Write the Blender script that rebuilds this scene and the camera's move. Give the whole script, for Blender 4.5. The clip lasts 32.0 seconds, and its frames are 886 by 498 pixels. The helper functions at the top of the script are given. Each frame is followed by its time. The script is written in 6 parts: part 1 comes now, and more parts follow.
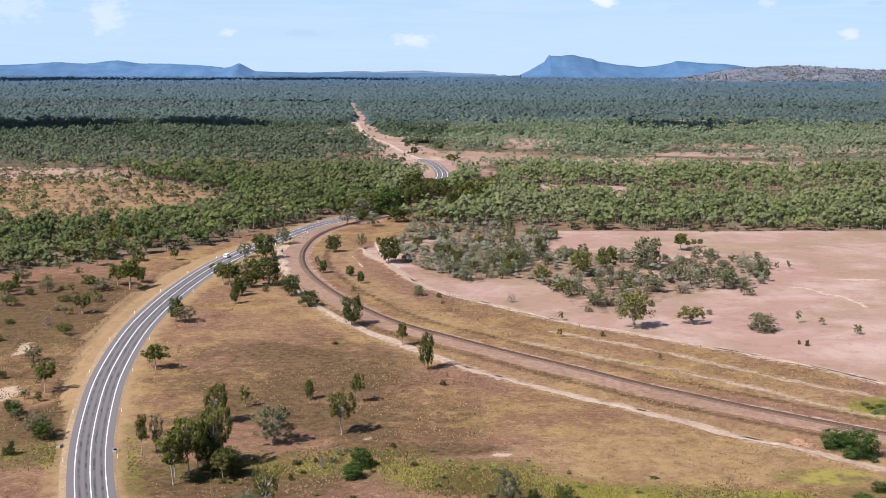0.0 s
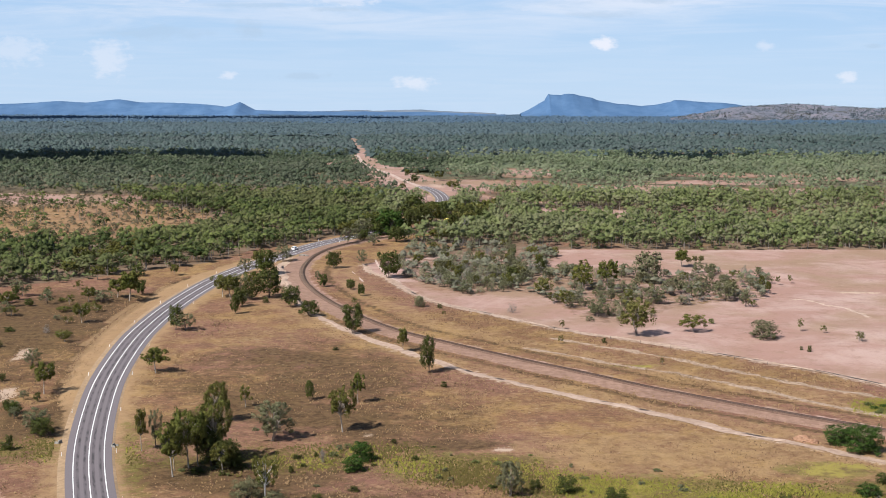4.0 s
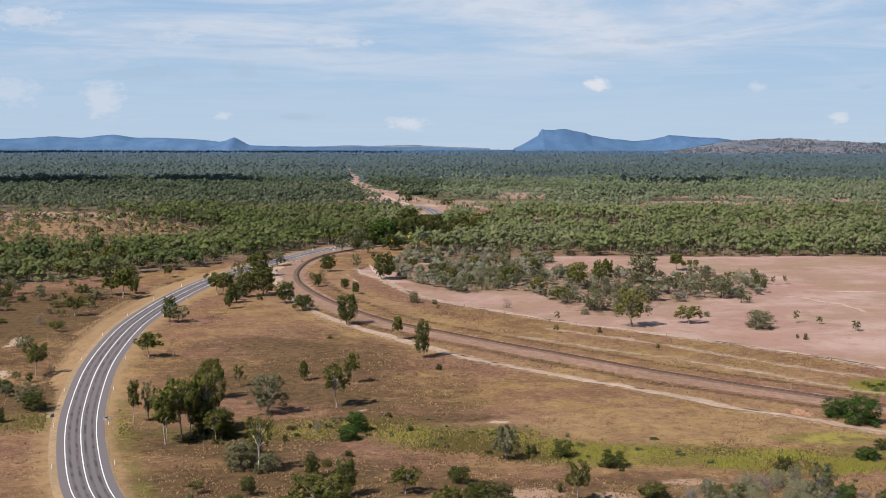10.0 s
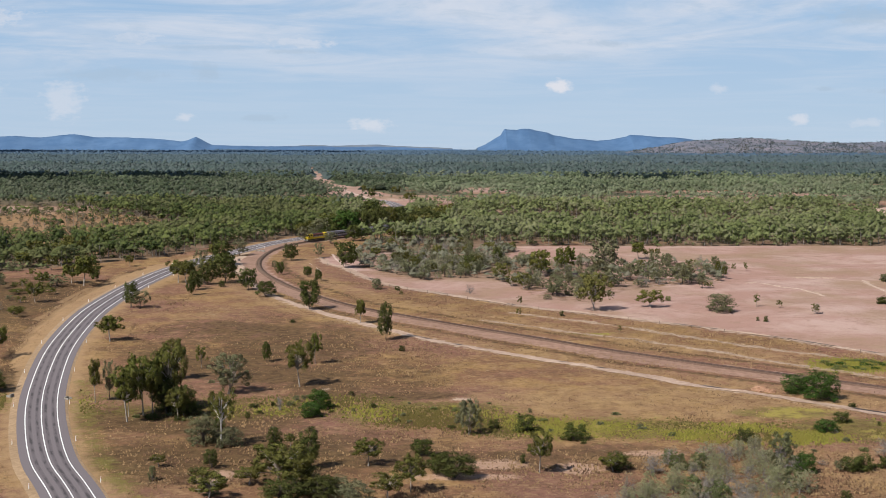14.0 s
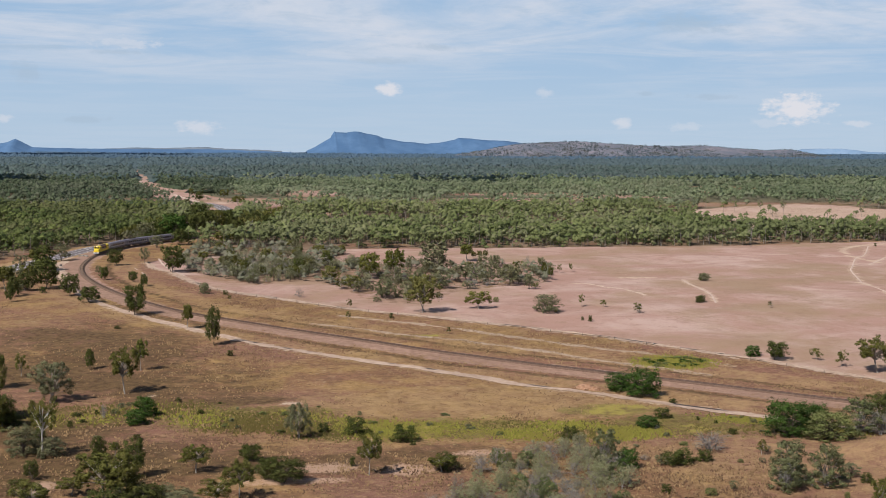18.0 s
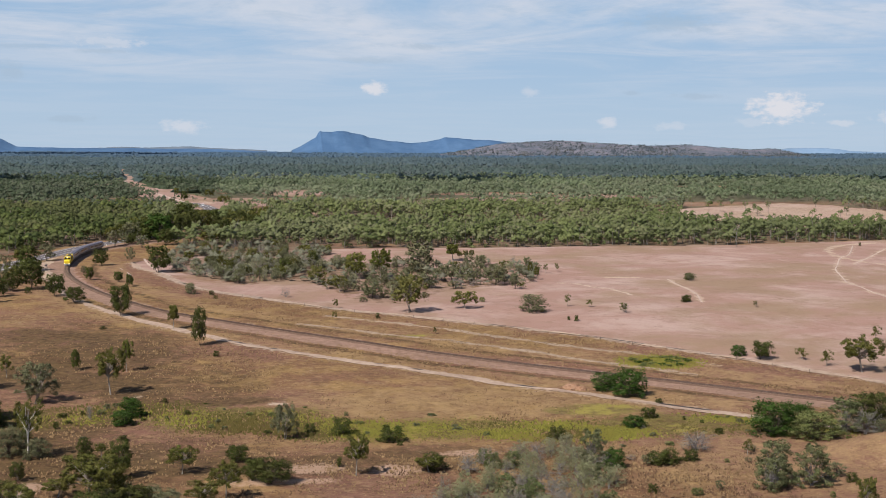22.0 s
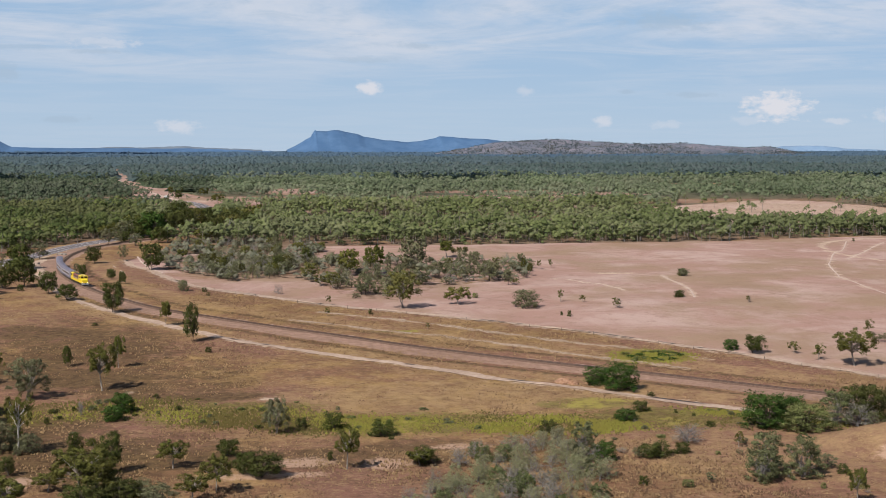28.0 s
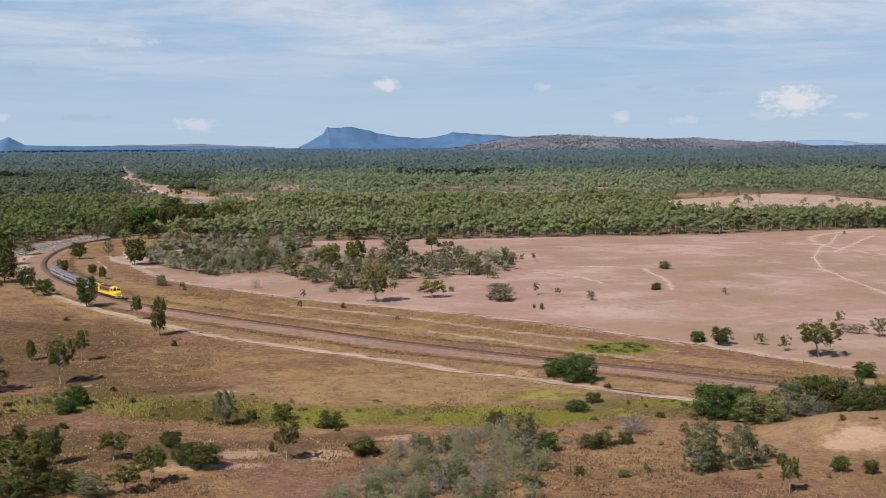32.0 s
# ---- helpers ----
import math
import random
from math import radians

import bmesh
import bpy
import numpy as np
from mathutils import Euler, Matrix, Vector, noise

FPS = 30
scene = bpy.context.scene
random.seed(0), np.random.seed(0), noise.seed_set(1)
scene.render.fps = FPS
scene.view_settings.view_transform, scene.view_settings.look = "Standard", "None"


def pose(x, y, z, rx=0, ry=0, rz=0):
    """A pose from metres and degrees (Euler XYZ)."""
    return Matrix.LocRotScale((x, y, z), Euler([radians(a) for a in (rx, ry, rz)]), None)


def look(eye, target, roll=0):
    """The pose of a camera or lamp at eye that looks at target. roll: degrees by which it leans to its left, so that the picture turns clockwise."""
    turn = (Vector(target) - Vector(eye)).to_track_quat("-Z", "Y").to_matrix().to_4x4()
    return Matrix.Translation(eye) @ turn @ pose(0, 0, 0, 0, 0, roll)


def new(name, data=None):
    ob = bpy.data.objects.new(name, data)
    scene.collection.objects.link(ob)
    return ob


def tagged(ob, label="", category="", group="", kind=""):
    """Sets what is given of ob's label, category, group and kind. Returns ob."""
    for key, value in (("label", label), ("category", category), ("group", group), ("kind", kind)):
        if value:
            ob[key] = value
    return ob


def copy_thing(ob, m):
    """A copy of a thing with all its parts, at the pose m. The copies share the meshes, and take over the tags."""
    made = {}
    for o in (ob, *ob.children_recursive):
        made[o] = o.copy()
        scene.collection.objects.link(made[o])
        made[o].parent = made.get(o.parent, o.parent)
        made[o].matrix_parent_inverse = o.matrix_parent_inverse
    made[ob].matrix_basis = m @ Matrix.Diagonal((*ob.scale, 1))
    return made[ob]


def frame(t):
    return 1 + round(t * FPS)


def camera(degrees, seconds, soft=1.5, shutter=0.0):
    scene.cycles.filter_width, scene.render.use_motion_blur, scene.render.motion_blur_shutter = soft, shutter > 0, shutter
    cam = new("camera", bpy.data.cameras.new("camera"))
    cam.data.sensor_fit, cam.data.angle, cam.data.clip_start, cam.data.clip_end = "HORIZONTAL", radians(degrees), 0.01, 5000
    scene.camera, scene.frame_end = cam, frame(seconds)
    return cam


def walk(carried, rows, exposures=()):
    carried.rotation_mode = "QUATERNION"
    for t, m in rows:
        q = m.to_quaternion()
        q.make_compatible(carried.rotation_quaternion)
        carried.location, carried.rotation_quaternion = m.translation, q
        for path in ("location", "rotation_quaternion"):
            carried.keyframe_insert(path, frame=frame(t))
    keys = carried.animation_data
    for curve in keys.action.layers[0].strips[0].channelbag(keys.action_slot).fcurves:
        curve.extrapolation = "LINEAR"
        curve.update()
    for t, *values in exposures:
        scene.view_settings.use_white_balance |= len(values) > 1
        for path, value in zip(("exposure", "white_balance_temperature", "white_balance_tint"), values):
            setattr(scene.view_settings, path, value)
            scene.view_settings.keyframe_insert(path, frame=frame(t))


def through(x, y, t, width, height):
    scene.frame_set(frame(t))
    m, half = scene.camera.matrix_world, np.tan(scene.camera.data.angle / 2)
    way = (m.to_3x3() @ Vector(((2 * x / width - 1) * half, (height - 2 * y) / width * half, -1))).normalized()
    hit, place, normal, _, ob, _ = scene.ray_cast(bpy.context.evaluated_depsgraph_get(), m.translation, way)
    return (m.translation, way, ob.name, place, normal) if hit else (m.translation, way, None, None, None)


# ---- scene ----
cam = camera(36.1, 32.0, 0.9)
PATH = [
    (0, (-0.447, 1.868, 91.673), (-0.472, 3.849, 91.401), 0.1),
    (1, (-0.483, 1.601, 88.965), (-0.509, 3.583, 88.698), 0.1),
    (1.5, (-0.434, 1.46, 87.445), (-0.46, 3.443, 87.184), 0.1),
    (2, (-0.505, 1.418, 85.901), (-0.53, 3.402, 85.647), 0.1),
    (2.5, (-0.599, 1.315, 84.428), (-0.624, 3.3, 84.184), 0.1),
    (3, (-0.67, 1.292, 82.895), (-0.694, 3.279, 82.662), 0.1),
    (3.5, (-0.755, 1.204, 81.525), (-0.78, 3.191, 81.303), 0.1),
    (5.5, (-0.778, 1.268, 75.35), (-0.802, 3.26, 75.175), 0.1),
    (6, (-0.837, 1.104, 74.004), (-0.861, 3.097, 73.84), 0.0),
    (6.5, (-0.951, 1.003, 72.587), (-0.974, 2.997, 72.43), 0.1),
    (7, (-0.986, 1.02, 71.218), (-1.009, 3.014, 71.064), 0.0),
    (7.5, (-0.98, 0.928, 69.835), (-1.002, 2.922, 69.682), 0.0),
    (8, (-1.028, 1.026, 68.433), (-1.05, 3.02, 68.279), 0.0),
    (8.5, (-0.985, 0.986, 67.104), (-1.008, 2.98, 66.951), 0.0),
    (9, (-1.04, 0.977, 65.719), (-1.063, 2.971, 65.565), 0.1),
    (9.5, (-1.026, 0.808, 64.498), (-1.049, 2.802, 64.345), 0.1),
    (10, (-1.048, 0.808, 63.43), (-1.064, 2.802, 63.278), 0.1),
    (10.5, (-1.026, 0.658, 62.473), (-1.033, 2.652, 62.321), 0.1),
    (11, (-1.088, 0.415, 61.552), (-1.08, 2.409, 61.401), 0.1),
    (11.5, (-1.065, 0.251, 60.591), (-1.04, 2.245, 60.44), 0.1),
    (12, (-1.169, 0.141, 59.615), (-1.138, 2.135, 59.465), 0.1),
    (12.5, (-1.109, -0.022, 58.685), (-1.074, 1.972, 58.535), 0.1),
    (13, (-1.017, -0.139, 58.133), (-0.979, 1.855, 57.983), 0.1),
    (13.5, (-0.953, -0.095, 57.965), (-0.915, 1.899, 57.815), 0.1),
    (15.5, (-0.734, -0.207, 57.505), (-0.685, 1.787, 57.358), 0.2),
    (16, (-0.675, -0.114, 57.498), (-0.612, 1.88, 57.352), 0.2),
    (16.5, (-0.641, -0.009, 57.506), (-0.553, 1.984, 57.36), 0.3),
    (17, (-0.649, 0.06, 57.58), (-0.505, 2.049, 57.434), 0.3),
    (17.5, (-0.389, -0.226, 57.749), (-0.18, 1.758, 57.603), 0.2),
    (18, (-0.431, -0.459, 57.852), (-0.145, 1.515, 57.707), 0.2),
    (18.5, (-0.782, -0.52, 57.95), (-0.475, 1.451, 57.804), 0.2),
    (19, (-0.759, -0.501, 58.019), (-0.453, 1.47, 57.873), 0.2),
    (19.5, (-0.678, -0.455, 58.093), (-0.372, 1.516, 57.947), 0.2),
    (20, (-0.724, -0.384, 58.22), (-0.417, 1.587, 58.075), 0.2),
    (20.5, (-0.815, -0.331, 58.178), (-0.508, 1.64, 58.032), 0.2),
    (21, (-0.733, -0.353, 58.179), (-0.427, 1.618, 58.033), 0.2),
    (21.5, (-0.747, -0.528, 58.115), (-0.44, 1.443, 57.969), 0.3),
    (22, (-0.668, -0.526, 58.097), (-0.361, 1.445, 57.951), 0.2),
    (22.5, (-0.628, -0.487, 58.089), (-0.321, 1.484, 57.943), 0.2),
    (23, (-0.57, -0.537, 58.101), (-0.263, 1.434, 57.955), 0.2),
    (23.5, (-0.617, -0.535, 58.137), (-0.308, 1.436, 57.991), 0.2),
    (24, (-0.679, -0.587, 58.103), (-0.37, 1.383, 57.957), 0.2),
    (24.5, (-0.635, -0.575, 58.057), (-0.325, 1.396, 57.911), 0.2),
    (25, (-0.692, -0.586, 57.963), (-0.381, 1.384, 57.817), 0.2),
    (25.5, (-0.618, -0.622, 57.851), (-0.306, 1.348, 57.705), 0.2),
    (27.5, (0.02, -0.396, 57.062), (0.334, 1.573, 56.915), 0.0),
    (28, (0.424, -0.52, 56.883), (0.737, 1.45, 56.736), -0.0),
    (28.5, (0.985, -0.839, 56.761), (1.297, 1.131, 56.613), -0.1),
    (29, (1.566, -0.972, 56.615), (1.876, 0.999, 56.466), -0.1),
    (29.5, (2.657, -1.037, 56.437), (2.964, 0.934, 56.288), -0.1),
    (30, (4.226, -1.147, 56.262), (4.528, 0.824, 56.112), -0.2),
    (30.5, (6.392, -1.498, 56.145), (6.692, 0.474, 55.994), -0.2),
    (31, (8.923, -1.98, 56.07), (9.222, -0.008, 55.919), -0.2),
    (31.5, (11.608, -2.409, 55.952), (11.904, -0.437, 55.8), -0.3),
    (32, (15.145, -2.844, 55.809), (15.432, -0.871, 55.657), -0.3),
]
walk(cam, [(t, look(eye, target, roll)) for t, eye, target, roll in PATH],
     [(0.0, 0.86, 6150, 10), (2.5, 0.85, 6200, 10), (4.5, 0.69, 6350, 10), (6.0, 0.56, 6450, 10), (9.0, 0.51, 6500, 10), (13.0, 0.51, 6500, 10), (17.0, 0.47, 6500, 10), (19.0, 0.435, 6500, 10), (32.0, 0.424, 6450, 10)])

# ---- sky, sun ----
SUN_DIR = Vector((-0.50, -0.48, 0.72)).normalized()
sun = new("sun", bpy.data.lights.new("sun", "SUN"))
sun.data.energy, sun.data.angle, sun.data.color = 4.9, radians(0.6), (1.0, 0.95, 0.87)
sun.matrix_world = look((0, 0, 900), Vector((0, 0, 900)) - SUN_DIR)
world = bpy.data.worlds.new("sky")
scene.world = world
world.use_nodes = True


class Nodes:
    """Short hand for writing node trees."""

    def __init__(self, tree):
        self.tree = tree
        tree.nodes.clear()

    def add(self, kind, inputs=()):
        node = self.tree.nodes.new(kind)
        for key, value in dict(inputs).items():
            if isinstance(value, bpy.types.NodeSocket):
                self.tree.links.new(value, node.inputs[key])
            else:
                node.inputs[key].default_value = value
        return node

    def math(self, op, a, b=0.0):
        node = self.add("ShaderNodeMath", {0: a, 1: b})
        node.operation = op
        return node.outputs[0]

    def mix(self, fac, a, b):
        node = self.tree.nodes.new("ShaderNodeMix")
        node.data_type = "RGBA"
        for key, value in ((0, fac), (6, a), (7, b)):
            if isinstance(value, bpy.types.NodeSocket):
                self.tree.links.new(value, node.inputs[key])
            else:
                node.inputs[key].default_value = value if key == 0 else (*value[:3], 1)
        return node.outputs[2]

    def ramp(self, value, lo, hi, a=0.0, b=1.0):
        node = self.add("ShaderNodeMapRange", {0: value, 1: lo, 2: hi, 3: a, 4: b})
        node.interpolation_type = "SMOOTHSTEP"
        return node.outputs[0]

    def noise(self, vector, scale, detail=4.0, rough=0.6, distortion=0.0):
        return self.add("ShaderNodeTexNoise", {"Vector": vector, "Scale": scale, "Detail": detail, "Roughness": rough, "Distortion": distortion}).outputs[0]

    def attribute(self, name):
        node = self.add("ShaderNodeAttribute")
        node.attribute_name = name
        return node.outputs["Fac"]


def build_sky():
    n = Nodes(world.node_tree)
    sky = n.add("ShaderNodeTexSky")
    sky.sky_type, sky.sun_disc, sky.altitude = "NISHITA", False, 300.0
    sky.sun_elevation, sky.sun_rotation = math.asin(SUN_DIR.z), math.atan2(SUN_DIR.x, SUN_DIR.y)
    sky.air_density, sky.dust_density, sky.ozone_density = 1.0, 0.0, 2.0
    way = n.add("ShaderNodeTexCoord").outputs["Generated"]
    xyz = n.add("ShaderNodeSeparateXYZ", {0: way})
    up = n.math("MAXIMUM", xyz.outputs[2], 0.0)
    ahead = n.math("MAXIMUM", xyz.outputs[1], 0.05)
    az, el = n.math("DIVIDE", xyz.outputs[0], ahead), n.math("DIVIDE", up, ahead)
    # high broken cloud on a plane overhead
    deep = n.math("ADD", up, 0.035)
    flat = n.add("ShaderNodeCombineXYZ", {0: n.math("DIVIDE", xyz.outputs[0], deep), 1: n.math("DIVIDE", xyz.outputs[1], deep), 2: 0.0}).outputs[0]
    broken = n.noise(flat, 0.62, 9.0, 0.62, 0.7)
    broad = n.noise(flat, 0.17, 3.0, 0.5)
    sheet = n.ramp(n.math("ADD", n.math("MULTIPLY", broken, 0.6), n.math("MULTIPLY", broad, 0.55)), 0.46, 0.72)
    sheet = n.math("MULTIPLY", n.math("MULTIPLY", sheet, n.ramp(el, 0.025, 0.095, 0.12, 1.0)), n.ramp(up, 0.12, 0.5, 1.0, 0.06))
    # single small cumulus puffs
    fine = n.add("ShaderNodeCombineXYZ", {0: n.math("MULTIPLY", az, 90.0), 1: n.math("MULTIPLY", el, 170.0), 2: 0.0}).outputs[0]
    crisp = n.noise(fine, 1.0, 6.0, 0.62)
    puffs = None
    for a, e, wide, tall, full in ((0.104, 0.0445, 0.013, 0.0060, 0.9), (0.420, 0.0330, 0.034, 0.0140, 1.0), (-0.258, 0.034, 0.020, 0.018, 0.45), (-0.325, 0.040, 0.028, 0.016, 0.35),
                                   (-0.034, 0.0160, 0.018, 0.0060, 0.6), (-0.090, 0.0760, 0.036, 0.0080, 0.55), (0.281, 0.0210, 0.010, 0.0050, 0.6), (0.222, 0.0430, 0.008, 0.0040, 0.4), (0.048, 0.0690, 0.016, 0.0035, 0.45), (-0.205, 0.0790, 0.030, 0.0070, 0.5), (-0.310, 0.0930, 0.040, 0.0110, 0.6), (0.330, 0.0180, 0.016, 0.0040, 0.35), (0.395, 0.0220, 0.020, 0.0050, 0.3), (0.470, 0.0215, 0.016, 0.0035, 0.5),
                                   (-0.170, 0.0215, 0.008, 0.004, 0.5), (0.520, 0.026, 0.030, 0.008, 0.5)):
        dx = n.math("DIVIDE", n.math("SUBTRACT", az, a), wide)
        dy = n.math("DIVIDE", n.math("SUBTRACT", el, e), tall)
        far = n.math("SQRT", n.math("ADD", n.math("MULTIPLY", dx, dx), n.math("MULTIPLY", dy, dy)))
        puff = n.math("MULTIPLY", n.ramp(n.math("ADD", far, n.math("MULTIPLY", n.math("SUBTRACT", 0.5, crisp), 2.2)), 1.05, 0.25), full)
        puffs = puff if puffs is None else n.math("MAXIMUM", puffs, puff)
    cover = n.math("MAXIMUM", n.math("MULTIPLY", sheet, 0.80), puffs)
    # thin pale veil low over the plain, in front of the clear blue
    veil = n.mix(n.ramp(el, 0.0, 0.16), (4.6, 6.1, 7.95), (2.95, 4.95, 7.8))
    clear = n.mix(n.ramp(up, 0.05, 0.30, 0.94, 0.0), sky.outputs[0], veil)
    lump = n.add("ShaderNodeCombineXYZ", {0: n.math("MULTIPLY", az, 26.0), 1: n.math("MULTIPLY", el, 120.0), 2: 0.0}).outputs[0]
    shade = n.ramp(n.noise(lump, 1.0, 7.0, 0.65, 0.4), 0.44, 0.70, 0.0, 0.75)
    white = n.mix(n.math("MULTIPLY", shade, n.ramp(el, 0.04, 0.08)), (7.9, 8.0, 8.6), (5.9, 6.6, 7.6))
    colour = n.mix(cover, clear, white)
    grey = None
    for a, e, wide, tall, full in ((-0.1145, 0.0208, 0.022, 0.0032, 0.5), (0.139, 0.0755, 0.016, 0.0035, 0.55), (-0.153, 0.0540, 0.012, 0.0085, 0.5), (0.100, 0.0650, 0.030, 0.003, 0.4), (-0.090, 0.0690, 0.024, 0.0022, 0.5),
                                   (-0.225, 0.0520, 0.050, 0.0060, 0.4), (0.352, 0.0410, 0.024, 0.0030, 0.5), (0.330, 0.0960, 0.040, 0.0090, 0.5), (-0.150, 0.0720, 0.040, 0.0025, 0.4), (0.300, 0.0430, 0.008, 0.002, 0.5)):
        dx = n.math("DIVIDE", n.math("SUBTRACT", az, a), wide)
        dy = n.math("DIVIDE", n.math("SUBTRACT", el, e), tall)
        far = n.math("SQRT", n.math("ADD", n.math("MULTIPLY", dx, dx), n.math("MULTIPLY", dy, dy)))
        wisp = n.math("MULTIPLY", n.ramp(n.math("ADD", far, n.math("MULTIPLY", n.math("SUBTRACT", 0.5, crisp), 2.2)), 1.15, 0.2), full)
        grey = wisp if grey is None else n.math("MAXIMUM", grey, wisp)
    colour = n.mix(grey, colour, (4.3, 5.5, 6.9))
    back = n.add("ShaderNodeBackground", {0: colour, 1: 0.067})
    n.add("ShaderNodeOutputWorld", {0: back.outputs[0]})


build_sky()

# ---- lie of the land ----
LAND_Y = (-6000, 0, 250, 300, 340, 400, 450, 570, 960, 1500, 2500, 4600, 6000)
LAND_Z = (-4, -4, -3, -3, -2, 1, 3.3, 6, 14.5, 20, 26, 42, 46)


def land(y):
    return np.interp(y, LAND_Y, LAND_Z)


def ground_z(x, y):
    """Height of the ground, with the raised bank in the east."""
    bank = np.hypot((np.asarray(x, float) - 142) / 28, (np.asarray(y, float) - 254) / 15)
    return land(y) + 3.4 * soft(bank, 0.35, 1.1)


def spline(points, step):
    """Evenly spaced places along a smooth line through the points, and the way gone to each."""
    p = np.array(points, float)
    p = np.vstack([2 * p[0] - p[1], p, 2 * p[-1] - p[-2]])
    fine = []
    for i in range(1, len(p) - 2):
        t = np.linspace(0, 1, 24, endpoint=False)[:, None]
        a, b, c, d = p[i - 1], p[i], p[i + 1], p[i + 2]
        fine.append(0.5 * (2 * b + (c - a) * t + (2 * a - 5 * b + 4 * c - d) * t ** 2 + (3 * b - a - 3 * c + d) * t ** 3))
    fine = np.vstack([*fine, p[-2:-1]])
    way = np.concatenate([[0], np.cumsum(np.linalg.norm(np.diff(fine, axis=0), axis=1))])
    s = np.linspace(0, way[-1], max(2, int(way[-1] / step) + 1))
    return np.stack([np.interp(s, way, fine[:, k]) for k in range(p.shape[1])], 1), s


HIGHWAY = [(-15, 100), (-38, 175), (-61, 234), (-72.2, 261), (-83.5, 297), (-91.6, 328), (-98, 359), (-102.9, 389), (-106.7, 426), (-108.4, 458), (-108.8, 495), (-107.3, 534), (-103.8, 572), (-96.5, 612),
           (-86, 650), (-78.4, 679), (-70.4, 702), (-61, 721), (-48, 750), (-35, 795), (-21, 850), (-14.5, 905), (-13, 955), (-20, 1025), (-32, 1075), (-50, 1155), (-66, 1245), (-98, 1390), (-124, 1620)]
RAILWAY = [(195, 262), (160, 293), (134.5, 316), (121, 328), (107, 340), (92.5, 350.5), (77, 362), (65, 371.8), (52.7, 382), (38, 396.2), (14.5, 418.5), (-4.1, 437.5), (-15.4, 449.2), (-23.8, 461), (-33.8, 479),
           (-46.2, 506), (-53, 523.5), (-60, 544.5), (-66.5, 570), (-70.5, 597), (-71.6, 623), (-70.2, 652), (-65.2, 677), (-56.7, 698), (-46, 715), (-34, 732), (-21, 753), (-9, 780), (2, 815), (12, 860), (20, 920), (21, 965)]
TRACK = [(150, 262), (115.8, 296), (98.5, 312), (84, 326), (69.5, 338), (49.9, 357), (28.5, 375), (5.4, 396), (-9.9, 415), (-21.1, 430.5), (-36.3, 453), (-52, 486), (-62.6, 518), (-70.5, 550), (-79, 596), (-82.5, 618)]
FENCE_TRACK = [(175, 318), (160.7, 339), (141, 364), (122, 385), (106.5, 402), (86, 420), (58, 442.5), (35, 461), (9, 493), (-12, 520), (-24, 552), (-33, 580), (-41, 598), (-45, 622)]
CREEK_LINE = [(-112, 318), (-86, 320), (-59, 314), (-32.5, 313), (-19.5, 316), (-3, 303), (7, 304), (19, 294), (31, 290.5), (55, 287.5), (73, 284), (101, 288), (125, 280)]
OLD_TRACKS = ([(20, 432), (33, 422), (49, 409), (65, 398), (79, 385), (92, 372), (107, 358), (122, 344)], [(30, 447), (43, 436.5), (60, 423), (75, 409), (89, 395), (102, 383), (117, 371), (132, 356)])
PADDOCK_PATHS = ([(323, 673), (300, 629), (287, 611), (270.6, 579), (261.6, 561), (249.6, 527), (246, 517), (244.7, 502), (241.5, 482), (238, 444)], [(176, 534), (174.7, 518), (174, 506), (172, 488), (166, 465)],
                 [(128, 528), (134.5, 524), (138.4, 513), (143, 509), (145, 500), (147, 488)], [(280, 583), (304, 615), (323, 642), (340, 665)])
DITCH = [(-109.7, 357.3), (-113.5, 376.2), (-117.2, 400.4), (-120.1, 422.8), (-121.5, 447.9), (-123.0, 476.3), (-123.1, 501.3), (-123.1, 534.1), (-120.8, 560.2), (-116.8, 581.2)]


def near_line(points, x, y, step=4.0):
    """The distance from each place to a line."""
    line, _ = spline(points, step)
    best = np.full(x.shape, 1e9)
    for (ax, ay), (bx, by) in zip(line[:-1], line[1:]):
        dx, dy = bx - ax, by - ay
        t = np.clip(((x - ax) * dx + (y - ay) * dy) / (dx * dx + dy * dy), 0, 1)
        best = np.minimum(best, np.hypot(x - ax - t * dx, y - ay - t * dy))
    return best


def inside(poly, x, y):
    """Which places lie in a polygon."""
    odd = np.zeros(x.shape, bool)
    for (ax, ay), (bx, by) in zip(poly, poly[1:] + poly[:1]):
        cross = (ay > y) != (by > y)
        with np.errstate(divide="ignore", invalid="ignore"):
            odd ^= cross & (x < (bx - ax) * (y - ay) / (by - ay) + ax)
    return odd


GRID = np.random.RandomState(5).rand(64, 64)


def wander(x, y, size):
    """Smooth random values from 0 to 1, with blots of the given size."""
    u, v = np.asarray(x) / size, np.asarray(y) / size
    i, j = np.floor(u).astype(int), np.floor(v).astype(int)
    f, g = u - i, v - j
    f, g = f * f * (3 - 2 * f), g * g * (3 - 2 * g)
    at = lambda a, b: GRID[a % 64, b % 64]
    return (at(i, j) * (1 - f) + at(i + 1, j) * f) * (1 - g) + (at(i, j + 1) * (1 - f) + at(i + 1, j + 1) * f) * g


def clumped(x, y, size, full=2.6):
    """Chance of growth in close clumps with bare gaps between."""
    return np.clip((wander(x, y, size) * 0.55 + wander(x + 31, y, size * 0.4) * 0.45 - 0.42) * full * 2, 0, 1)


def soft(d, inner, outer):
    t = np.clip((outer - d) / (outer - inner), 0, 1)
    return t * t * (3 - 2 * t)


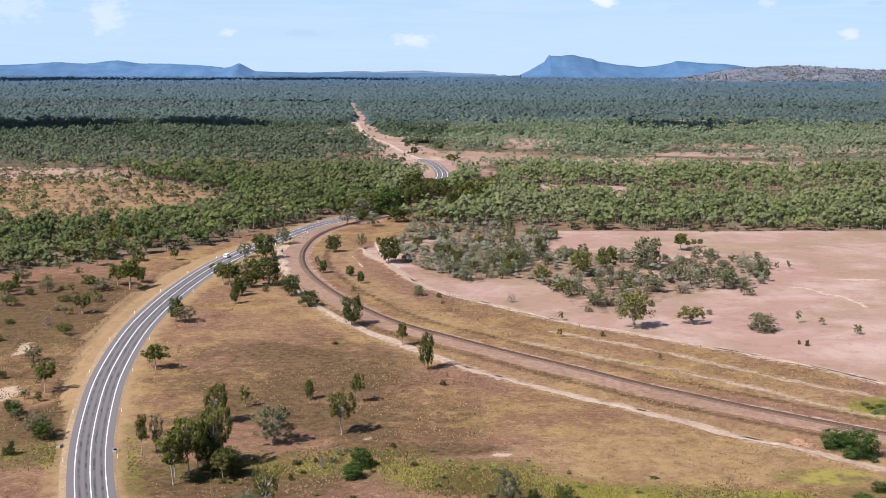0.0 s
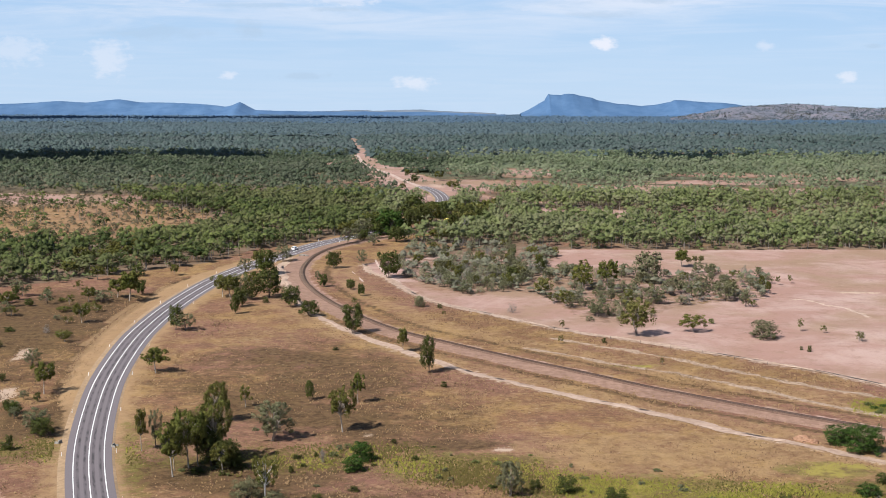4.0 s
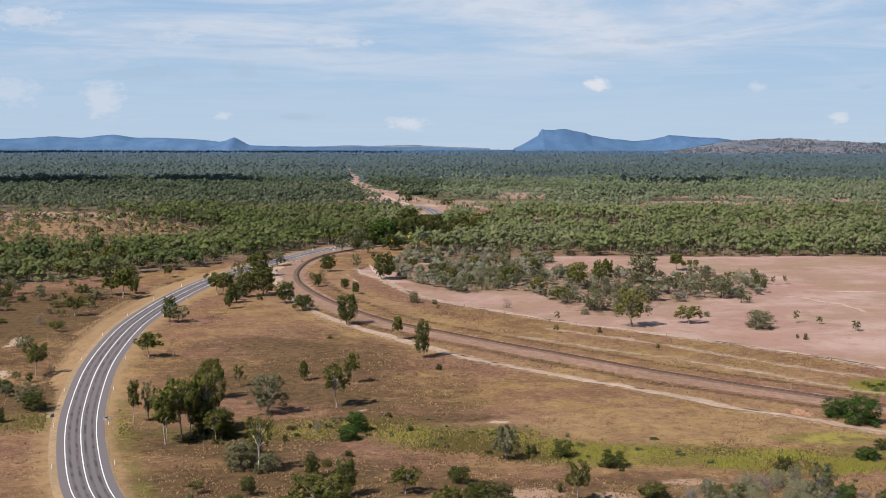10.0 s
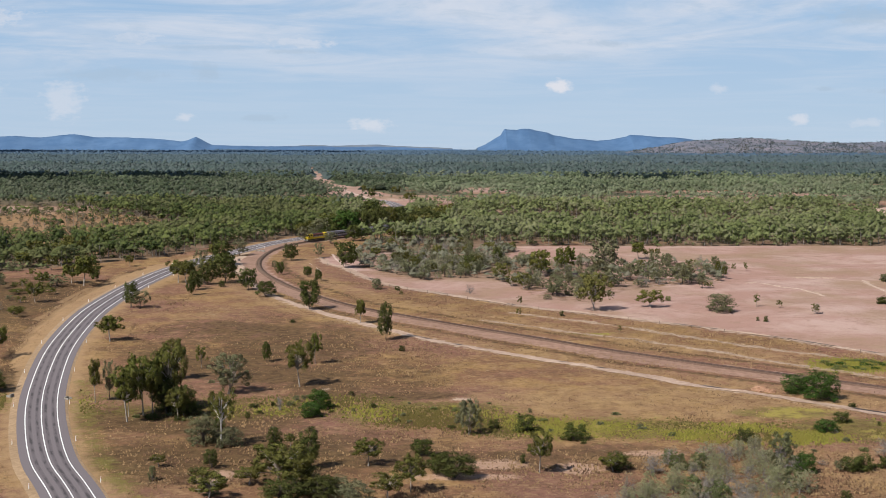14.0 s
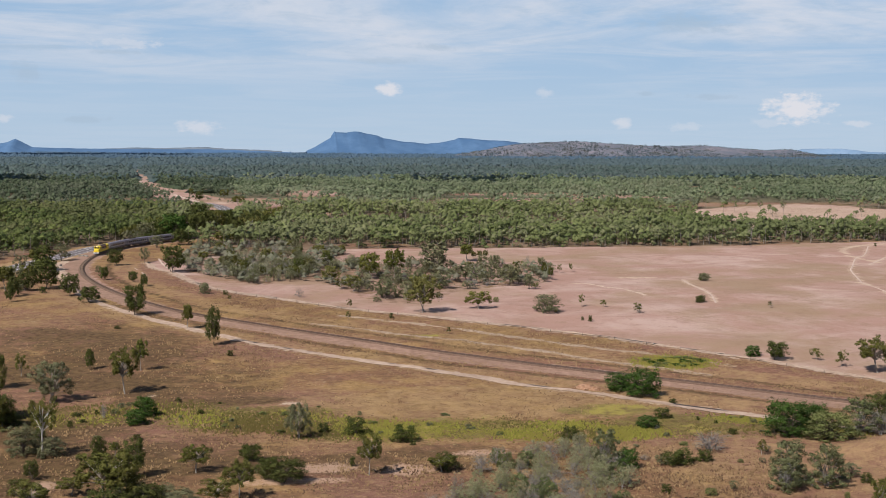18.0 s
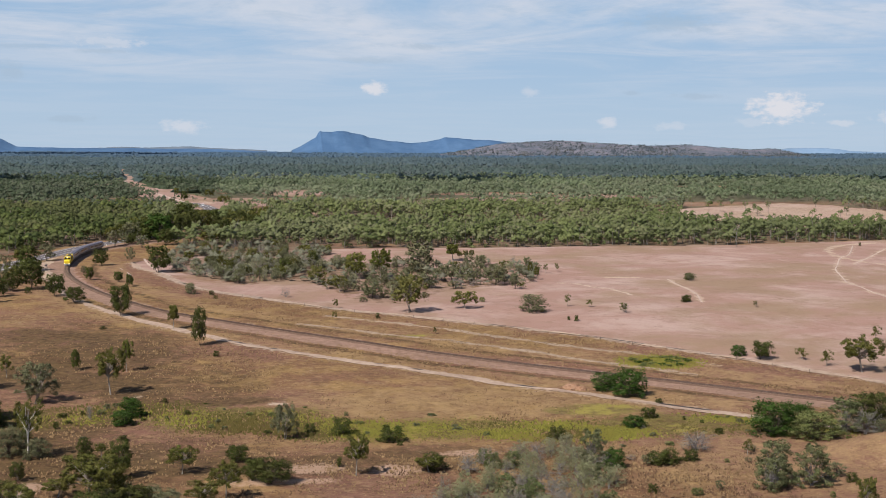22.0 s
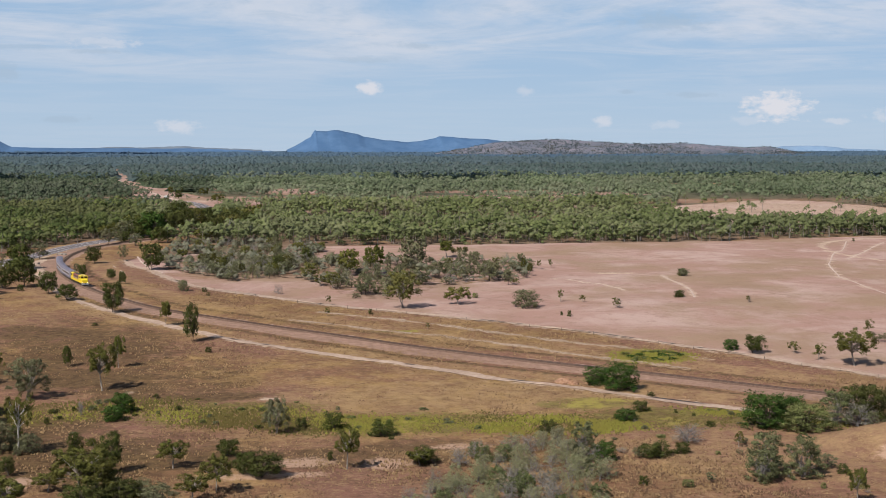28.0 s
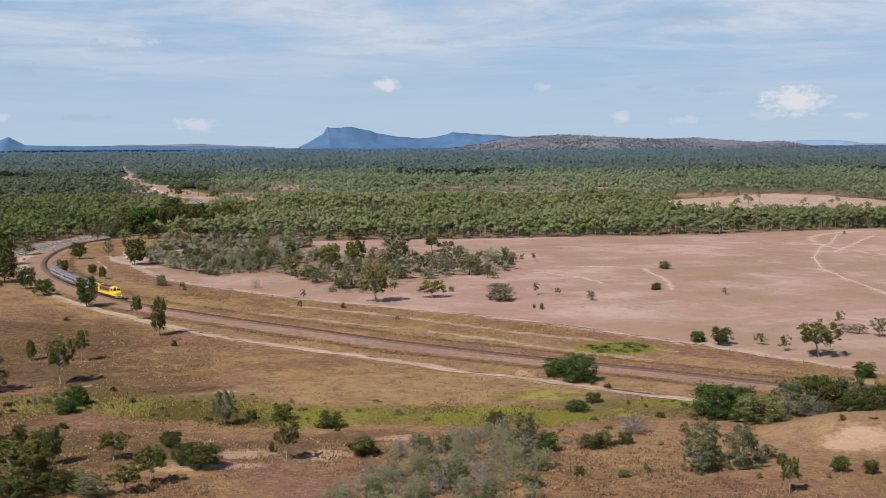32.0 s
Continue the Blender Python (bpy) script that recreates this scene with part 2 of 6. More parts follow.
# ---- materials ----
def material(name, build, rough=0.9, spec=0.2, metal=0.0):
    """A Principled material; build(nodes) returns the colour and, if it has one, the height for the bump and its strength."""
    m = bpy.data.materials.new(name)
    m.use_nodes = True
    n = Nodes(m.node_tree)
    made = build(n)
    colour, height, strength, distance = (*made, None, 0, 0)[:4] if isinstance(made, tuple) and len(made) == 4 else (made, None, 0, 0)
    inputs = {"Base Color": colour if isinstance(colour, bpy.types.NodeSocket) else (*colour, 1), "Roughness": rough, "Metallic": metal, "Specular IOR Level": spec}
    if height is not None:
        inputs["Normal"] = n.add("ShaderNodeBump", {"Height": height, "Strength": strength, "Distance": distance}).outputs[0]
    shader = n.add("ShaderNodeBsdfPrincipled", inputs)
    n.add("ShaderNodeOutputMaterial", {0: shader.outputs[0]})
    return m


def place(n):
    return n.add("ShaderNodeNewGeometry").outputs["Position"]


def grass_colour(n, p):
    """Dry grassland: straw, brown seed heads, and bare purple-brown soil between."""
    streaks = n.add("ShaderNodeMapping", {0: p, 2: (0.0, 0.0, 0.5), 3: (0.35, 1.0, 1.0)}).outputs[0]
    big, mid, small = n.noise(p, 0.012, 4.0), n.noise(p, 0.07, 6.0, 0.7), n.noise(p, 0.35, 6.0, 0.75)
    tuft, fleck = n.noise(streaks, 1.1, 5.0, 0.75), n.noise(p, 2.6, 3.0, 0.7)
    c = n.mix(n.ramp(mid, 0.42, 0.60), GRASS_BROWN, GRASS_STRAW)
    c = n.mix(n.math("MULTIPLY", n.ramp(big, 0.43, 0.58), 0.8), c, GRASS_MAUVE)
    c = n.mix(n.math("MULTIPLY", n.ramp(small, 0.48, 0.66), 0.40), c, GRASS_DARK)
    clump = n.noise(p, 0.85, 5.0, 0.8)
    c = n.mix(n.math("MULTIPLY", n.ramp(n.noise(p, 0.11, 4.0, 0.7, 0.5), 0.44, 0.62), 0.30), c, GRASS_DARK)
    c = n.mix(n.math("MULTIPLY", n.ramp(n.noise(p, 0.42, 4.0, 0.75, 0.5), 0.50, 0.66), 0.38), c, GRASS_PALE)
    c = n.mix(n.math("MULTIPLY", n.ramp(clump, 0.52, 0.64), 0.55), c, GRASS_DARK)
    c = n.mix(n.math("MULTIPLY", n.ramp(tuft, 0.50, 0.70), n.ramp(mid, 0.40, 0.60, 0.2, 0.65)), c, GRASS_PALE)
    c = n.mix(n.math("MULTIPLY", n.ramp(fleck, 0.58, 0.74), 0.50), c, GRASS_DARK)
    return c, n.math("ADD", clump, n.math("MULTIPLY", fleck, 0.6))


GRASS_BROWN, GRASS_STRAW, GRASS_MAUVE, GRASS_DARK, GRASS_PALE = (0.168, 0.09, 0.049), (0.247, 0.152, 0.064), (0.177, 0.087, 0.066), (0.068, 0.036, 0.022), (0.342, 0.224, 0.118)
PINK_SOIL, PALE_SOIL, FLOOR_SOIL = (0.284, 0.172, 0.139), (0.366, 0.256, 0.219), (0.112, 0.076, 0.048)


def ground_look(n):
    p = place(n)
    colour, relief = grass_colour(n, p)
    edge = n.math("MULTIPLY", n.math("SUBTRACT", n.noise(p, 0.22, 5.0, 0.7), 0.5), 1.3)

    def zone(name, sharp=0.22):
        return n.ramp(n.math("ADD", n.attribute(name), edge), 0.5 - sharp, 0.5 + sharp)
    fray = n.math("ADD", edge, n.math("MULTIPLY", n.math("SUBTRACT", n.noise(p, 0.75, 5.0, 0.75), 0.5), 1.9))

    def patch(name):
        return n.ramp(n.math("ADD", n.attribute(name), fray), 0.26, 0.80)
    straw = n.mix(n.noise(p, 0.9, 4.0, 0.7), (0.215, 0.130, 0.062), (0.350, 0.236, 0.122))
    colour = n.mix(n.math("MULTIPLY", zone("straw"), n.ramp(n.noise(p, 0.25, 6.0, 0.75), 0.36, 0.62, 0.1, 0.75)), colour, straw)
    floor = n.mix(n.ramp(n.noise(p, 0.04, 4.0), 0.4, 0.6), FLOOR_SOIL, (0.165, 0.116, 0.082))
    north = n.add("ShaderNodeSeparateXYZ", {0: p}).outputs[1]
    floor = n.mix(n.math("MULTIPLY", n.ramp(north, 800.0, 1300.0), n.ramp(n.noise(p, 0.008, 4.0, 0.65), 0.66, 0.54)), floor, (0.082, 0.092, 0.058))
    colour = n.mix(n.math("MULTIPLY", zone("woods"), 0.9), colour, floor)
    pink = n.mix(n.ramp(n.noise(p, 0.035, 5.0, 0.62, 0.6), 0.4, 0.68), PINK_SOIL, PALE_SOIL)
    pink = n.mix(n.math("MULTIPLY", n.ramp(n.noise(p, 0.014, 6.0, 0.65), 0.44, 0.62), 0.8), pink, (0.232, 0.156, 0.100))
    pink = n.mix(n.math("MULTIPLY", n.ramp(n.noise(p, 1.1, 4.0, 0.7), 0.5, 0.75), 0.30), pink, (0.163, 0.096, 0.063))
    pink = n.mix(n.math("MULTIPLY", n.ramp(n.noise(p, 0.16, 6.0, 0.75), 0.50, 0.66), 0.45), pink, (0.195, 0.118, 0.084))
    pink = n.mix(n.math("MULTIPLY", n.ramp(n.noise(p, 0.05, 7.0, 0.8, 0.8), 0.60, 0.74), 0.45), pink, (0.430, 0.320, 0.262))
    colour = n.mix(zone("bare", 0.16), colour, pink)
    # Dark grass tone; it also paints the shade line of the ditch.
    rank_and_shade = n.mix(n.ramp(n.noise(p, 0.5, 5.0, 0.7), 0.35, 0.65), (0.043, 0.027, 0.013), (0.112, 0.069, 0.033))
    colour = n.mix(n.math("MULTIPLY", zone("rank_and_shade"), 0.86), colour, rank_and_shade)
    verge = n.mix(n.noise(p, 0.7, 5.0, 0.7), (0.230, 0.140, 0.072), (0.340, 0.225, 0.125))
    colour = n.mix(n.math("MULTIPLY", zone("verge"), 0.65), colour, verge)
    green = n.mix(n.ramp(n.noise(p, 0.22, 5.0, 0.7), 0.36, 0.60), (0.070, 0.052, 0.018), (0.135, 0.118, 0.030))
    green = n.mix(n.math("MULTIPLY", n.ramp(n.noise(p, 0.06, 4.0, 0.7), 0.50, 0.60), n.ramp(n.add("ShaderNodeSeparateXYZ", {0: p}).outputs[0], -20.0, 50.0, 0.1, 1.0)), green, (0.230, 0.205, 0.040))
    colour = n.mix(n.math("MULTIPLY", patch("green"), 0.72), colour, green)
    pale = n.mix(n.noise(p, 0.8, 4.0, 0.7), (0.333, 0.229, 0.163), (0.488, 0.385, 0.303))
    colour = n.mix(n.math("MULTIPLY", patch("pale"), 0.85), colour, pale)
    orange = n.mix(n.noise(p, 0.6, 4.0, 0.7), (0.290, 0.168, 0.105), (0.430, 0.300, 0.225))
    colour = n.mix(n.math("MULTIPLY", patch("orange"), 0.8), colour, orange)
    return colour, n.math("MULTIPLY", relief, n.ramp(n.attribute("bare"), 0.3, 0.7, 1.0, 0.15)), 0.5, 0.4


GROUND = material("dry ground", ground_look, 0.95, 0.1)


def two_tone(a, b, scale, detail=5.0, rough=0.65, bump=0.3, size=0.05):
    def build(n):
        p = place(n)
        f = n.noise(p, scale, detail, rough)
        big = n.noise(p, scale * 0.08, 3.0)
        c = n.mix(n.ramp(f, 0.3, 0.7), a, b)
        c = n.mix(n.math("MULTIPLY", n.ramp(big, 0.4, 0.65), 0.3), c, tuple(v * 0.7 for v in a))
        return c, f, bump, size
    return build


def asphalt_look(n):
    p = place(n)
    run = n.add("ShaderNodeUVMap")
    run.uv_map = "run"
    uv = run.outputs[0]
    across = n.add("ShaderNodeSeparateXYZ", {0: uv}).outputs[0]
    off = n.math("ABSOLUTE", n.math("SUBTRACT", n.math("ABSOLUTE", n.math("SUBTRACT", n.math("ABSOLUTE", across), 1.75)), 0.8))
    worn = n.ramp(off, 0.55, 0.1)
    stretch = n.add("ShaderNodeMapping", {0: uv, 3: (0.8, 0.14, 1.0)}).outputs[0]
    tar = n.ramp(n.noise(stretch, 1.0, 4.0, 0.65), 0.44, 0.62)
    c = n.mix(n.noise(p, 6.0, 3.0), (0.118, 0.101, 0.106), (0.168, 0.145, 0.151))
    c = n.mix(n.math("MULTIPLY", worn, n.math("ADD", n.math("MULTIPLY", tar, 0.55), 0.33)), c, (0.045, 0.041, 0.043))
    return c, n.noise(p, 25.0, 2.0), 0.2, 0.02


ASPHALT = material("worn asphalt", asphalt_look, 0.95, 0.1)
LINE_PAINT = material("road paint", two_tone((0.62, 0.62, 0.60), (0.80, 0.80, 0.78), 3.0), 0.6, 0.3)
SHOULDER = material("gravel shoulder", two_tone((0.237, 0.159, 0.092), (0.333, 0.229, 0.137), 0.9))
TRACK_SAND = material("pale sand track", two_tone((0.27, 0.185, 0.135), (0.40, 0.295, 0.228), 0.5))
PATH_DUST = material("pale path dust", two_tone((0.33, 0.235, 0.195), (0.48, 0.37, 0.31), 0.6))
OLD_SAND = material("dull sandy formation", two_tone((0.20, 0.135, 0.088), (0.36, 0.265, 0.195), 0.7))
FORMATION = material("rail formation gravel", two_tone((0.185, 0.110, 0.077), (0.280, 0.176, 0.130), 0.5))
BALLAST = material("rust-stained ballast", two_tone((0.090, 0.052, 0.038), (0.160, 0.097, 0.072), 2.0))
SLEEPER = material("weathered sleepers", two_tone((0.11, 0.072, 0.052), (0.18, 0.125, 0.094), 2.0))
RAIL_STEEL = material("rusty rail steel", two_tone((0.045, 0.025, 0.018), (0.085, 0.045, 0.032), 3.0), 0.6, 0.3, 0.2)
WHITE_PLASTIC = material("white post", two_tone((0.72, 0.72, 0.70), (0.82, 0.82, 0.80), 4.0), 0.5, 0.4)
RED_REFLECTOR = material("red reflector", lambda n: (0.45, 0.03, 0.02), 0.3, 0.5)
FENCE_WOOD = material("grey fence timber", two_tone((0.07, 0.055, 0.045), (0.15, 0.12, 0.10), 5.0))
FENCE_WIRE = material("fence wire", lambda n: (0.25, 0.23, 0.21), 0.5, 0.5, 0.7)
CONCRETE = material("pipe concrete", two_tone((0.20, 0.18, 0.16), (0.30, 0.28, 0.25), 3.0))


def leaf_look(a, b, c, stand=(0.12, 0.10, 0.06)):
    """Leaf tones that differ from spray to spray, from tree to tree and from stand to stand."""
    def build(n):
        g = n.add("ShaderNodeNewGeometry")
        own = n.add("ShaderNodeObjectInfo").outputs["Random"]
        colour = n.mix(g.outputs["Random Per Island"], a, b)
        colour = n.mix(n.ramp(n.noise(g.outputs["Position"], 0.13, 3.0), 0.42, 0.62), colour, c)
        colour = n.mix(n.math("MULTIPLY", n.ramp(n.noise(g.outputs["Position"], 0.016, 4.0, 0.6), 0.44, 0.64), 0.5), colour, stand)
        colour = n.mix(n.math("MULTIPLY", own, 0.3), colour, stand)
        return colour
    return build


def stand_look(a, b, c, stand):
    """Woodland tones: each tree its own, some grey or yellowish, drifting from stand to stand."""
    def build(n):
        g = n.add("ShaderNodeNewGeometry")
        p, tree = g.outputs["Position"], n.attribute("tree")
        deep, bright = tuple(v * 0.95 for v in a), b
        colour = n.mix(n.ramp(tree, 0.0, 0.85), deep, bright)
        colour = n.mix(n.math("MULTIPLY", n.ramp(n.math("FRACT", n.math("MULTIPLY", tree, 7.3)), 0.72, 0.80), 0.75), colour, stand)
        colour = n.mix(n.math("MULTIPLY", g.outputs["Random Per Island"], 0.35), colour, c)
        colour = n.mix(n.math("MULTIPLY", n.ramp(n.noise(p, 0.011, 4.0, 0.65), 0.46, 0.62), 0.6), colour, stand)
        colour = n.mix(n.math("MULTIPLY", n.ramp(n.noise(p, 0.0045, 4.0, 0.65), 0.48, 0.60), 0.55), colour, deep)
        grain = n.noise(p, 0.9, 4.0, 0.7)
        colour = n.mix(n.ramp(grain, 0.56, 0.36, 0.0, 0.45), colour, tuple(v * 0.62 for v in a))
        return colour, grain, 0.5, 0.9
    return build


def foliage(name, *tones, look=leaf_look, through=0.10):
    m = material(name, look(*tones), 0.7, 0.1)
    tree = m.node_tree
    shader = next(node for node in tree.nodes if node.type == "BSDF_PRINCIPLED")
    n = tree.nodes.new("ShaderNodeBsdfTranslucent")
    mixer = tree.nodes.new("ShaderNodeMixShader")
    mixer.inputs[0].default_value = through
    source = shader.inputs["Base Color"].links[0].from_socket
    tree.links.new(source, n.inputs[0])
    tree.links.new(shader.outputs[0], mixer.inputs[1])
    tree.links.new(n.outputs[0], mixer.inputs[2])
    out = next(node for node in tree.nodes if node.type == "OUTPUT_MATERIAL")
    tree.links.new(mixer.outputs[0], out.inputs[0])
    return m


LEAF = {
    "gum": foliage("olive gum leaves", (0.054, 0.064, 0.013), (0.128, 0.136, 0.03), (0.084, 0.082, 0.018), (0.104, 0.088, 0.027)),
    "grey": foliage("grey-green wattle leaves", (0.100, 0.108, 0.053), (0.163, 0.166, 0.088), (0.130, 0.125, 0.064), (0.141, 0.125, 0.074)),
    "round": foliage("dark green leaves", (0.034, 0.046, 0.01), (0.088, 0.104, 0.024), (0.05, 0.058, 0.014), (0.064, 0.062, 0.02)),
    "lime": foliage("pale lime leaves", (0.105, 0.125, 0.036), (0.190, 0.205, 0.072), (0.135, 0.150, 0.048), (0.150, 0.150, 0.062)),
    "thicket": foliage("hazy grey-green thicket leaves", (0.195, 0.205, 0.101), (0.319, 0.318, 0.177), (0.249, 0.244, 0.129), (0.267, 0.239, 0.171), through=0.3),
    "lush": foliage("bright green leaves", (0.025, 0.055, 0.009), (0.063, 0.110, 0.021), (0.035, 0.069, 0.011), (0.048, 0.079, 0.018)),
    "yellow": foliage("yellow-green leaves", (0.092, 0.101, 0.019), (0.170, 0.166, 0.040), (0.115, 0.112, 0.026), (0.120, 0.106, 0.037)),
    "willow": foliage("soft green leaves", (0.080, 0.101, 0.035), (0.148, 0.164, 0.067), (0.105, 0.115, 0.046), (0.125, 0.121, 0.067)),
    "bare": foliage("grey twigs", (0.165, 0.150, 0.125), (0.235, 0.215, 0.185), (0.180, 0.170, 0.110), (0.20, 0.17, 0.14)),
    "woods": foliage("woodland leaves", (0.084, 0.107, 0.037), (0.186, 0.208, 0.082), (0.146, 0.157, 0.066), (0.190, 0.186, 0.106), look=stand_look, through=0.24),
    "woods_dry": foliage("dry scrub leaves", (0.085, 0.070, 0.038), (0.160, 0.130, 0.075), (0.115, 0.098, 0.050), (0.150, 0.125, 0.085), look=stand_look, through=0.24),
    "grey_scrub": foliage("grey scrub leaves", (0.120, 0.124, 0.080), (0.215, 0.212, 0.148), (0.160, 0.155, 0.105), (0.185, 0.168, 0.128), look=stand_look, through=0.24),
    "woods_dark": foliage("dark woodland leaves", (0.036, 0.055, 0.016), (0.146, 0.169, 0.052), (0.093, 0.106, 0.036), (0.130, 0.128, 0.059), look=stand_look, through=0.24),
    # From here on leaf tones carry painted haze, bluer with each band outward.
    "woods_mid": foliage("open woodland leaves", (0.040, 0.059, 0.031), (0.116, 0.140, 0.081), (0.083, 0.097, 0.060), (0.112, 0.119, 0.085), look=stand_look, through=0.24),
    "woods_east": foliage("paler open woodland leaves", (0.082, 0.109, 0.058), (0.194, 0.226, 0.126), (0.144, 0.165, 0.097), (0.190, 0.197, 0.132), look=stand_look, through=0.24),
    "woods_haze_outer": foliage("outer woodland leaves with painted haze", (0.060, 0.089, 0.082), (0.091, 0.120, 0.109), (0.076, 0.102, 0.098), (0.097, 0.115, 0.115), look=stand_look, through=0.24),
    "woods_haze_far": foliage("far woodland leaves with painted haze", (0.076, 0.110, 0.121), (0.088, 0.123, 0.135), (0.081, 0.115, 0.128), (0.092, 0.120, 0.133), look=stand_look, through=0.24),
    "woods_haze_last": foliage("farthest woodland leaves with painted haze", (0.075, 0.121, 0.173), (0.080, 0.128, 0.180), (0.076, 0.122, 0.177), (0.082, 0.125, 0.173), look=stand_look, through=0.24),
}
BARK = material("pale gum bark", two_tone((0.20, 0.165, 0.135), (0.36, 0.32, 0.28), 1.2))
GHOST_BARK = material("white gum bark", two_tone((0.36, 0.33, 0.30), (0.50, 0.47, 0.44), 1.2))
TWIG_BARK = material("grey twigs bark", two_tone((0.15, 0.135, 0.13), (0.25, 0.225, 0.22), 1.5))
WOOD_BARK = material("woodland bark", two_tone((0.15, 0.13, 0.11), (0.33, 0.29, 0.25), 1.5))
DARK_BARK = material("dark bark", two_tone((0.067, 0.052, 0.041), (0.141, 0.111, 0.089), 1.5))


# ---- mesh helpers ----
def mesh_of(name, verts, faces, mat):
    me = bpy.data.meshes.new(name)
    verts, faces = np.asarray(verts, np.float32), np.asarray(faces, np.int32)
    me.vertices.add(len(verts))
    me.vertices.foreach_set("co", verts.ravel())
    k = faces.shape[1]
    me.loops.add(faces.size)
    me.loops.foreach_set("vertex_index", faces.ravel())
    me.polygons.add(len(faces))
    me.polygons.foreach_set("loop_start", np.arange(0, faces.size, k, dtype=np.int32))
    me.update(calc_edges=True)
    me.materials.append(mat)
    return me


def rounded(me, normals):
    """Lets leaf sprays take the light as the surface of their crown does."""
    normals = normals / (np.linalg.norm(normals, axis=1)[:, None] + 1e-9)
    me.polygons.foreach_set("use_smooth", np.ones(len(me.polygons), bool))
    me.attributes.new("custom_normal", "FLOAT_VECTOR", "POINT").data.foreach_set("vector", normals.astype(np.float32).ravel())


def part(name, bm, mat, parent=None, label=""):
    """Links a bmesh, or a finished mesh, as one object under a thing or a part."""
    if isinstance(bm, bmesh.types.BMesh):
        me = bpy.data.meshes.new(name)
        bm.to_mesh(me)
        bm.free()
        me.materials.append(mat)
    else:
        me = bm
    ob = new(name, me)
    ob.parent = parent
    return tagged(ob, label)


def smooth(ob):
    ob.data.polygons.foreach_set("use_smooth", np.ones(len(ob.data.polygons), bool))
    return ob


def ribbon(name, points, profile, mat, step=3.0, ragged=0.0):
    """A strip draped along a line: profile is (offset to the left, height) from one side to the other."""
    line, s = spline(points, step)
    way = np.gradient(line, axis=0)
    way /= np.linalg.norm(way, axis=1)[:, None]
    left = np.stack([-way[:, 1], way[:, 0]], 1)
    rows = []
    for off, high in profile:
        stray = ragged * ((wander(line[:, 0] + off * 31, line[:, 1], 3.1) - 0.5) + (wander(line[:, 0], line[:, 1] + off * 17, 9.0) - 0.5) * 1.3) * (abs(off) > 1.1)
        xy = line + left * (off + stray)[:, None]
        rows.append(np.column_stack([xy, land(xy[:, 1]) + high]))
    verts = np.stack(rows, 1).reshape(-1, 3)
    k, count = len(profile), len(line)
    i = (np.arange(count - 1)[:, None] * k + np.arange(k - 1)[None, :]).ravel()
    faces = np.stack([i, i + 1, i + k + 1, i + k], 1)[:, ::-1]
    me = mesh_of(name, verts, faces, mat)
    uv = me.uv_layers.new(name="run")
    run = np.stack([np.tile([o for o, _ in profile], count), np.repeat(s, k)], 1).astype(np.float32)
    uv.data.foreach_set("uv", run[faces.ravel()].ravel())
    return new(name, me)


# ---- the ground sheet ----
PADDOCK_EDGE = [(-45, 622), (-41, 598), (-33, 580), (-24, 552), (-12, 520), (9, 492), (35, 460), (58, 441), (86, 419), (106, 402), (122, 385), (141, 364), (161, 339), (185, 310), (420, 300), (440, 690), (355, 702), (260, 683), (108, 676), (52, 678), (12, 668), (-30, 645)]
CLEARING = [(293, 868), (275, 800), (290, 775), (390, 765), (450, 790), (480, 890), (470, 1010), (440, 1050), (404, 1030), (350, 985), (317, 965)]
GLADES = ((222, 1135, 70, 34), (79, 856, 42, 29), (52, 870, 20, 22), (221, 985, 75, 34), (146, 812, 50, 19), (90, 826, 38, 19), (60, 1262, 38, 72), (-211, 1662, 50, 47), (-130, 1440, 22, 72), (-97, 760, 22, 18),
          (-104, 735, 16, 12), (-22, 1524, 75, 60), (-640, 2070, 130, 47), (-668, 2250, 16, 198), (-800, 2900, 30, 468), (300, 905, 25, 72), (-120, 1480, 30, 54), (330, 1180, 60, 30), (430, 1300, 80, 40), (150, 1060, 50, 45), (-40, 1330, 30, 40))
CORRIDOR = [(-16, 940), (-24, 1060), (-52, 1190), (-76, 1300), (-100, 1450), (-112, 1560), (-134, 1810), (-160, 2040), (-190, 2400)]
SIDE_CUT = [(-14, 1062), (-2, 1030), (8, 1000), (18, 966), (30, 946), (60, 930)]
BROWN_GLADE = [(-420, 1010), (-275, 990), (-175, 870), (-128, 790), (-150, 730), (-190, 690), (-240, 670), (-330, 680)]
GREY_WOOD = [(-30, 612), (-24, 582), (-10, 555), (4, 532), (20, 545), (26, 575), (40, 620), (48, 660), (30, 690), (-10, 694), (-28, 690)]
GREY_WOOD_2 = [(-12.9, 642), (-9.8, 557), (14.7, 555), (31.5, 528), (44, 478), (59, 469), (79, 506), (99, 520), (119, 529), (133, 585), (114, 600), (85, 590), (77, 600), (49, 610), (17, 640)]
VERGE_STRIP = [(-84, 300), (-98, 336), (-113, 372), (-122, 426), (-125.5, 482), (-124, 551), (-113.5, 593), (-100, 640), (-92, 640), (-104, 593), (-113, 551), (-113, 482), (-111, 426), (-107, 389), (-98, 345), (-88, 300)]


def axis(marks):
    out = []
    for a, b, step in marks:
        out.append(np.arange(a, b, step))
    return np.concatenate(out + [[marks[-1][1]]])


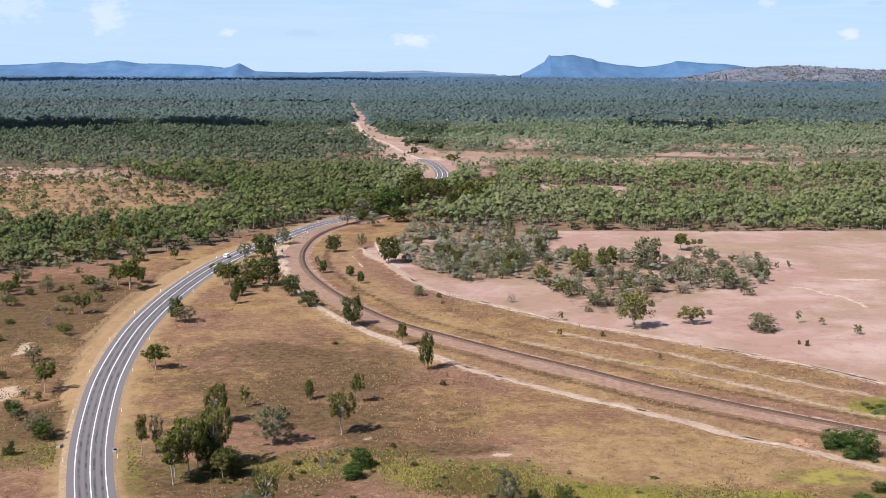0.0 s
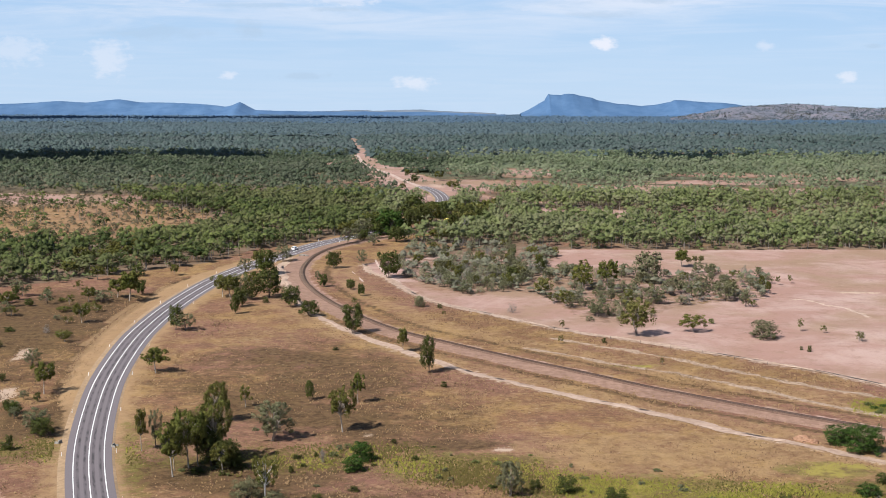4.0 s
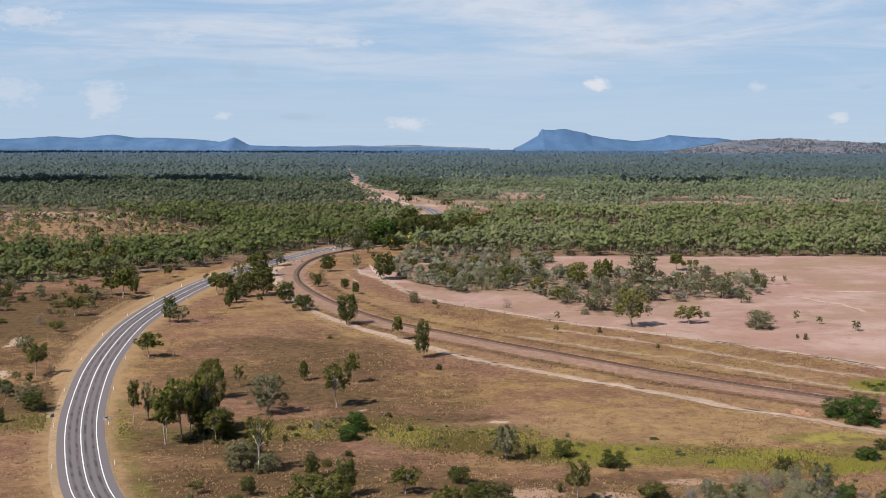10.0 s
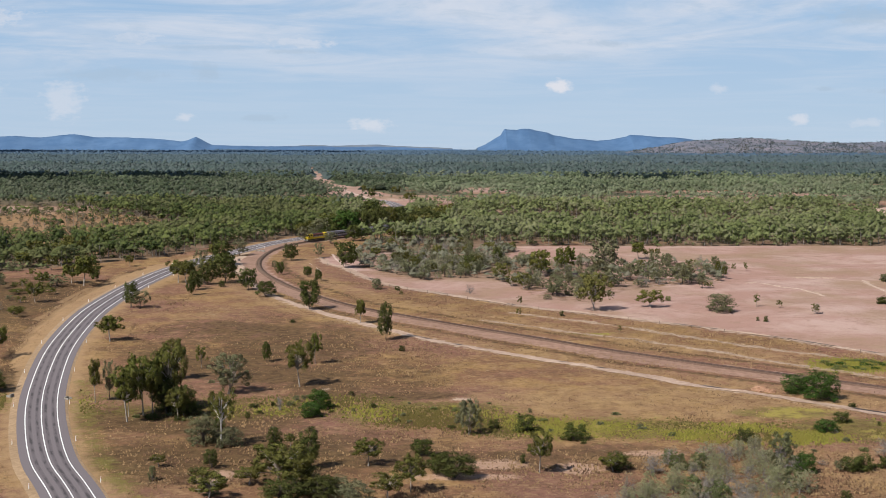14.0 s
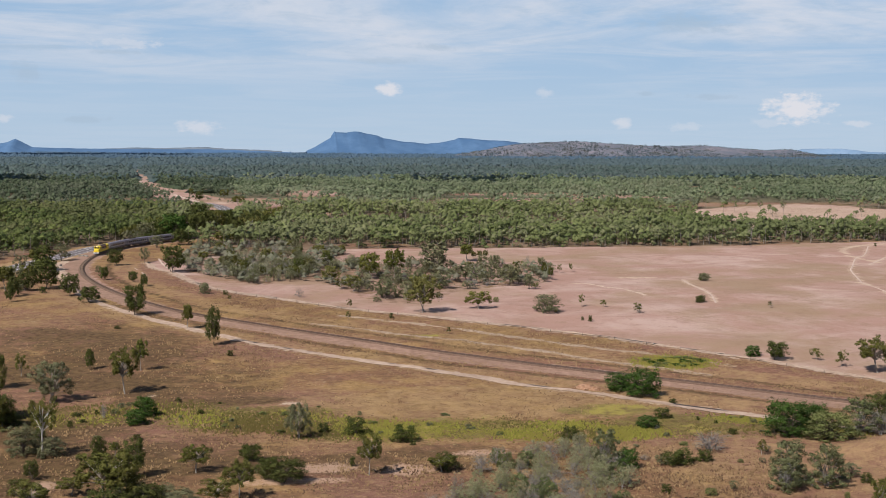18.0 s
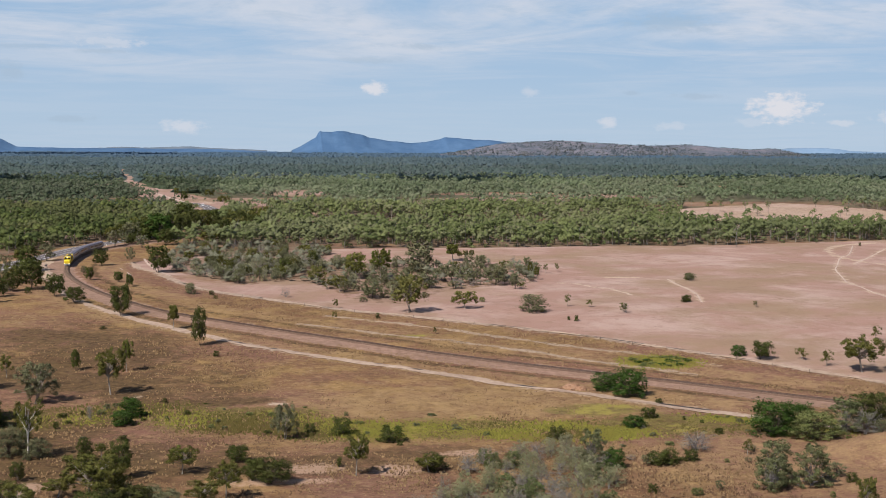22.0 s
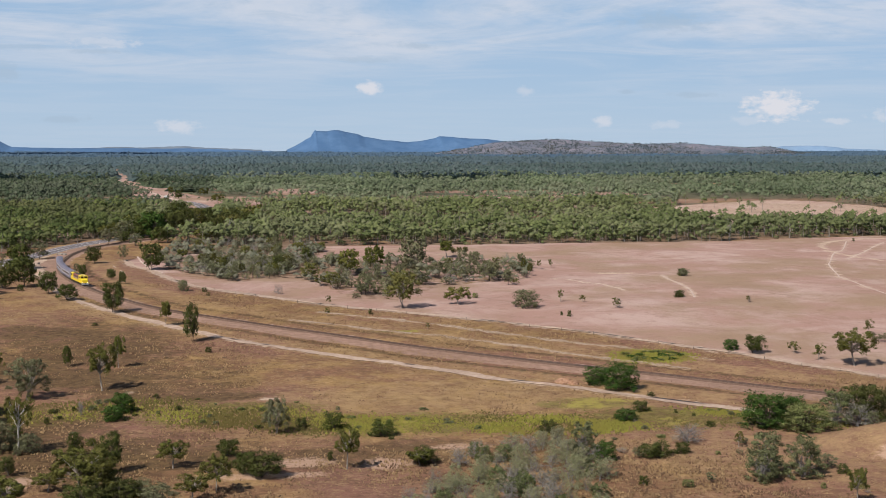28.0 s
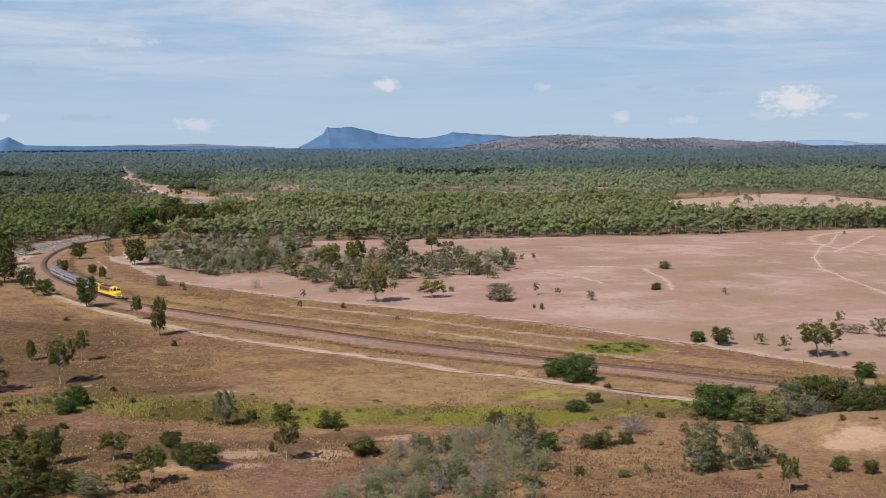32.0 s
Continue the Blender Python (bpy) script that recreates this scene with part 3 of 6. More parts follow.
def woods_cover(x, y):
    """How thickly trees stand, from 0 to 1."""
    front = np.interp(x, (-3000, -260, -198, -170, -140, -118, -100, -80, -66, -45, -30, -10, 12, 52, 108, 211, 260, 355, 480, 3000),
                      (520, 530, 545, 566, 596, 622, 682, 698, 733, 742, 704, 698, 690, 680, 674, 680, 684, 702, 690, 640))
    cover = soft(front - y, -3, 3) * 0.95
    road, rail = near_line(HIGHWAY, x, y, 12), near_line(RAILWAY, x, y, 12)
    cover *= 1 - soft(road, 9, 13)
    cover *= 1 - soft(rail, 6, 9)
    cover *= 1 - 0.97 * soft(rail, 10, 17) * (y > 690) * (y < 800) * (x > -34)
    corridor = near_line(CORRIDOR, x, y, 20)
    half = np.interp(y, (880, 960, 1060, 1180, 1260, 1400, 1620, 2000, 2400), (8, 20, 26, 25, 20, 15, 9, 6, 5)) * (0.75 + 0.45 * wander(x, y, 37.0))
    cover *= 1 - soft(corridor, half * 0.8, half * 1.2) * np.where(corridor < 7, 1.0, 0.86)
    cover *= 1 - soft(near_line(SIDE_CUT, x, y, 10), 5, 9) * 0.95
    cover *= 1 - inside(CLEARING, x, y) * 0.985
    cover *= 1 - inside(BROWN_GLADE, x, y) * 0.94
    for cx, cy, rx, ry in GLADES:
        cover *= 1 - 0.86 * soft(np.hypot((x - cx) / rx, (y - cy) / ry) + 0.6 * (wander(x, y, 13.0) - 0.5), 0.6, 1.15)
    blots = wander(x, y, 46.0) * 0.6 + wander(x + 500, y, 17.0) * 0.4
    cover *= np.clip(1.35 - 1.9 * np.clip(blots - 0.40, 0, 1), 0.12, 1)
    glades = wander(x * 0.35 + 90, y + 300, 90.0)
    cover *= np.where(y > 800, np.clip(1.6 - 1.3 * np.clip(glades - 0.35, 0, 1) * 2, 0.08, 1), 1)
    return cover


def build_ground():
    xs = axis(((-4200, -1200, 120), (-1200, -420, 26), (-420, -180, 6), (-180, 230, 2.3), (230, 345, 4), (345, 480, 8), (480, 1300, 22), (1300, 4600, 120)))
    ys = axis(((-900, 100, 40), (100, 215, 6), (215, 480, 2.2), (480, 760, 3.6), (760, 1200, 9), (1200, 2200, 24), (2200, 4700, 90)))
    x, y = np.meshgrid(xs, ys)
    x, y = x.ravel(), y.ravel()
    z = ground_z(x, y)
    near = (x > -230) & (x < 345) & (y < 900)
    ditch = np.full(x.shape, 1e9)
    ditch[near] = near_line(DITCH, x[near], y[near])
    z = z - 0.7 * soft(ditch, 0.4, 2.4)
    far_road = np.full(x.shape, 1e9)
    far_road[near] = np.minimum(np.minimum(near_line(HIGHWAY, x[near], y[near]) - 4, near_line(RAILWAY, x[near], y[near])), near_line(TRACK, x[near], y[near]))
    far_road[near] = np.minimum(far_road[near], near_line(FENCE_TRACK, x[near], y[near]))
    for points in (*PADDOCK_PATHS, *OLD_TRACKS):
        far_road[near] = np.minimum(far_road[near], near_line(points, x[near], y[near]) + 2)
    rough = np.clip((far_road - 5) / 6, 0, 1) * (y < 700)
    z = z + rough * (wander(x, y, 5.5) - 0.5) * 0.16 + rough * (wander(x, y, 23.0) - 0.5) * 0.7
    nx, ny = len(xs), len(ys)
    i = (np.arange(ny - 1)[:, None] * nx + np.arange(nx - 1)[None, :]).ravel()
    me = mesh_of("ground", np.column_stack([x, y, z]), np.stack([i, i + 1, i + nx + 1, i + nx], 1), GROUND)
    me.polygons.foreach_set("use_smooth", np.ones(len(me.polygons), bool))

    def line_at(points, step=4.0):
        d = np.full(x.shape, 1e9)
        d[near] = near_line(points, x[near], y[near], step)
        return d
    rail, road, creek = line_at(RAILWAY), line_at(HIGHWAY), line_at(CREEK_LINE)
    zones = {}
    bare = inside(PADDOCK_EDGE, x, y).astype(float) + inside(CLEARING, x, y)
    for cx, cy, rx, ry in GLADES:
        bare = np.maximum(bare, soft(np.hypot((x - cx) / rx, (y - cy) / ry), 0.5, 1.3) * (0.78 + 0.3 * wander(x, y, 21.0)))
    bare = np.maximum(bare, soft(near_line(SIDE_CUT, x, y, 10), 4, 9) * 0.9)
    bare = np.maximum(bare, np.interp(y, (850, 930), (0.0, 0.72)) * (1 - np.clip(woods_cover(x, y) * 1.2, 0, 1)) * (y < 2600))
    bare *= 1 - 0.5 * np.maximum(np.maximum(inside(GREY_WOOD, x, y), inside(GREY_WOOD_2, x, y)), soft(np.hypot((x + 2) / 44, (y - 590) / 85), 0.5, 1.1) * 0.85)
    bare = np.maximum(bare, soft(near_line(CORRIDOR, x, y, 20), np.interp(y, (880, 960, 1060, 1260, 1620, 2014), (6, 18, 22, 18, 8, 5)), np.interp(y, (880, 960, 1060, 1260, 1620, 2014), (12, 28, 36, 30, 14, 10))) * (0.62 + 0.4 * wander(x + 13, y, 33.0)))
    bare = np.maximum(bare, np.maximum(soft(rail, 3, 6) * 0.6, inside(BROWN_GLADE, x, y) * 0.30))
    zones["bare"] = bare
    zones["woods"] = np.maximum(woods_cover(x, y) * 1.1, np.maximum(inside(GREY_WOOD, x, y), inside(GREY_WOOD_2, x, y)) * 0.62)
    zones["green"] = soft(creek, 3.0, 21.0) * (0.30 + 0.80 * wander(x, y, 16.0))
    for cx, cy, rx, ry in ((117, 362, 14, 11), (-76, 326, 4, 12), (94, 290, 22, 10), (52, 408, 9, 3), (55, 292, 34, 7), (-38, 312, 22, 9), (4, 312, 22, 8), (84, 306, 16, 8)):
        zones["green"] = np.maximum(zones["green"], soft(np.hypot((x - cx) / rx, (y - cy) / ry), 0.4, 1.15))
    zones["straw"] = np.maximum(soft(road, 7, 15) * 0.8, np.maximum(inside(VERGE_STRIP, x, y) * 1.0, soft(np.hypot((x + 66) / 26, (y - 440) / 34), 0.3, 1.1) * 0.45))
    zones["straw"] = np.maximum(zones["straw"], soft(np.hypot((x - 52) / 60, (y - 318) / 24), 0.4, 1.2) * 0.75)
    for cx, cy, rx, ry, full in ((105, 250, 48, 34, 0.62), (80, 312, 40, 16, 0.8), (140, 256, 26, 14, 1.0), (-40, 400, 40, 26, 0.45)):
        zones["straw"] = np.maximum(zones["straw"], soft(np.hypot((x - cx) / rx, (y - cy) / ry), 0.4, 1.2) * full)
    zones["straw"] = np.maximum(zones["straw"], soft(np.abs(rail - 18), 4, 11) * 0.62 * (y < 620))
    zones["straw"] = np.maximum(zones["straw"], inside(BROWN_GLADE, x, y) * 0.7)
    pale = np.zeros(x.shape)
    for cx, cy, rx, ry in ((9.3, 321, 2.6, 2.2), (-24.5, 333, 1.6, 1.4), (-138, 420, 2.5, 9), (-84, 645, 4, 14), (-81, 618, 4, 14), (-77, 592, 4, 14), (-74, 569, 4, 14), (-67, 541, 4, 14), (160, 545, 9, 3), (-128, 372, 4, 9)):
        pale = np.maximum(pale, soft(np.hypot((x - cx) / rx, (y - cy) / ry), 0.5, 1.3))
    for points in PADDOCK_PATHS:
        pale = np.maximum(pale, soft(near_line(points, x, y), 0.4, 2.2) * 0.75)
    pale = np.maximum(pale, np.maximum(soft(line_at(TRACK), 0.5, 4.0), soft(line_at(FENCE_TRACK), 0.5, 4.5)) * 0.62)
    lines = np.zeros(x.shape)
    for points in OLD_TRACKS:
        lines = np.maximum(lines, soft(line_at(points), 0.3, 2.2) * 1.0)
    gap = np.abs(np.hypot((x - 345) / 55, (y - 610) / 75) - 1) * 60
    pale = np.maximum(pale, soft(gap, 0.8, 3.5) * 0.8)
    strip = near_line([(-10, 900), (-16, 940), (-24, 1060), (-52, 1180), (-72, 1260), (-106, 1400), (-130, 1620)], x, y, 20)
    pale = np.maximum(pale, soft(np.abs(strip - 9), 2, 7) * 0.6 * (y < 1300) * wander(x + 5, y, 40.0))
    pale = np.maximum(np.maximum(pale, lines * 0.55), inside(CLEARING, x, y) * 0.5)
    zones["pale"] = pale
    orange = np.zeros(x.shape)
    for cx, cy, rx, ry in ((-38, 249, 6, 6), (14.5, 257, 8, 5), (30, 254, 6, 6), (46, 266, 8, 3), (133, 243, 10, 5), (-104, 280, 7, 12), (8, 247, 12, 3)):
        orange = np.maximum(orange, soft(np.hypot((x - cx) / rx, (y - cy) / ry), 0.4, 1.3) * 0.9)
    zones["orange"] = orange
    roadside = soft(np.abs(road - 9.5), 1.0, 5.0) * (x > np.interp(y, [q[1] for q in HIGHWAY], [q[0] for q in HIGHWAY])) * (y < 345)
    zones["green"] = np.maximum(zones["green"] * np.interp(x, (-60, -10, 20), (0.62, 0.8, 1.0)), roadside * 0.6)
    rank_and_shade = np.zeros(x.shape)
    for cx, cy, rx, ry in ((-52, 301, 40, 22), (-42, 262, 38, 26), (-5, 262, 26, 12), (-110, 345, 20, 24), (-38, 352, 30, 18), (-5, 325, 22, 8), (-150, 480, 42, 90) ):
        rank_and_shade = np.maximum(rank_and_shade, soft(np.hypot((x - cx) / rx, (y - cy) / ry), 0.3, 1.2) * 0.85)
    for cx, cy, rx, ry in ((-50, 390, 56, 80), (-30, 268, 56, 36), (-20, 350, 40, 40), (30, 262, 40, 18), (-150, 430, 50, 120)):
        rank_and_shade = np.maximum(rank_and_shade, soft(np.hypot((x - cx) / rx, (y - cy) / ry), 0.2, 1.25) * (0.46 + 0.42 * wander(x + 61, y, 13.0)))
    rank_and_shade = np.maximum(rank_and_shade, soft(np.abs(rail - 11.0), 0.8, 3.0) * 0.7 * (y < 640))
    # Dark line for the shade along the ditch edge, put into the ground colour.
    rank_and_shade = np.maximum(rank_and_shade, soft(ditch, 0.3, 2.2) * 0.95)
    zones["rank_and_shade"] = rank_and_shade
    zones["verge"] = np.maximum(lines, np.maximum(inside(VERGE_STRIP, x, y) * 1.0, soft(road, 6.5, 10.5) * 0.7))
    for name, values in zones.items():
        me.attributes.new(name, "FLOAT", "POINT").data.foreach_set("value", np.asarray(values, np.float32))
    tagged(new("ground", me), "dry brown grassland plain with bare pink paddock", "ground", kind="structure")


build_ground()

# ---- highway, railway, tracks ----
tagged(ribbon("road_shoulder", HIGHWAY[:25], [(7.4, -0.06), (5.7, 0.16), (-5.5, 0.16), (-6.1, -0.06)], SHOULDER), "tan gravel shoulders of the highway", "road", kind="structure")
SEALED = HIGHWAY[:25]
tagged(ribbon("far_road", HIGHWAY[24:], [(2.2, 0.12), (0, 0.2), (-2.2, 0.12)], PATH_DUST), "pale dusty road far off along the cleared strip", "road", kind="structure")
road = tagged(ribbon("road", SEALED, [(5.3, 0.19), (2.6, 0.25), (0, 0.28), (-2.6, 0.25), (-5.3, 0.19)], ASPHALT, 2.5), "two-lane asphalt highway with dark wheel tracks", "road", kind="structure")
for offset, height in ((3.5, 0.241), (0.0, 0.29), (-3.5, 0.241)):
    line = ribbon("road_marking", SEALED, [(offset + 0.11, height), (offset - 0.11, height)], LINE_PAINT, 2.5)
    line.parent = road
tagged(ribbon("rail_formation", RAILWAY, [(8.6, -0.06), (7.2, 0.12), (2.2, 0.14), (-1.9, 0.14), (-3.0, -0.06)], FORMATION, 1.5, 0.9), "brown gravel formation under the railway", "railway", kind="structure")
railway = tagged(ribbon("railway", RAILWAY, [(1.35, 0.14), (1.0, 0.42), (-1.0, 0.42), (-1.35, 0.14)], BALLAST), "single railway track on rust-stained ballast", "railway", kind="structure")
for offset in (0.57, -0.57):
    rail = ribbon("rail", RAILWAY, [(offset + 0.05, 0.52), (offset + 0.04, 0.68), (offset - 0.04, 0.68), (offset - 0.05, 0.52)], RAIL_STEEL, 2.5)
    rail.parent = railway
tagged(ribbon("track", TRACK, [(1.45, 0.12), (0.8, 0.2), (-0.8, 0.2), (-1.45, 0.12)], TRACK_SAND, 1.2, 1.6), "pale sandy vehicle track beside the railway", "track", kind="structure")
tagged(ribbon("fence_track", FENCE_TRACK, [(1.35, 0.12), (0.8, 0.2), (-0.8, 0.2), (-1.35, 0.12)], TRACK_SAND, 1.2, 1.6), "pale dirt track along the paddock fence", "track", kind="structure")

for points in PADDOCK_PATHS:
    tagged(ribbon("path", points, [(0.36, 0.03), (0.2, 0.09), (-0.2, 0.09), (-0.36, 0.03)], PATH_DUST, 1.2, 1.3), "faint pale cattle path across the bare paddock", "path", kind="structure")
for points in ([(-48.6, 598.0), (-45.0, 583.7), (-41.5, 568.6)], [(-40.5, 636.4), (-37.1, 611.6), (-32.0, 587.1), (-25.6, 566.0)]):
    tagged(ribbon("wheel_track", points, [(0.5, 0.03), (0.25, 0.1), (-0.25, 0.1), (-0.5, 0.03)], PATH_DUST, 1.2, 0.8), "pale wheel rut where the fence track turns", "track", kind="structure")
for points in OLD_TRACKS:
    tagged(ribbon("old_track", points, [(1.15, 0.03), (0.25, 0.1), (-0.25, 0.1), (-1.15, 0.03)], OLD_SAND, 1.0, 2.4), "thin pale wheel track along an old formation", "track", kind="structure")


def build_sleepers():
    line, _ = spline(RAILWAY, 0.68)
    line = line[line[:, 1] < 780]
    way = np.gradient(line, axis=0)
    way /= np.linalg.norm(way, axis=1)[:, None]
    left = np.stack([-way[:, 1], way[:, 0]], 1)
    corners = []
    for high in (0.36, 0.52):
        for a, b in ((-1.05, -0.12), (1.05, -0.12), (1.05, 0.12), (-1.05, 0.12)):
            xy = line + left * a + way * b
            corners.append(np.column_stack([xy, land(xy[:, 1]) + high]))
    verts = np.stack(corners, 1).reshape(-1, 3)
    box = np.array([(4, 5, 6, 7), (0, 1, 5, 4), (1, 2, 6, 5), (2, 3, 7, 6), (3, 0, 4, 7)])
    faces = (np.arange(len(line))[:, None, None] * 8 + box[None]).reshape(-1, 4)
    ob = tagged(new("sleeper_row", mesh_of("sleeper_row", verts, faces, SLEEPER)), kind="stuff")
    ob.parent = railway


build_sleepers()


# ---- trees ----
def tube(path, radii, sides=6):
    """A tapered, bent tube through the points of the path."""
    path = np.asarray(path, float)
    verts, faces = [], []
    for i, (p, r) in enumerate(zip(path, radii)):
        d = path[min(i + 1, len(path) - 1)] - path[max(i - 1, 0)]
        d = d / (np.linalg.norm(d) + 1e-9)
        u = np.cross(d, (0.31, 0.95, 0.05))
        u /= np.linalg.norm(u) + 1e-9
        v = np.cross(d, u)
        for k in range(sides):
            a = 2 * math.pi * k / sides
            verts.append(p + r * (math.cos(a) * u + math.sin(a) * v))
    for i in range(len(path) - 1):
        for k in range(sides):
            a, b = i * sides + k, i * sides + (k + 1) % sides
            faces.append((a, b, b + sides, a + sides))
    return verts, faces


def tubes(name, runs, mat, sides):
    verts, faces = [], []
    for path, radii in runs:
        v, f = tube(path, radii, sides)
        faces += [tuple(i + len(verts) for i in face) for face in f]
        verts += v
    return mesh_of(name, verts, faces, mat)


def cards(rng, centres, size, out=None, loose=0.55):
    """Small leaf clusters: one slim triangle at each centre, facing roughly outwards from its clump."""
    n = len(centres)
    a = rng.normal(size=(n, 3))
    a /= np.linalg.norm(a, axis=1)[:, None]
    if out is not None:
        a = a * loose + out
        a /= np.linalg.norm(a, axis=1)[:, None] + 1e-9
    b = np.cross(a, rng.normal(size=(n, 3)))
    b /= np.linalg.norm(b, axis=1)[:, None]
    c = np.cross(a, b)
    size = np.asarray(size).reshape(-1, 1) * rng.uniform(0.6, 1.35, (n, 1))
    long = size * rng.uniform(0.9, 1.7, (n, 1))
    v = np.stack([centres - b * size * 0.55, centres + c * long * 0.62, centres + b * size * 0.55 - c * size * 0.35], 1)
    return v.reshape(-1, 3), np.arange(n * 3).reshape(-1, 3)[:, ::-1]


# crown base, shape power, clumps, leaves, leaf size, clump radius, leaf tone, bark, stems
KINDS = {
    "gum": (0.36, 0.7, 40, 2700, 0.043, 0.120, "gum", BARK, 1), "ghost": (0.42, 0.8, 24, 1300, 0.040, 0.110, "gum", GHOST_BARK, 2), "greygum": (0.16, 0.65, 46, 3000, 0.039, 0.115, "grey", BARK, 3),
    "grey": (0.20, 0.8, 34, 1700, 0.041, 0.115, "grey", DARK_BARK, 3), "greyround": (0.0, 0.5, 56, 2700, 0.041, 0.150, "grey", DARK_BARK, 3), "round": (0.12, 0.55, 52, 3000, 0.043, 0.156, "round", DARK_BARK, 2),
    "lush": (0.0, 0.5, 60, 3000, 0.043, 0.156, "lush", DARK_BARK, 2), "yellow": (0.24, 0.6, 42, 2600, 0.042, 0.125, "yellow", BARK, 2), "shrub": (0.0, 0.55, 40, 1700, 0.050, 0.174, "round", DARK_BARK, 3),
    "lime": (0.0, 0.5, 56, 2700, 0.041, 0.150, "lime", DARK_BARK, 3),
    "thicket": (0.0, 0.8, 40, 2600, 0.027, 0.13, "thicket", TWIG_BARK, 6),
    "dead": (0.30, 0.9, 13, 70, 0.03, 0.12, "bare", TWIG_BARK, 1),
    "sapling": (0.26, 0.8, 16, 700, 0.056, 0.15, "gum", BARK, 1), "bare": (0.05, 0.7, 18, 500, 0.035, 0.16, "bare", TWIG_BARK, 5), "willow": (0.0, 0.7, 52, 2700, 0.040, 0.115, "willow", TWIG_BARK, 5),
}


def tree_meshes(kind, seed, fine=1.0):
    """Trunk, limbs and crown of a tree one high and one wide."""
    base, power, clumps, leaves, leaf, blob, tone, bark, stems = KINDS[kind]
    leaves, leaf = int(leaves * fine), leaf * 0.92 * fine ** -0.5
    rng = np.random.RandomState(seed)
    low = base + blob * 0.5
    centres = []
    for i in range(clumps):
        h = low + (0.94 - blob * 0.6 - low) * ((i + rng.uniform(0.1, 0.9)) / clumps)
        u = (h - base) / (1 - base)
        u = 0.3 + 0.7 * u if base < 0.1 else 0.08 + 0.92 * u
        reach = 0.5 * (np.clip(4 * u * (1 - u), 0.05, 1) ** (power * 0.5)) * (0.8 + 0.2 * (1 - u)) - blob * 0.55
        a = i * 2.4 + rng.uniform(-0.6, 0.6)
        r = max(0.03, reach) * (rng.uniform(0.1, 1.0) ** 0.5 if base < 0.15 else rng.uniform(0.12, 1.15) ** 0.6)
        centres.append((r * math.cos(a), r * math.sin(a), h))
    centres = np.array(centres)
    fork = max(0.05, base * 0.9)
    bend = rng.uniform(-0.05, 0.05, 2)
    trunks, limbs = [], []
    for k in range(stems):
        foot = np.array([rng.uniform(-0.05, 0.05) * (stems > 1), rng.uniform(-0.05, 0.05) * (stems > 1), -0.03])
        top = np.array([bend[0] * 2 + rng.uniform(-0.13, 0.13) * (stems > 1), bend[1] * 2 + rng.uniform(-0.13, 0.13) * (stems > 1), min(0.82, base + 0.42)])
        mid = (foot + top) / 2 + np.array([rng.uniform(-0.03, 0.03), rng.uniform(-0.03, 0.03), 0])
        wide = 0.021 / stems ** 0.4
        trunks.append(([foot, foot * 0.7 + mid * 0.3, mid, top], (wide * 1.25, wide, wide * 0.75, wide * 0.3)))
        for c in centres[k::stems][::1 if fine > 1.5 else 2]:
            start_h = fork + (c[2] - fork) * rng.uniform(0.15, 0.45)
            t = np.clip((start_h - foot[2]) / (top[2] - foot[2]), 0, 0.95)
            a = foot + (mid - foot) * t * 2 if t < 0.5 else mid + (top - mid) * (t - 0.5) * 2
            limbs.append(([a, (a + c) / 2 + np.array([0, 0, 0.02]), c], (wide * 0.5, wide * 0.32, wide * 0.1)))
            if kind == "bare":
                for _ in range(5):
                    limbs.append(([(a + c) / 2, c + rng.normal(size=3) * 0.12], (0.008, 0.003)))
    # every lobe of the crown is a heap of smaller sprays, with gaps between them
    swell = rng.uniform(0.7, 1.2, (clumps, 1))
    twigs = rng.normal(size=(clumps, 5, 3))
    twigs /= np.linalg.norm(twigs, axis=2)[..., None]
    pick, spray = rng.randint(0, clumps, leaves), rng.randint(0, 5, leaves)
    lobe = twigs[pick, spray] * 0.62
    d = rng.normal(size=(leaves, 3))
    d /= np.linalg.norm(d, axis=1)[:, None]
    off = lobe + d * 0.52 * rng.uniform(0.1, 1, (leaves, 1)) ** 0.4
    off[:, 2] *= 0.8
    spots = centres[pick] + off * blob * swell[pick]
    spots[:, 2] = np.clip(spots[:, 2], 0.01, 1.02)
    face = d * 0.45 + off * 1.1
    face /= np.linalg.norm(face, axis=1)[:, None] + 1e-9
    v, f = cards(rng, spots, leaf, face)
    crown = mesh_of("crown", v, f, LEAF[tone])
    heart = np.array([centres[:, 0].mean(), centres[:, 1].mean(), base + (1 - base) * 0.42])
    away = (spots - heart) / np.array([0.5, 0.5, 0.5 * (1 - base)])
    rounded(crown, np.repeat(away * 0.35 + face * 0.9 + rng.normal(size=face.shape) * 0.3, 3, 0))
    return tubes("trunk", trunks + limbs, bark, 4 if fine > 1.5 else 3), crown


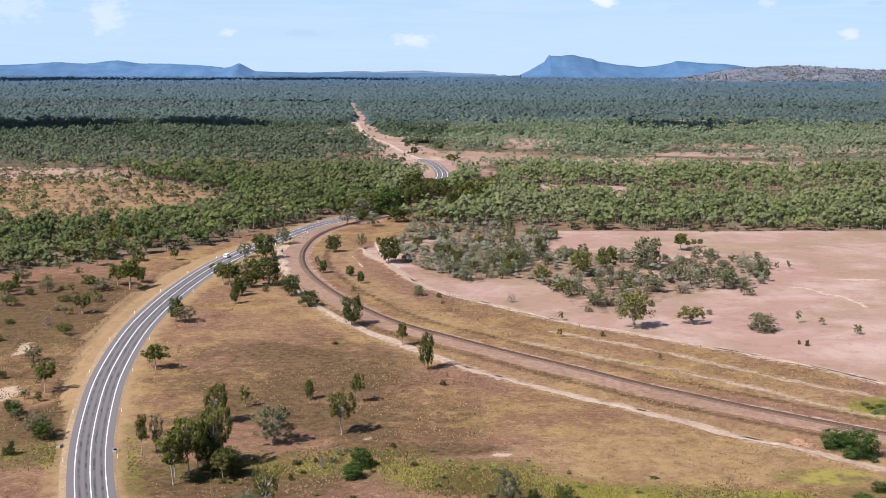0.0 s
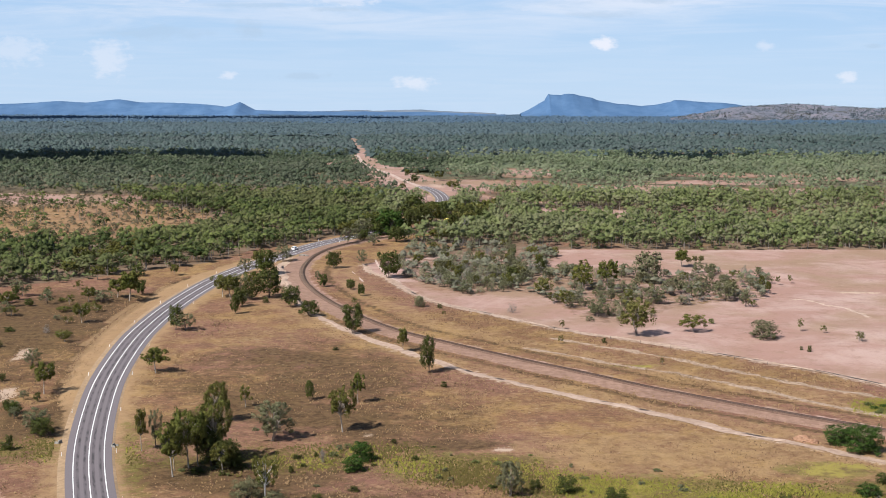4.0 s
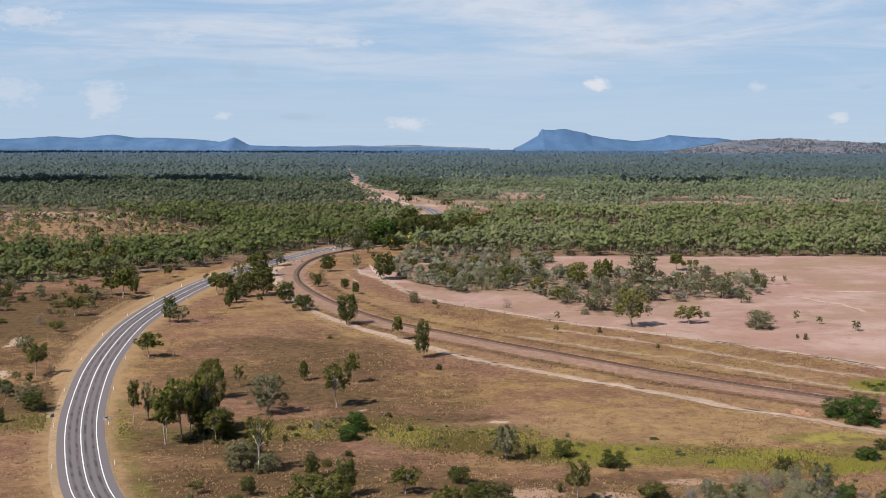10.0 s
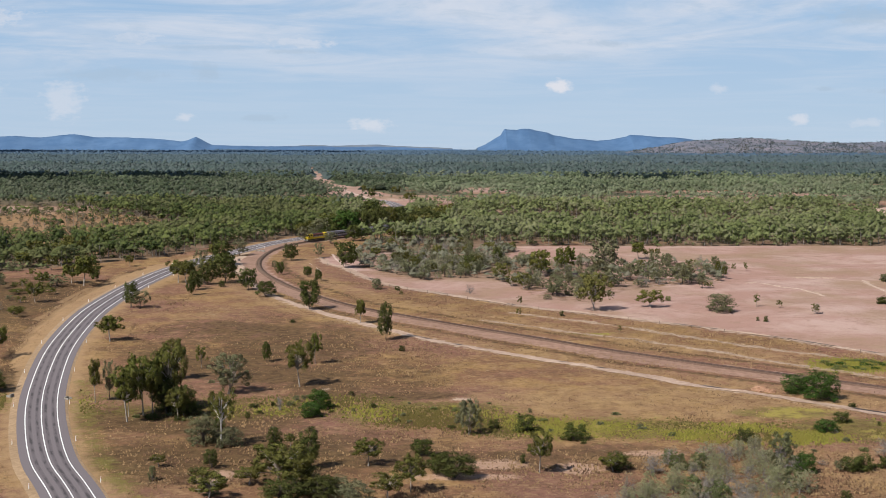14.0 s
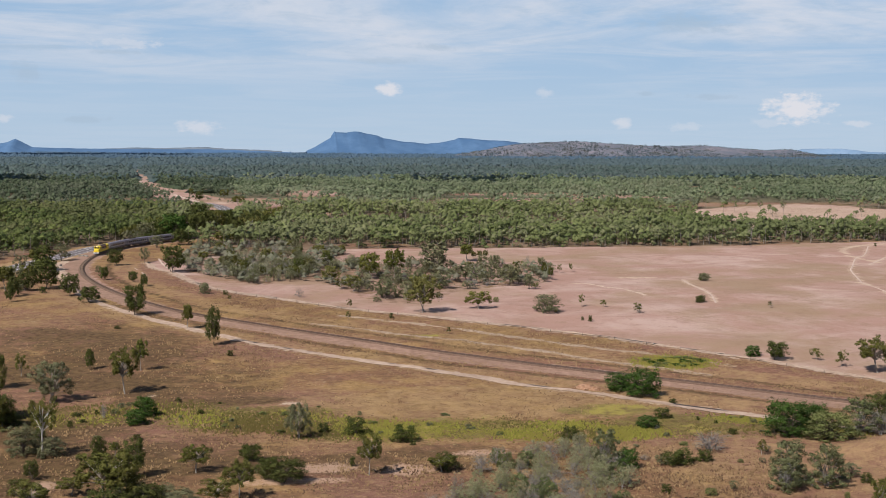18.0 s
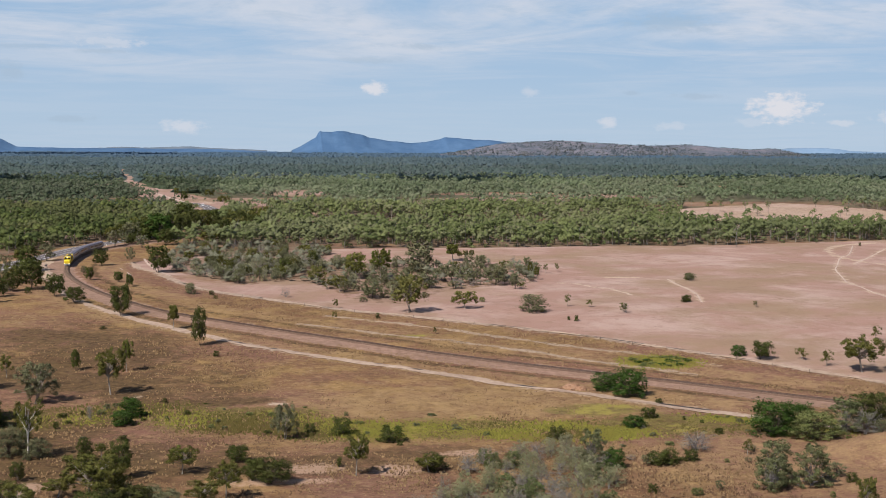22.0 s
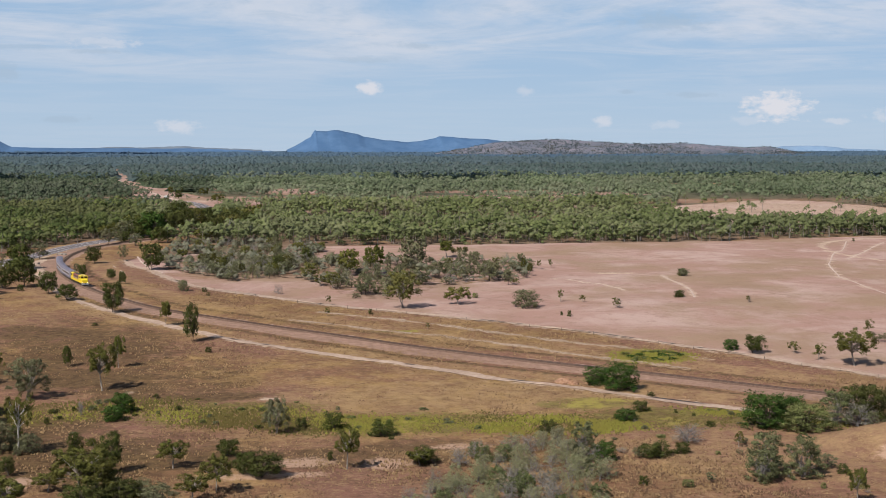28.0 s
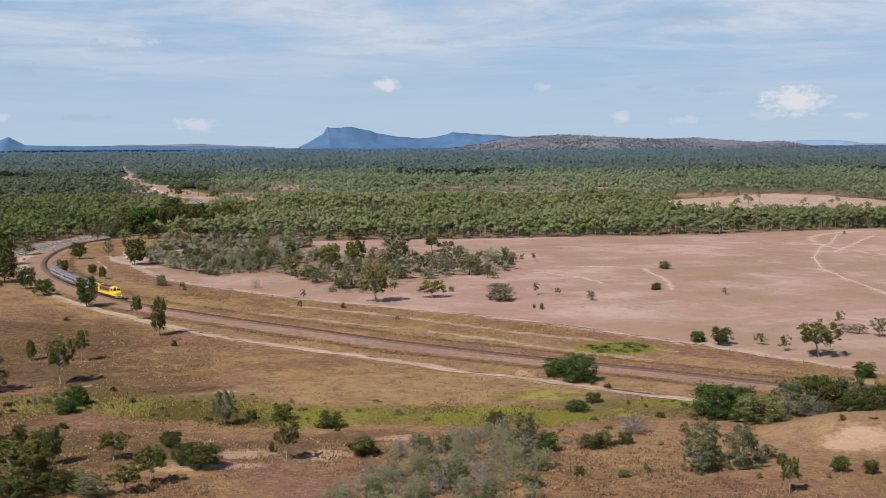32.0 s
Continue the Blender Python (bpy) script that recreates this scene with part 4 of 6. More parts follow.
TEMPLATES = {kind: [tree_meshes(kind, 11 * i + len(kind) * 7 + ord(kind[0]), 1.3) for i in range(4)] for kind in KINDS}
FAR_TEMPLATES = {kind: [tree_meshes(kind, 11 * i + len(kind) * 7 + ord(kind[0]), 0.6) for i in range(4)] for kind in KINDS}
NEAR_TEMPLATES = {kind: [tree_meshes(kind, 11 * i + len(kind) * 7 + ord(kind[0]), 2.7) for i in range(4)] for kind in KINDS}
WORDS = {
    "gum": ("tree", "olive-green gum tree with pale trunk in dry grass"), "ghost": ("tree", "gum tree with bare white forked trunk"), "greygum": ("tree", "grey-green spreading gum tree with pale limbs"),
    "grey": ("tree", "thin grey-green wattle tree on dry grass"), "greyround": ("tree", "dense grey-green bushy tree"), "round": ("tree", "dark green rounded leafy tree"),
    "lush": ("bush", "dense bright green bush on dry ground"), "yellow": ("tree", "yellow-green broad tree on bare pink soil"), "shrub": ("shrub", "low dark green shrub in dry grass"),
    "lime": ("bush", "pale lime-green rounded bush"), "thicket": ("shrub", "hazy grey-green many-stemmed thicket shrub"), "dead": ("tree", "leafless white dead gum tree"), "sapling": ("sapling", "slender young gum sapling"), "bare": ("shrub", "leafless grey twiggy shrub"), "willow": ("tree", "soft green many-stemmed bushy tree"),
}
chance = random.Random(42)


def plant(x, y, height, width, kind, group):
    """One tree: an empty at its foot with trunk and crown under it."""
    trunk, crown = chance.choice((NEAR_TEMPLATES if y < 345 and height > 2.2 and group != "grey thicket" else FAR_TEMPLATES if y > 500 or height < 1.2 else TEMPLATES)[kind])
    category, label = WORDS[kind]
    name = {"tree": "tree", "bush": "bush", "shrub": "shrub", "sapling": "sapling"}[category]
    foot = tagged(new(name), label, category, group)
    turn = Matrix.Rotation(chance.uniform(0, 6.28), 4, "Z")
    foot.matrix_world = Matrix.Translation((x, y, float(ground_z(x, y)) - 0.1)) @ turn @ Matrix.Diagonal((width * 1.18, width * 1.18, height * 1.03, 1))
    for label, me in (("trunk", trunk), ("crown", crown)):
        part(label, me, None, foot)


VERGE = [
    (-104.5, 331.5, 5.4, 6.2, 'round'), (-118.6, 352.1, 3.6, 4.7, 'round'), (-156.5, 651.0, 8.6, 9.5, 'gum'), (-157.4, 627.1, 8.3, 9.0, 'gum'), (-149.4, 646.2, 9.2, 8.2, 'round'), (-161.6, 617.9, 8.0, 9.3, 'gum'),
    (-168.0, 606.0, 8.6, 9.0, 'round'), (-163.0, 634.0, 9.4, 8.6, 'gum'), (-174.0, 616.0, 9.0, 8.0, 'gum'),
    (-133.1, 470.8, 7.7, 6.7, 'gum'), (-117.1, 374.0, 9.4, 6.6, 'gum'), (-130.0, 405.1, 5.8, 5.8, 'grey'), (-170.0, 503.2, 6.3, 5.1, 'gum'), (-172.8, 529.7, 6.2, 7.3, 'grey'), (-157.1, 509.5, 6.2, 6.0, 'grey'),
    (-139.7, 450.8, 3.6, 3.0, 'bare'), (-153.3, 454.1, 1.9, 4.6, 'shrub'), (-137.5, 514.5, 5.2, 9.5, 'grey'), (-127.9, 517.9, 12.1, 10.8, 'gum'), (-134.0, 524.0, 8.1, 7.9, 'gum'), (-126.8, 532.3, 6.7, 4.9, 'round'),
    (-154.2, 570.6, 6.4, 6.7, 'gum'), (-106.9, 333.9, 7.0, 7.0, 'grey'), (-116.7, 347.2, 3.8, 3.2, 'grey'), (-116.4, 365.8, 2.8, 2.3, 'shrub'), (-120.9, 367.7, 2.6, 3.1, 'grey'), (-122.2, 357.1, 3.0, 2.7, 'shrub'),
    (-122.0, 361.0, 1.5, 4.6, 'greyround'), (-168.8, 580.0, 7.3, 7.3, 'gum'), (-153.6, 515.7, 1.9, 2.6, 'shrub'),
]
HILL = [
    (-97.6, 458.9, 9.4, 5.2, 'round'), (-94.3, 457.8, 6.5, 7.3, 'grey'), (-91.0, 397.6, 8.0, 8.7, 'gum'), (-58.4, 360.1, 6.5, 3.8, 'sapling'), (-41.9, 367.7, 6.0, 2.6, 'round'), (-30.2, 337.1, 12.0, 6.8, 'gum'),
    (-28.4, 364.6, 9.0, 4.1, 'gum'), (-63.3, 344.5, 11.4, 6.1, 'gum'), (-46.7, 328.2, 10.8, 9.7, 'greygum'), (-36.7, 453.0, 11.2, 8.1, 'round'), (-18.7, 425.6, 8.2, 4.6, 'gum'), (-10.1, 398.2, 12.3, 4.7, 'round'),
    (-82.6, 489.3, 7.8, 3.3, 'round'), (-82.6, 511.2, 4.5, 3.2, 'grey'), (-40.3, 427.9, 1.3, 2.1, 'shrub'), (-5.2, 382.4, 1.8, 2.2, 'shrub'),
]
GROVE = [
    (-57.0, 309.0, 16.5, 7.6, 'gum'), (-53.5, 304.1, 7.9, 5.8, 'round'), (-65.5, 302.3, 9.6, 4.2, 'gum'),
    (-76.7, 318.3, 11.1, 3.9, 'gum'), (-74.2, 322.4, 10.0, 3.5, 'grey'), (-64.8, 297.5, 13.3, 8.0, 'gum'), (-62.6, 304.4, 15.0, 8.6, 'gum'), (-60.9, 306.6, 12.5, 5.8, 'gum'), (-59.1, 311.4, 11.5, 7.3, 'round'),
    (-54.4, 302.0, 7.1, 5.9, 'gum'), (-40.8, 273.6, 12.5, 6.7, 'ghost'), (-52.1, 306.2, 3.0, 5.4, 'shrub'), (-23.4, 312.0, 4.9, 6.0, 'lush'), (-24.8, 303.5, 3.6, 6.1, 'lush'), (-32.5, 310.2, 3.7, 1.8, 'bare'),
    (-39.0, 302.3, 1.7, 1.4, 'shrub'), (-60.2, 301.4, 1.5, 3.8, 'shrub'), (-63.8, 302.3, 1.0, 2.3, 'lime'), (-58.0, 307.0, 8.5, 6.5, 'round'), (-56.0, 309.5, 4.0, 6.0, 'shrub'),
]
CREEK = [
    (-10.2, 256.2, 5.5, 6.0, 'gum'), (-24.9, 236.6, 9.5, 10.9, 'gum'), (-21.3, 254.7, 7.8, 4.2, 'round'), (-29.4, 269.2, 5.3, 3.1, 'round'), (-26.7, 273.3, 2.9, 2.5, 'gum'), (-40.0, 255.1, 3.9, 3.1, 'round'),
    (-44.9, 275.9, 6.5, 7.4, 'greyround'), (-38.9, 274.0, 4.5, 5.6, 'greyround'), (-0.1, 264.6, 3.8, 4.9, 'round'), (6.4, 246.0, 5.1, 7.4, 'round'), (2.9, 248.6, 4.9, 4.6, 'round'), (-2.0, 236.4, 7.1, 5.7, 'gum'),
    (10.1, 284.2, 8.2, 5.6, 'greygum'), (15.8, 290.3, 2.3, 3.2, 'shrub'), (22.3, 287.1, 4.2, 5.6, 'shrub'), (32.0, 278.3, 3.9, 6.4, 'shrub'), (22.1, 250.7, 8.2, 4.9, 'gum'), (19.5, 258.0, 2.2, 1.3, 'shrub'),
    (36.1, 251.9, 3.2, 5.4, 'gum'), (-19.6, 235.8, 4.3, 5.8, 'greyround'), (-14.8, 235.9, 3.4, 4.9, 'greyround'), (-31.2, 242.0, 3.5, 6.0, 'gum'), (-38.7, 241.2, 3.4, 4.9, 'gum'), (6.5, 290.4, 1.0, 2.2, 'shrub'),
    (33.3, 274.3, 0.9, 1.6, 'shrub'), (-42.4, 279.6, 2.5, 4.6, 'greyround'), (-21.5, 233.5, 8.0, 8.0, 'gum'), 
    (-17.5, 231.5, 4.6, 7.0, 'round'), (-6.0, 231.5, 5.0, 6.0, 'gum'), (-11.5, 229.5, 4.2, 7.0, 'greyround'), (-37.0, 231.0, 5.0, 7.0, 'gum'), (-24.0, 228.5, 5.0, 8.0, 'round'),
]
THICKETEDGE = [
    (37.3, 253.4, 3.4, 5.6, 'shrub'), (72.0, 250.3, 4.0, 4.9, 'lush'), (68.7, 254.0, 7.4, 6.4, 'willow'), (86.9, 285.5, 3.1, 5.6, 'lush'), (93.1, 294.9, 3.1, 4.5, 'shrub'),
    (83.4, 251.1, 3.5, 4.3, 'shrub'), (67.0, 276.3, 3.2, 4.2, 'shrub'), (92.2, 328.3, 5.0, 8.6, 'lush'), (96.1, 320.3, 7.5, 9.8, 'lush'), (100.9, 312.2, 1.3, 2.1, 'shrub'),
    (79.3, 251.6, 2.1, 3.0, 'grey'),
]
EAST = [
    (114.0, 273.6, 8.5, 10.9, 'lush'), (120.9, 276.7, 6.8, 8.6, 'lush'), (121.0, 268.7, 6.6, 11.4, 'lime'), (131.1, 275.0, 8.2, 9.8, 'willow'), (139.0, 276.8, 9.0, 11.8, 'round'), (146.0, 276.0, 8.6, 9.0, 'willow'),
    (134.6, 272.5, 5.9, 8.5, 'bare'), (143.4, 266.7, 6.6, 8.4, 'round'), (149.5, 268.7, 7.9, 7.3, 'round'), (167.9, 315.3, 4.2, 6.5, 'lush'), (98.5, 234.5, 8.6, 8.4, 'willow'),
    (104.0, 231.0, 8.4, 8.0, 'willow'), (95.5, 229.5, 6.4, 7.0, 'willow'), (111.4, 236.8, 3.2, 4.4, 'grey'), (112.3, 232.2, 2.3, 2.7, 'shrub'), (105.7, 212.9, 6.4, 3.6, 'gum'), (120.0, 224.8, 3.3, 3.5, 'round'),
    (124.9, 222.4, 2.8, 3.2, 'round'), (81.5, 251.4, 3.0, 5.7, 'shrub'), (88.6, 253.2, 2.7, 3.8, 'shrub'), (92.6, 262.1, 4.4, 7.6, 'bare'), (73.6, 230.8, 1.8, 2.2, 'shrub'),
    (86.0, 230.4, 2.1, 2.0, 'grey'), (101.6, 256.8, 3.6, 2.5, 'sapling'), (102.9, 276.7, 1.6, 2.4, 'shrub'), (131.4, 258.8, 3.1, 2.6, 'grey'),
]
FENCESIDE = [
    (142.7, 368.5, 3.4, 4.9, 'lush'), (147.4, 362.8, 5.7, 6.7, 'round'), (158.2, 360.5, 4.0, 3.5, 'sapling'), (161.6, 351.2, 5.1, 3.7, 'sapling'), (168.0, 342.7, 10.4, 11.0, 'gum'),
    (193.7, 386.7, 5.0, 3.4, 'sapling'), (183.9, 530.9, 3.5, 4.6, 'shrub'), (160.6, 467.2, 2.6, 3.7, 'shrub'), (130.4, 443.0, 4.0, 3.1, 'sapling'), (180.7, 451.4, 2.6, 1.6, 'sapling'),
    (194.3, 374.6, 3.0, 5.0, 'grey'), (198.1, 369.6, 5.8, 5.0, 'grey'), (191.8, 376.7, 2.2, 4.0, 'grey'),
]
PADDOCK = [
    (58.6, 450.7, 13.5, 11.4, 'yellow'), (78.4, 458.3, 6.6, 9.1, 'yellow'), (100.2, 448.0, 6.5, 10.7, 'greyround'), (100.1, 616.8, 8.1, 9.4, 'gum'), (107.6, 626.5, 4.0, 2.7, 'gum'), (110.5, 626.3, 4.2, 2.7, 'gum'),
    (104.5, 624.2, 3.7, 2.6, 'gum'), (78.3, 569.6, 13.9, 14.4, 'greyround'), (49.1, 547.7, 11.5, 9.2, 'yellow'), (59.6, 550.7, 12.5, 8.8, 'gum'), (21.5, 574.9, 6.7, 6.7, 'round'), (34.6, 596.0, 6.9, 6.0, 'round'),
    (32.3, 534.0, 7.6, 7.1, 'yellow'), (39.0, 506.9, 7.0, 6.4, 'yellow'), (34.4, 462.9, 3.7, 2.3, 'sapling'), (18.5, 494.3, 3.9, 4.1, 'bare'), (32.2, 438.4, 3.3, 1.8, 'sapling'), (60.8, 409.2, 2.8, 1.4, 'sapling'),
    (101.9, 523.6, 8.5, 10.3, 'grey'), (26.4, 574.4, 6.4, 7.6, 'grey'), (33.4, 657.3, 4.4, 4.9, 'yellow'), (87.6, 474.8, 2.0, 2.4, 'lime'), (109.3, 508.5, 3.0, 3.5, 'sapling'), (184.0, 528.9, 3.5, 4.6, 'grey'),
    (161.3, 467.3, 2.9, 3.5, 'shrub'), (115.6, 461.5, 4.6, 2.6, 'sapling'), (122.6, 457.9, 3.0, 2.6, 'sapling'), (131.3, 444.0, 3.8, 2.9, 'bare'), (108.2, 430.3, 1.7, 1.1, 'shrub'), (110.2, 428.0, 2.4, 1.7, 'shrub'),
    (137.6, 568.5, 3.9, 2.2, 'sapling'), (131.7, 564.6, 4.1, 2.2, 'sapling'), (120.7, 544.9, 7.4, 2.3, 'gum'), (129.1, 592.1, 3.8, 1.8, 'gum'), (121.9, 538.8, 5.8, 2.3, 'gum'), (109.1, 521.1, 5.6, 3.6, 'grey'),
    (181.8, 453.2, 2.4, 1.6, 'bare'), (326.6, 672.4, 2.1, 1.5, 'shrub'), (46.4, 440.4, 2.0, 1.7, 'shrub'), (-8.2, 503.4, 2.1, 2.1, 'shrub'),
]
PADDOCK2 = [
    (106.8, 509.3, 6.4, 4.7, 'grey'), (99.2, 549.3, 6.9, 6.9, 'grey'), (105.1, 532.6, 5.5, 6.7, 'grey'), (90.6, 532.3, 6.7, 7.5, 'grey'), (84.2, 540.4, 6.8, 8.1, 'grey'), (73.9, 516.1, 7.5, 8.6, 'grey'), (57.6, 486.9, 7.1, 8.9, 'grey'), (49.4, 486.7, 7.1, 8.1, 'grey'), (13.8, 573.7, 6.7, 6.7, 'grey'), (-4.1, 553.2, 6.0, 8.3, 'grey'),
]
RAIL = [
    (-57.5, 607.8, 8.4, 7.1, 'round'), (-56.7, 553.9, 6.0, 4.4, 'round'), (-61.5, 575.6, 3.9, 2.9, 'grey'), (-45.0, 547.2, 4.8, 3.9, 'round'), (-39.7, 531.4, 5.4, 3.1, 'round'), (-40.7, 509.1, 3.4, 2.6, 'sapling'),
    (-31.1, 579.4, 12.4, 11.0, 'round'), (-45.7, 620.1, 7.5, 4.9, 'grey'), (-15.8, 506.1, 4.7, 4.7, 'greyround'), (-6.6, 487.1, 2.3, 1.8, 'sapling'), (-63.9, 505.1, 8.9, 7.2, 'round'), (-55.2, 486.1, 6.3, 7.8, 'round'),
]
WAYSIDE = [
    (-1.5, 789.0, 10.5, 9.0, 'round'), (-2.5, 780.0, 9.0, 8.0, 'yellow'), (-5.0, 775.0, 9.0, 8.0, 'round'),
    (3.5, 796.0, 12.5, 12.0, 'round'), (9.0, 806.0, 12.0, 11.0, 'yellow'), (12.0, 791.0, 11.0, 10.0, 'round'), (4.0, 782.0, 9.5, 9.0, 'yellow'), (10.5, 818.0, 12.0, 11.0, 'round'), (17.0, 828.0, 12.5, 11.0, 'yellow'),
    (-38.7, 1127.7, 7.0, 6.6, 'round'), (-44.3, 1026.8, 6.4, 5.1, 'gum'),
    (-28, 768, 13, 10, 'round'), (-22, 778, 14, 11, 'round'), (-17, 790, 13, 10, 'gum'), (-26, 784, 12, 10, 'gum'), (-12, 803, 13, 11, 'round'), (-20, 803, 12, 10, 'gum'),
    (-47, 742, 12, 11, 'round'), (-40, 742, 15, 12, 'round'), (-32, 746, 14, 12, 'round'), (-58, 737, 9, 9, 'gum'), (-63, 731, 8, 8, 'gum'),
    (-45, 690, 7, 8, 'grey'), (-34, 706, 9, 9, 'round'), (-55, 711, 5, 5, 'grey'), (-51.5, 717, 6, 5, 'round'), (-53, 714, 4.5, 4, 'shrub'), (-50, 750, 12, 11, 'gum'), (-53, 731, 7, 8, 'round'),
    (-38.7, 736.8, 15.4, 16.0, 'lush'), (-53.2, 724.3, 11.5, 12.7, 'grey'), (-58.8, 696.6, 9.3, 7.6, 'grey'), (-29.4, 822.1, 15.1, 16.4, 'round'), (-17.5, 828.6, 11.0, 15.2, 'round'), (-44.2, 736.6, 10.8, 11.1, 'round'),
    (-46.9, 1182.0, 8.3, 4.9, 'gum'), (-39.8, 1204.0, 7.0, 5.5, 'gum'), (-18.4, 1148.3, 8.6, 8.6, 'gum'), (-6.3, 1028.0, 8.5, 9.4, 'gum'), (-5.6, 844.7, 9.5, 15.5, 'gum'), (4.9, 829.2, 9.7, 13.8, 'gum'),
    (-10.6, 709.0, 6.8, 13.0, 'gum'),
]
BEND = [
    (-93.5, 527.0, 9.5, 9.0, 'gum'), (-89.5, 522.0, 9.5, 8.5, 'gum'),
    (-75.5, 526.8, 12.2, 11.5, 'round'), (-85.2, 587.5, 12.1, 9.9, 'round'), (-94.8, 592.1, 7.4, 6.9, 'grey'), (-85.3, 549.1, 7.4, 7.4, 'gum'), (-83.3, 630.0, 8.2, 10.5, 'grey'), (-88.4, 538.2, 8.4, 6.8, 'grey'),
    (-82.4, 521.6, 7.7, 6.6, 'round'), (-93.3, 617.3, 7.2, 7.2, 'gum'), (-83.4, 503.5, 8.5, 5.5, 'round'), (-74.6, 513.2, 3.0, 2.6, 'shrub'),
]
for rows, group in ((VERGE, "trees beyond the highway"), (HILL, "trees on the grassy rise"), (GROVE, "grove by the highway"), (CREEK, "trees along the creek"), (THICKETEDGE, "bushes by the creek"),
                    (EAST, "scrub on the eastern bank"), (FENCESIDE, "trees along the paddock fence"), (PADDOCK, "paddock trees"), (PADDOCK2, "paddock trees"), (RAIL, "trees by the railway"), (BEND, "trees inside the road bend"), (WAYSIDE, "tall trees between road and railway")):
    for row in rows:
        plant(*row, group)


def scatter(poly, count, seed):
    rng = np.random.RandomState(seed)
    p = np.array(poly)
    lo, hi = p.min(0), p.max(0)
    out = []
    while len(out) < count:
        x, y = lo + (hi - lo) * rng.rand(2)
        if inside(poly, np.array([x]), np.array([y]))[0]:
            out.append((x, y, rng))
    return out


def grove(name, label, rows):
    """Many trees of one stand, joined."""
    runs = {}
    for x, y, height, width, kind in rows:
        trunk, crown = chance.choice(FAR_TEMPLATES[kind])
        a = chance.uniform(0, 6.28)
        for me in (trunk, crown):
            v = np.empty(len(me.vertices) * 3, np.float32)
            me.vertices.foreach_get("co", v)
            v = v.reshape(-1, 3) * np.array([width * 1.18, width * 1.18, height * 1.03])
            v = np.column_stack([v[:, 0] * math.cos(a) - v[:, 1] * math.sin(a) + x, v[:, 0] * math.sin(a) + v[:, 1] * math.cos(a) + y, v[:, 2] + float(ground_z(x, y)) - 0.1])
            bent = None
            if "custom_normal" in me.attributes:
                bent = np.empty(len(me.vertices) * 3, np.float32)
                me.attributes["custom_normal"].data.foreach_get("vector", bent)
                bent = bent.reshape(-1, 3)
                bent = np.column_stack([bent[:, 0] * math.cos(a) - bent[:, 1] * math.sin(a), bent[:, 0] * math.sin(a) + bent[:, 1] * math.cos(a), bent[:, 2]])
            sides = len(me.polygons[0].vertices)
            f = np.empty(len(me.loops), np.int32)
            me.loops.foreach_get("vertex_index", f)
            runs.setdefault((me.materials[0].name, sides), []).append((v, f.reshape(-1, sides), bent))
    for (mat, sides), pieces in runs.items():
        start, vs, fs = 0, [], []
        for v, f, _ in pieces:
            vs.append(v)
            fs.append(f + start)
            start += len(v)
        me = mesh_of(name, np.concatenate(vs), np.concatenate(fs), bpy.data.materials[mat])
        if pieces[0][2] is not None:
            rounded(me, np.concatenate([bent for _, _, bent in pieces]))
        tagged(new(name, me), label, "woodland", kind="stuff")


# open grey woodland in the paddock
grove("paddock_woodland", "open grey-green woodland at the back of the paddock",
      [(x, y, rng.uniform(2.6, 6.6), rng.uniform(2.6, 5.4), rng.choice(["grey", "grey", "grey", "thicket", "bare", "yellow", "gum"])) for x, y, rng in scatter(GREY_WOOD, 90, 3)])
for x, y, rng in scatter(GREY_WOOD_2, 190, 6):
    plant(x, y, rng.uniform(2.2, 6.2), rng.uniform(2.6, 5.6), rng.choice(["grey", "grey", "grey", "grey", "thicket", "bare", "grey", "sapling"]), "paddock woodland")
plant(257, 669, 15, 6, "dead", "dead gum trees")
plant(1.7, 735, 13, 6, "dead", "dead gum trees")
# thicket of thin grey stems in front
for x, y, rng in scatter([(28, 222), (42, 248), (50, 262), (66, 268), (72, 250), (68, 222), (50, 205), (34, 205)], 105, 8):
    plant(x, y, rng.uniform(2.4, 5.0), rng.uniform(2.8, 4.6), rng.choice(["bare", "thicket", "thicket", "bare", "thicket", "thicket", "willow"]), "grey thicket")
# scrub about the creek and on the eastern bank
for x, y, rng in scatter([(-58, 288), (-42, 294), (-24, 276), (-12, 250), (-8, 232), (-48, 232)], 9, 51):
    plant(x, y, rng.uniform(1.2, 3.2), rng.uniform(1.8, 4.0), rng.choice(["round", "gum", "gum", "greyround", "sapling", "shrub", "willow"]), "scrub about the creek")
for x, y, rng in scatter([(75, 225), (70, 290), (110, 300), (150, 290), (160, 240), (130, 215)], 42, 52):
    plant(x, y, rng.uniform(0.5, 1.7), rng.uniform(0.9, 2.8), rng.choice(["greyround", "grey", "shrub", "bare", "willow", "lime"]), "low scrub on the eastern bank")
for x, y, rng in scatter([(-60, 330), (-20, 330), (10, 320), (60, 300), (60, 280), (10, 290), (-30, 285), (-60, 300)], 34, 53):
    plant(x, y, rng.uniform(0.5, 1.5), rng.uniform(1.0, 3.0), rng.choice(["shrub", "willow", "greyround", "lime"]), "scrub about the creek")
# green regrowth beside the railway
for x, y, rng in scatter([(106, 358), (112, 368), (124, 368), (129, 360), (120, 355)], 44, 54):
    plant(x, y, rng.uniform(0.4, 1.0), rng.uniform(1.2, 3.4), rng.choice(["lush", "lime", "lime"]), "green regrowth by the railway")
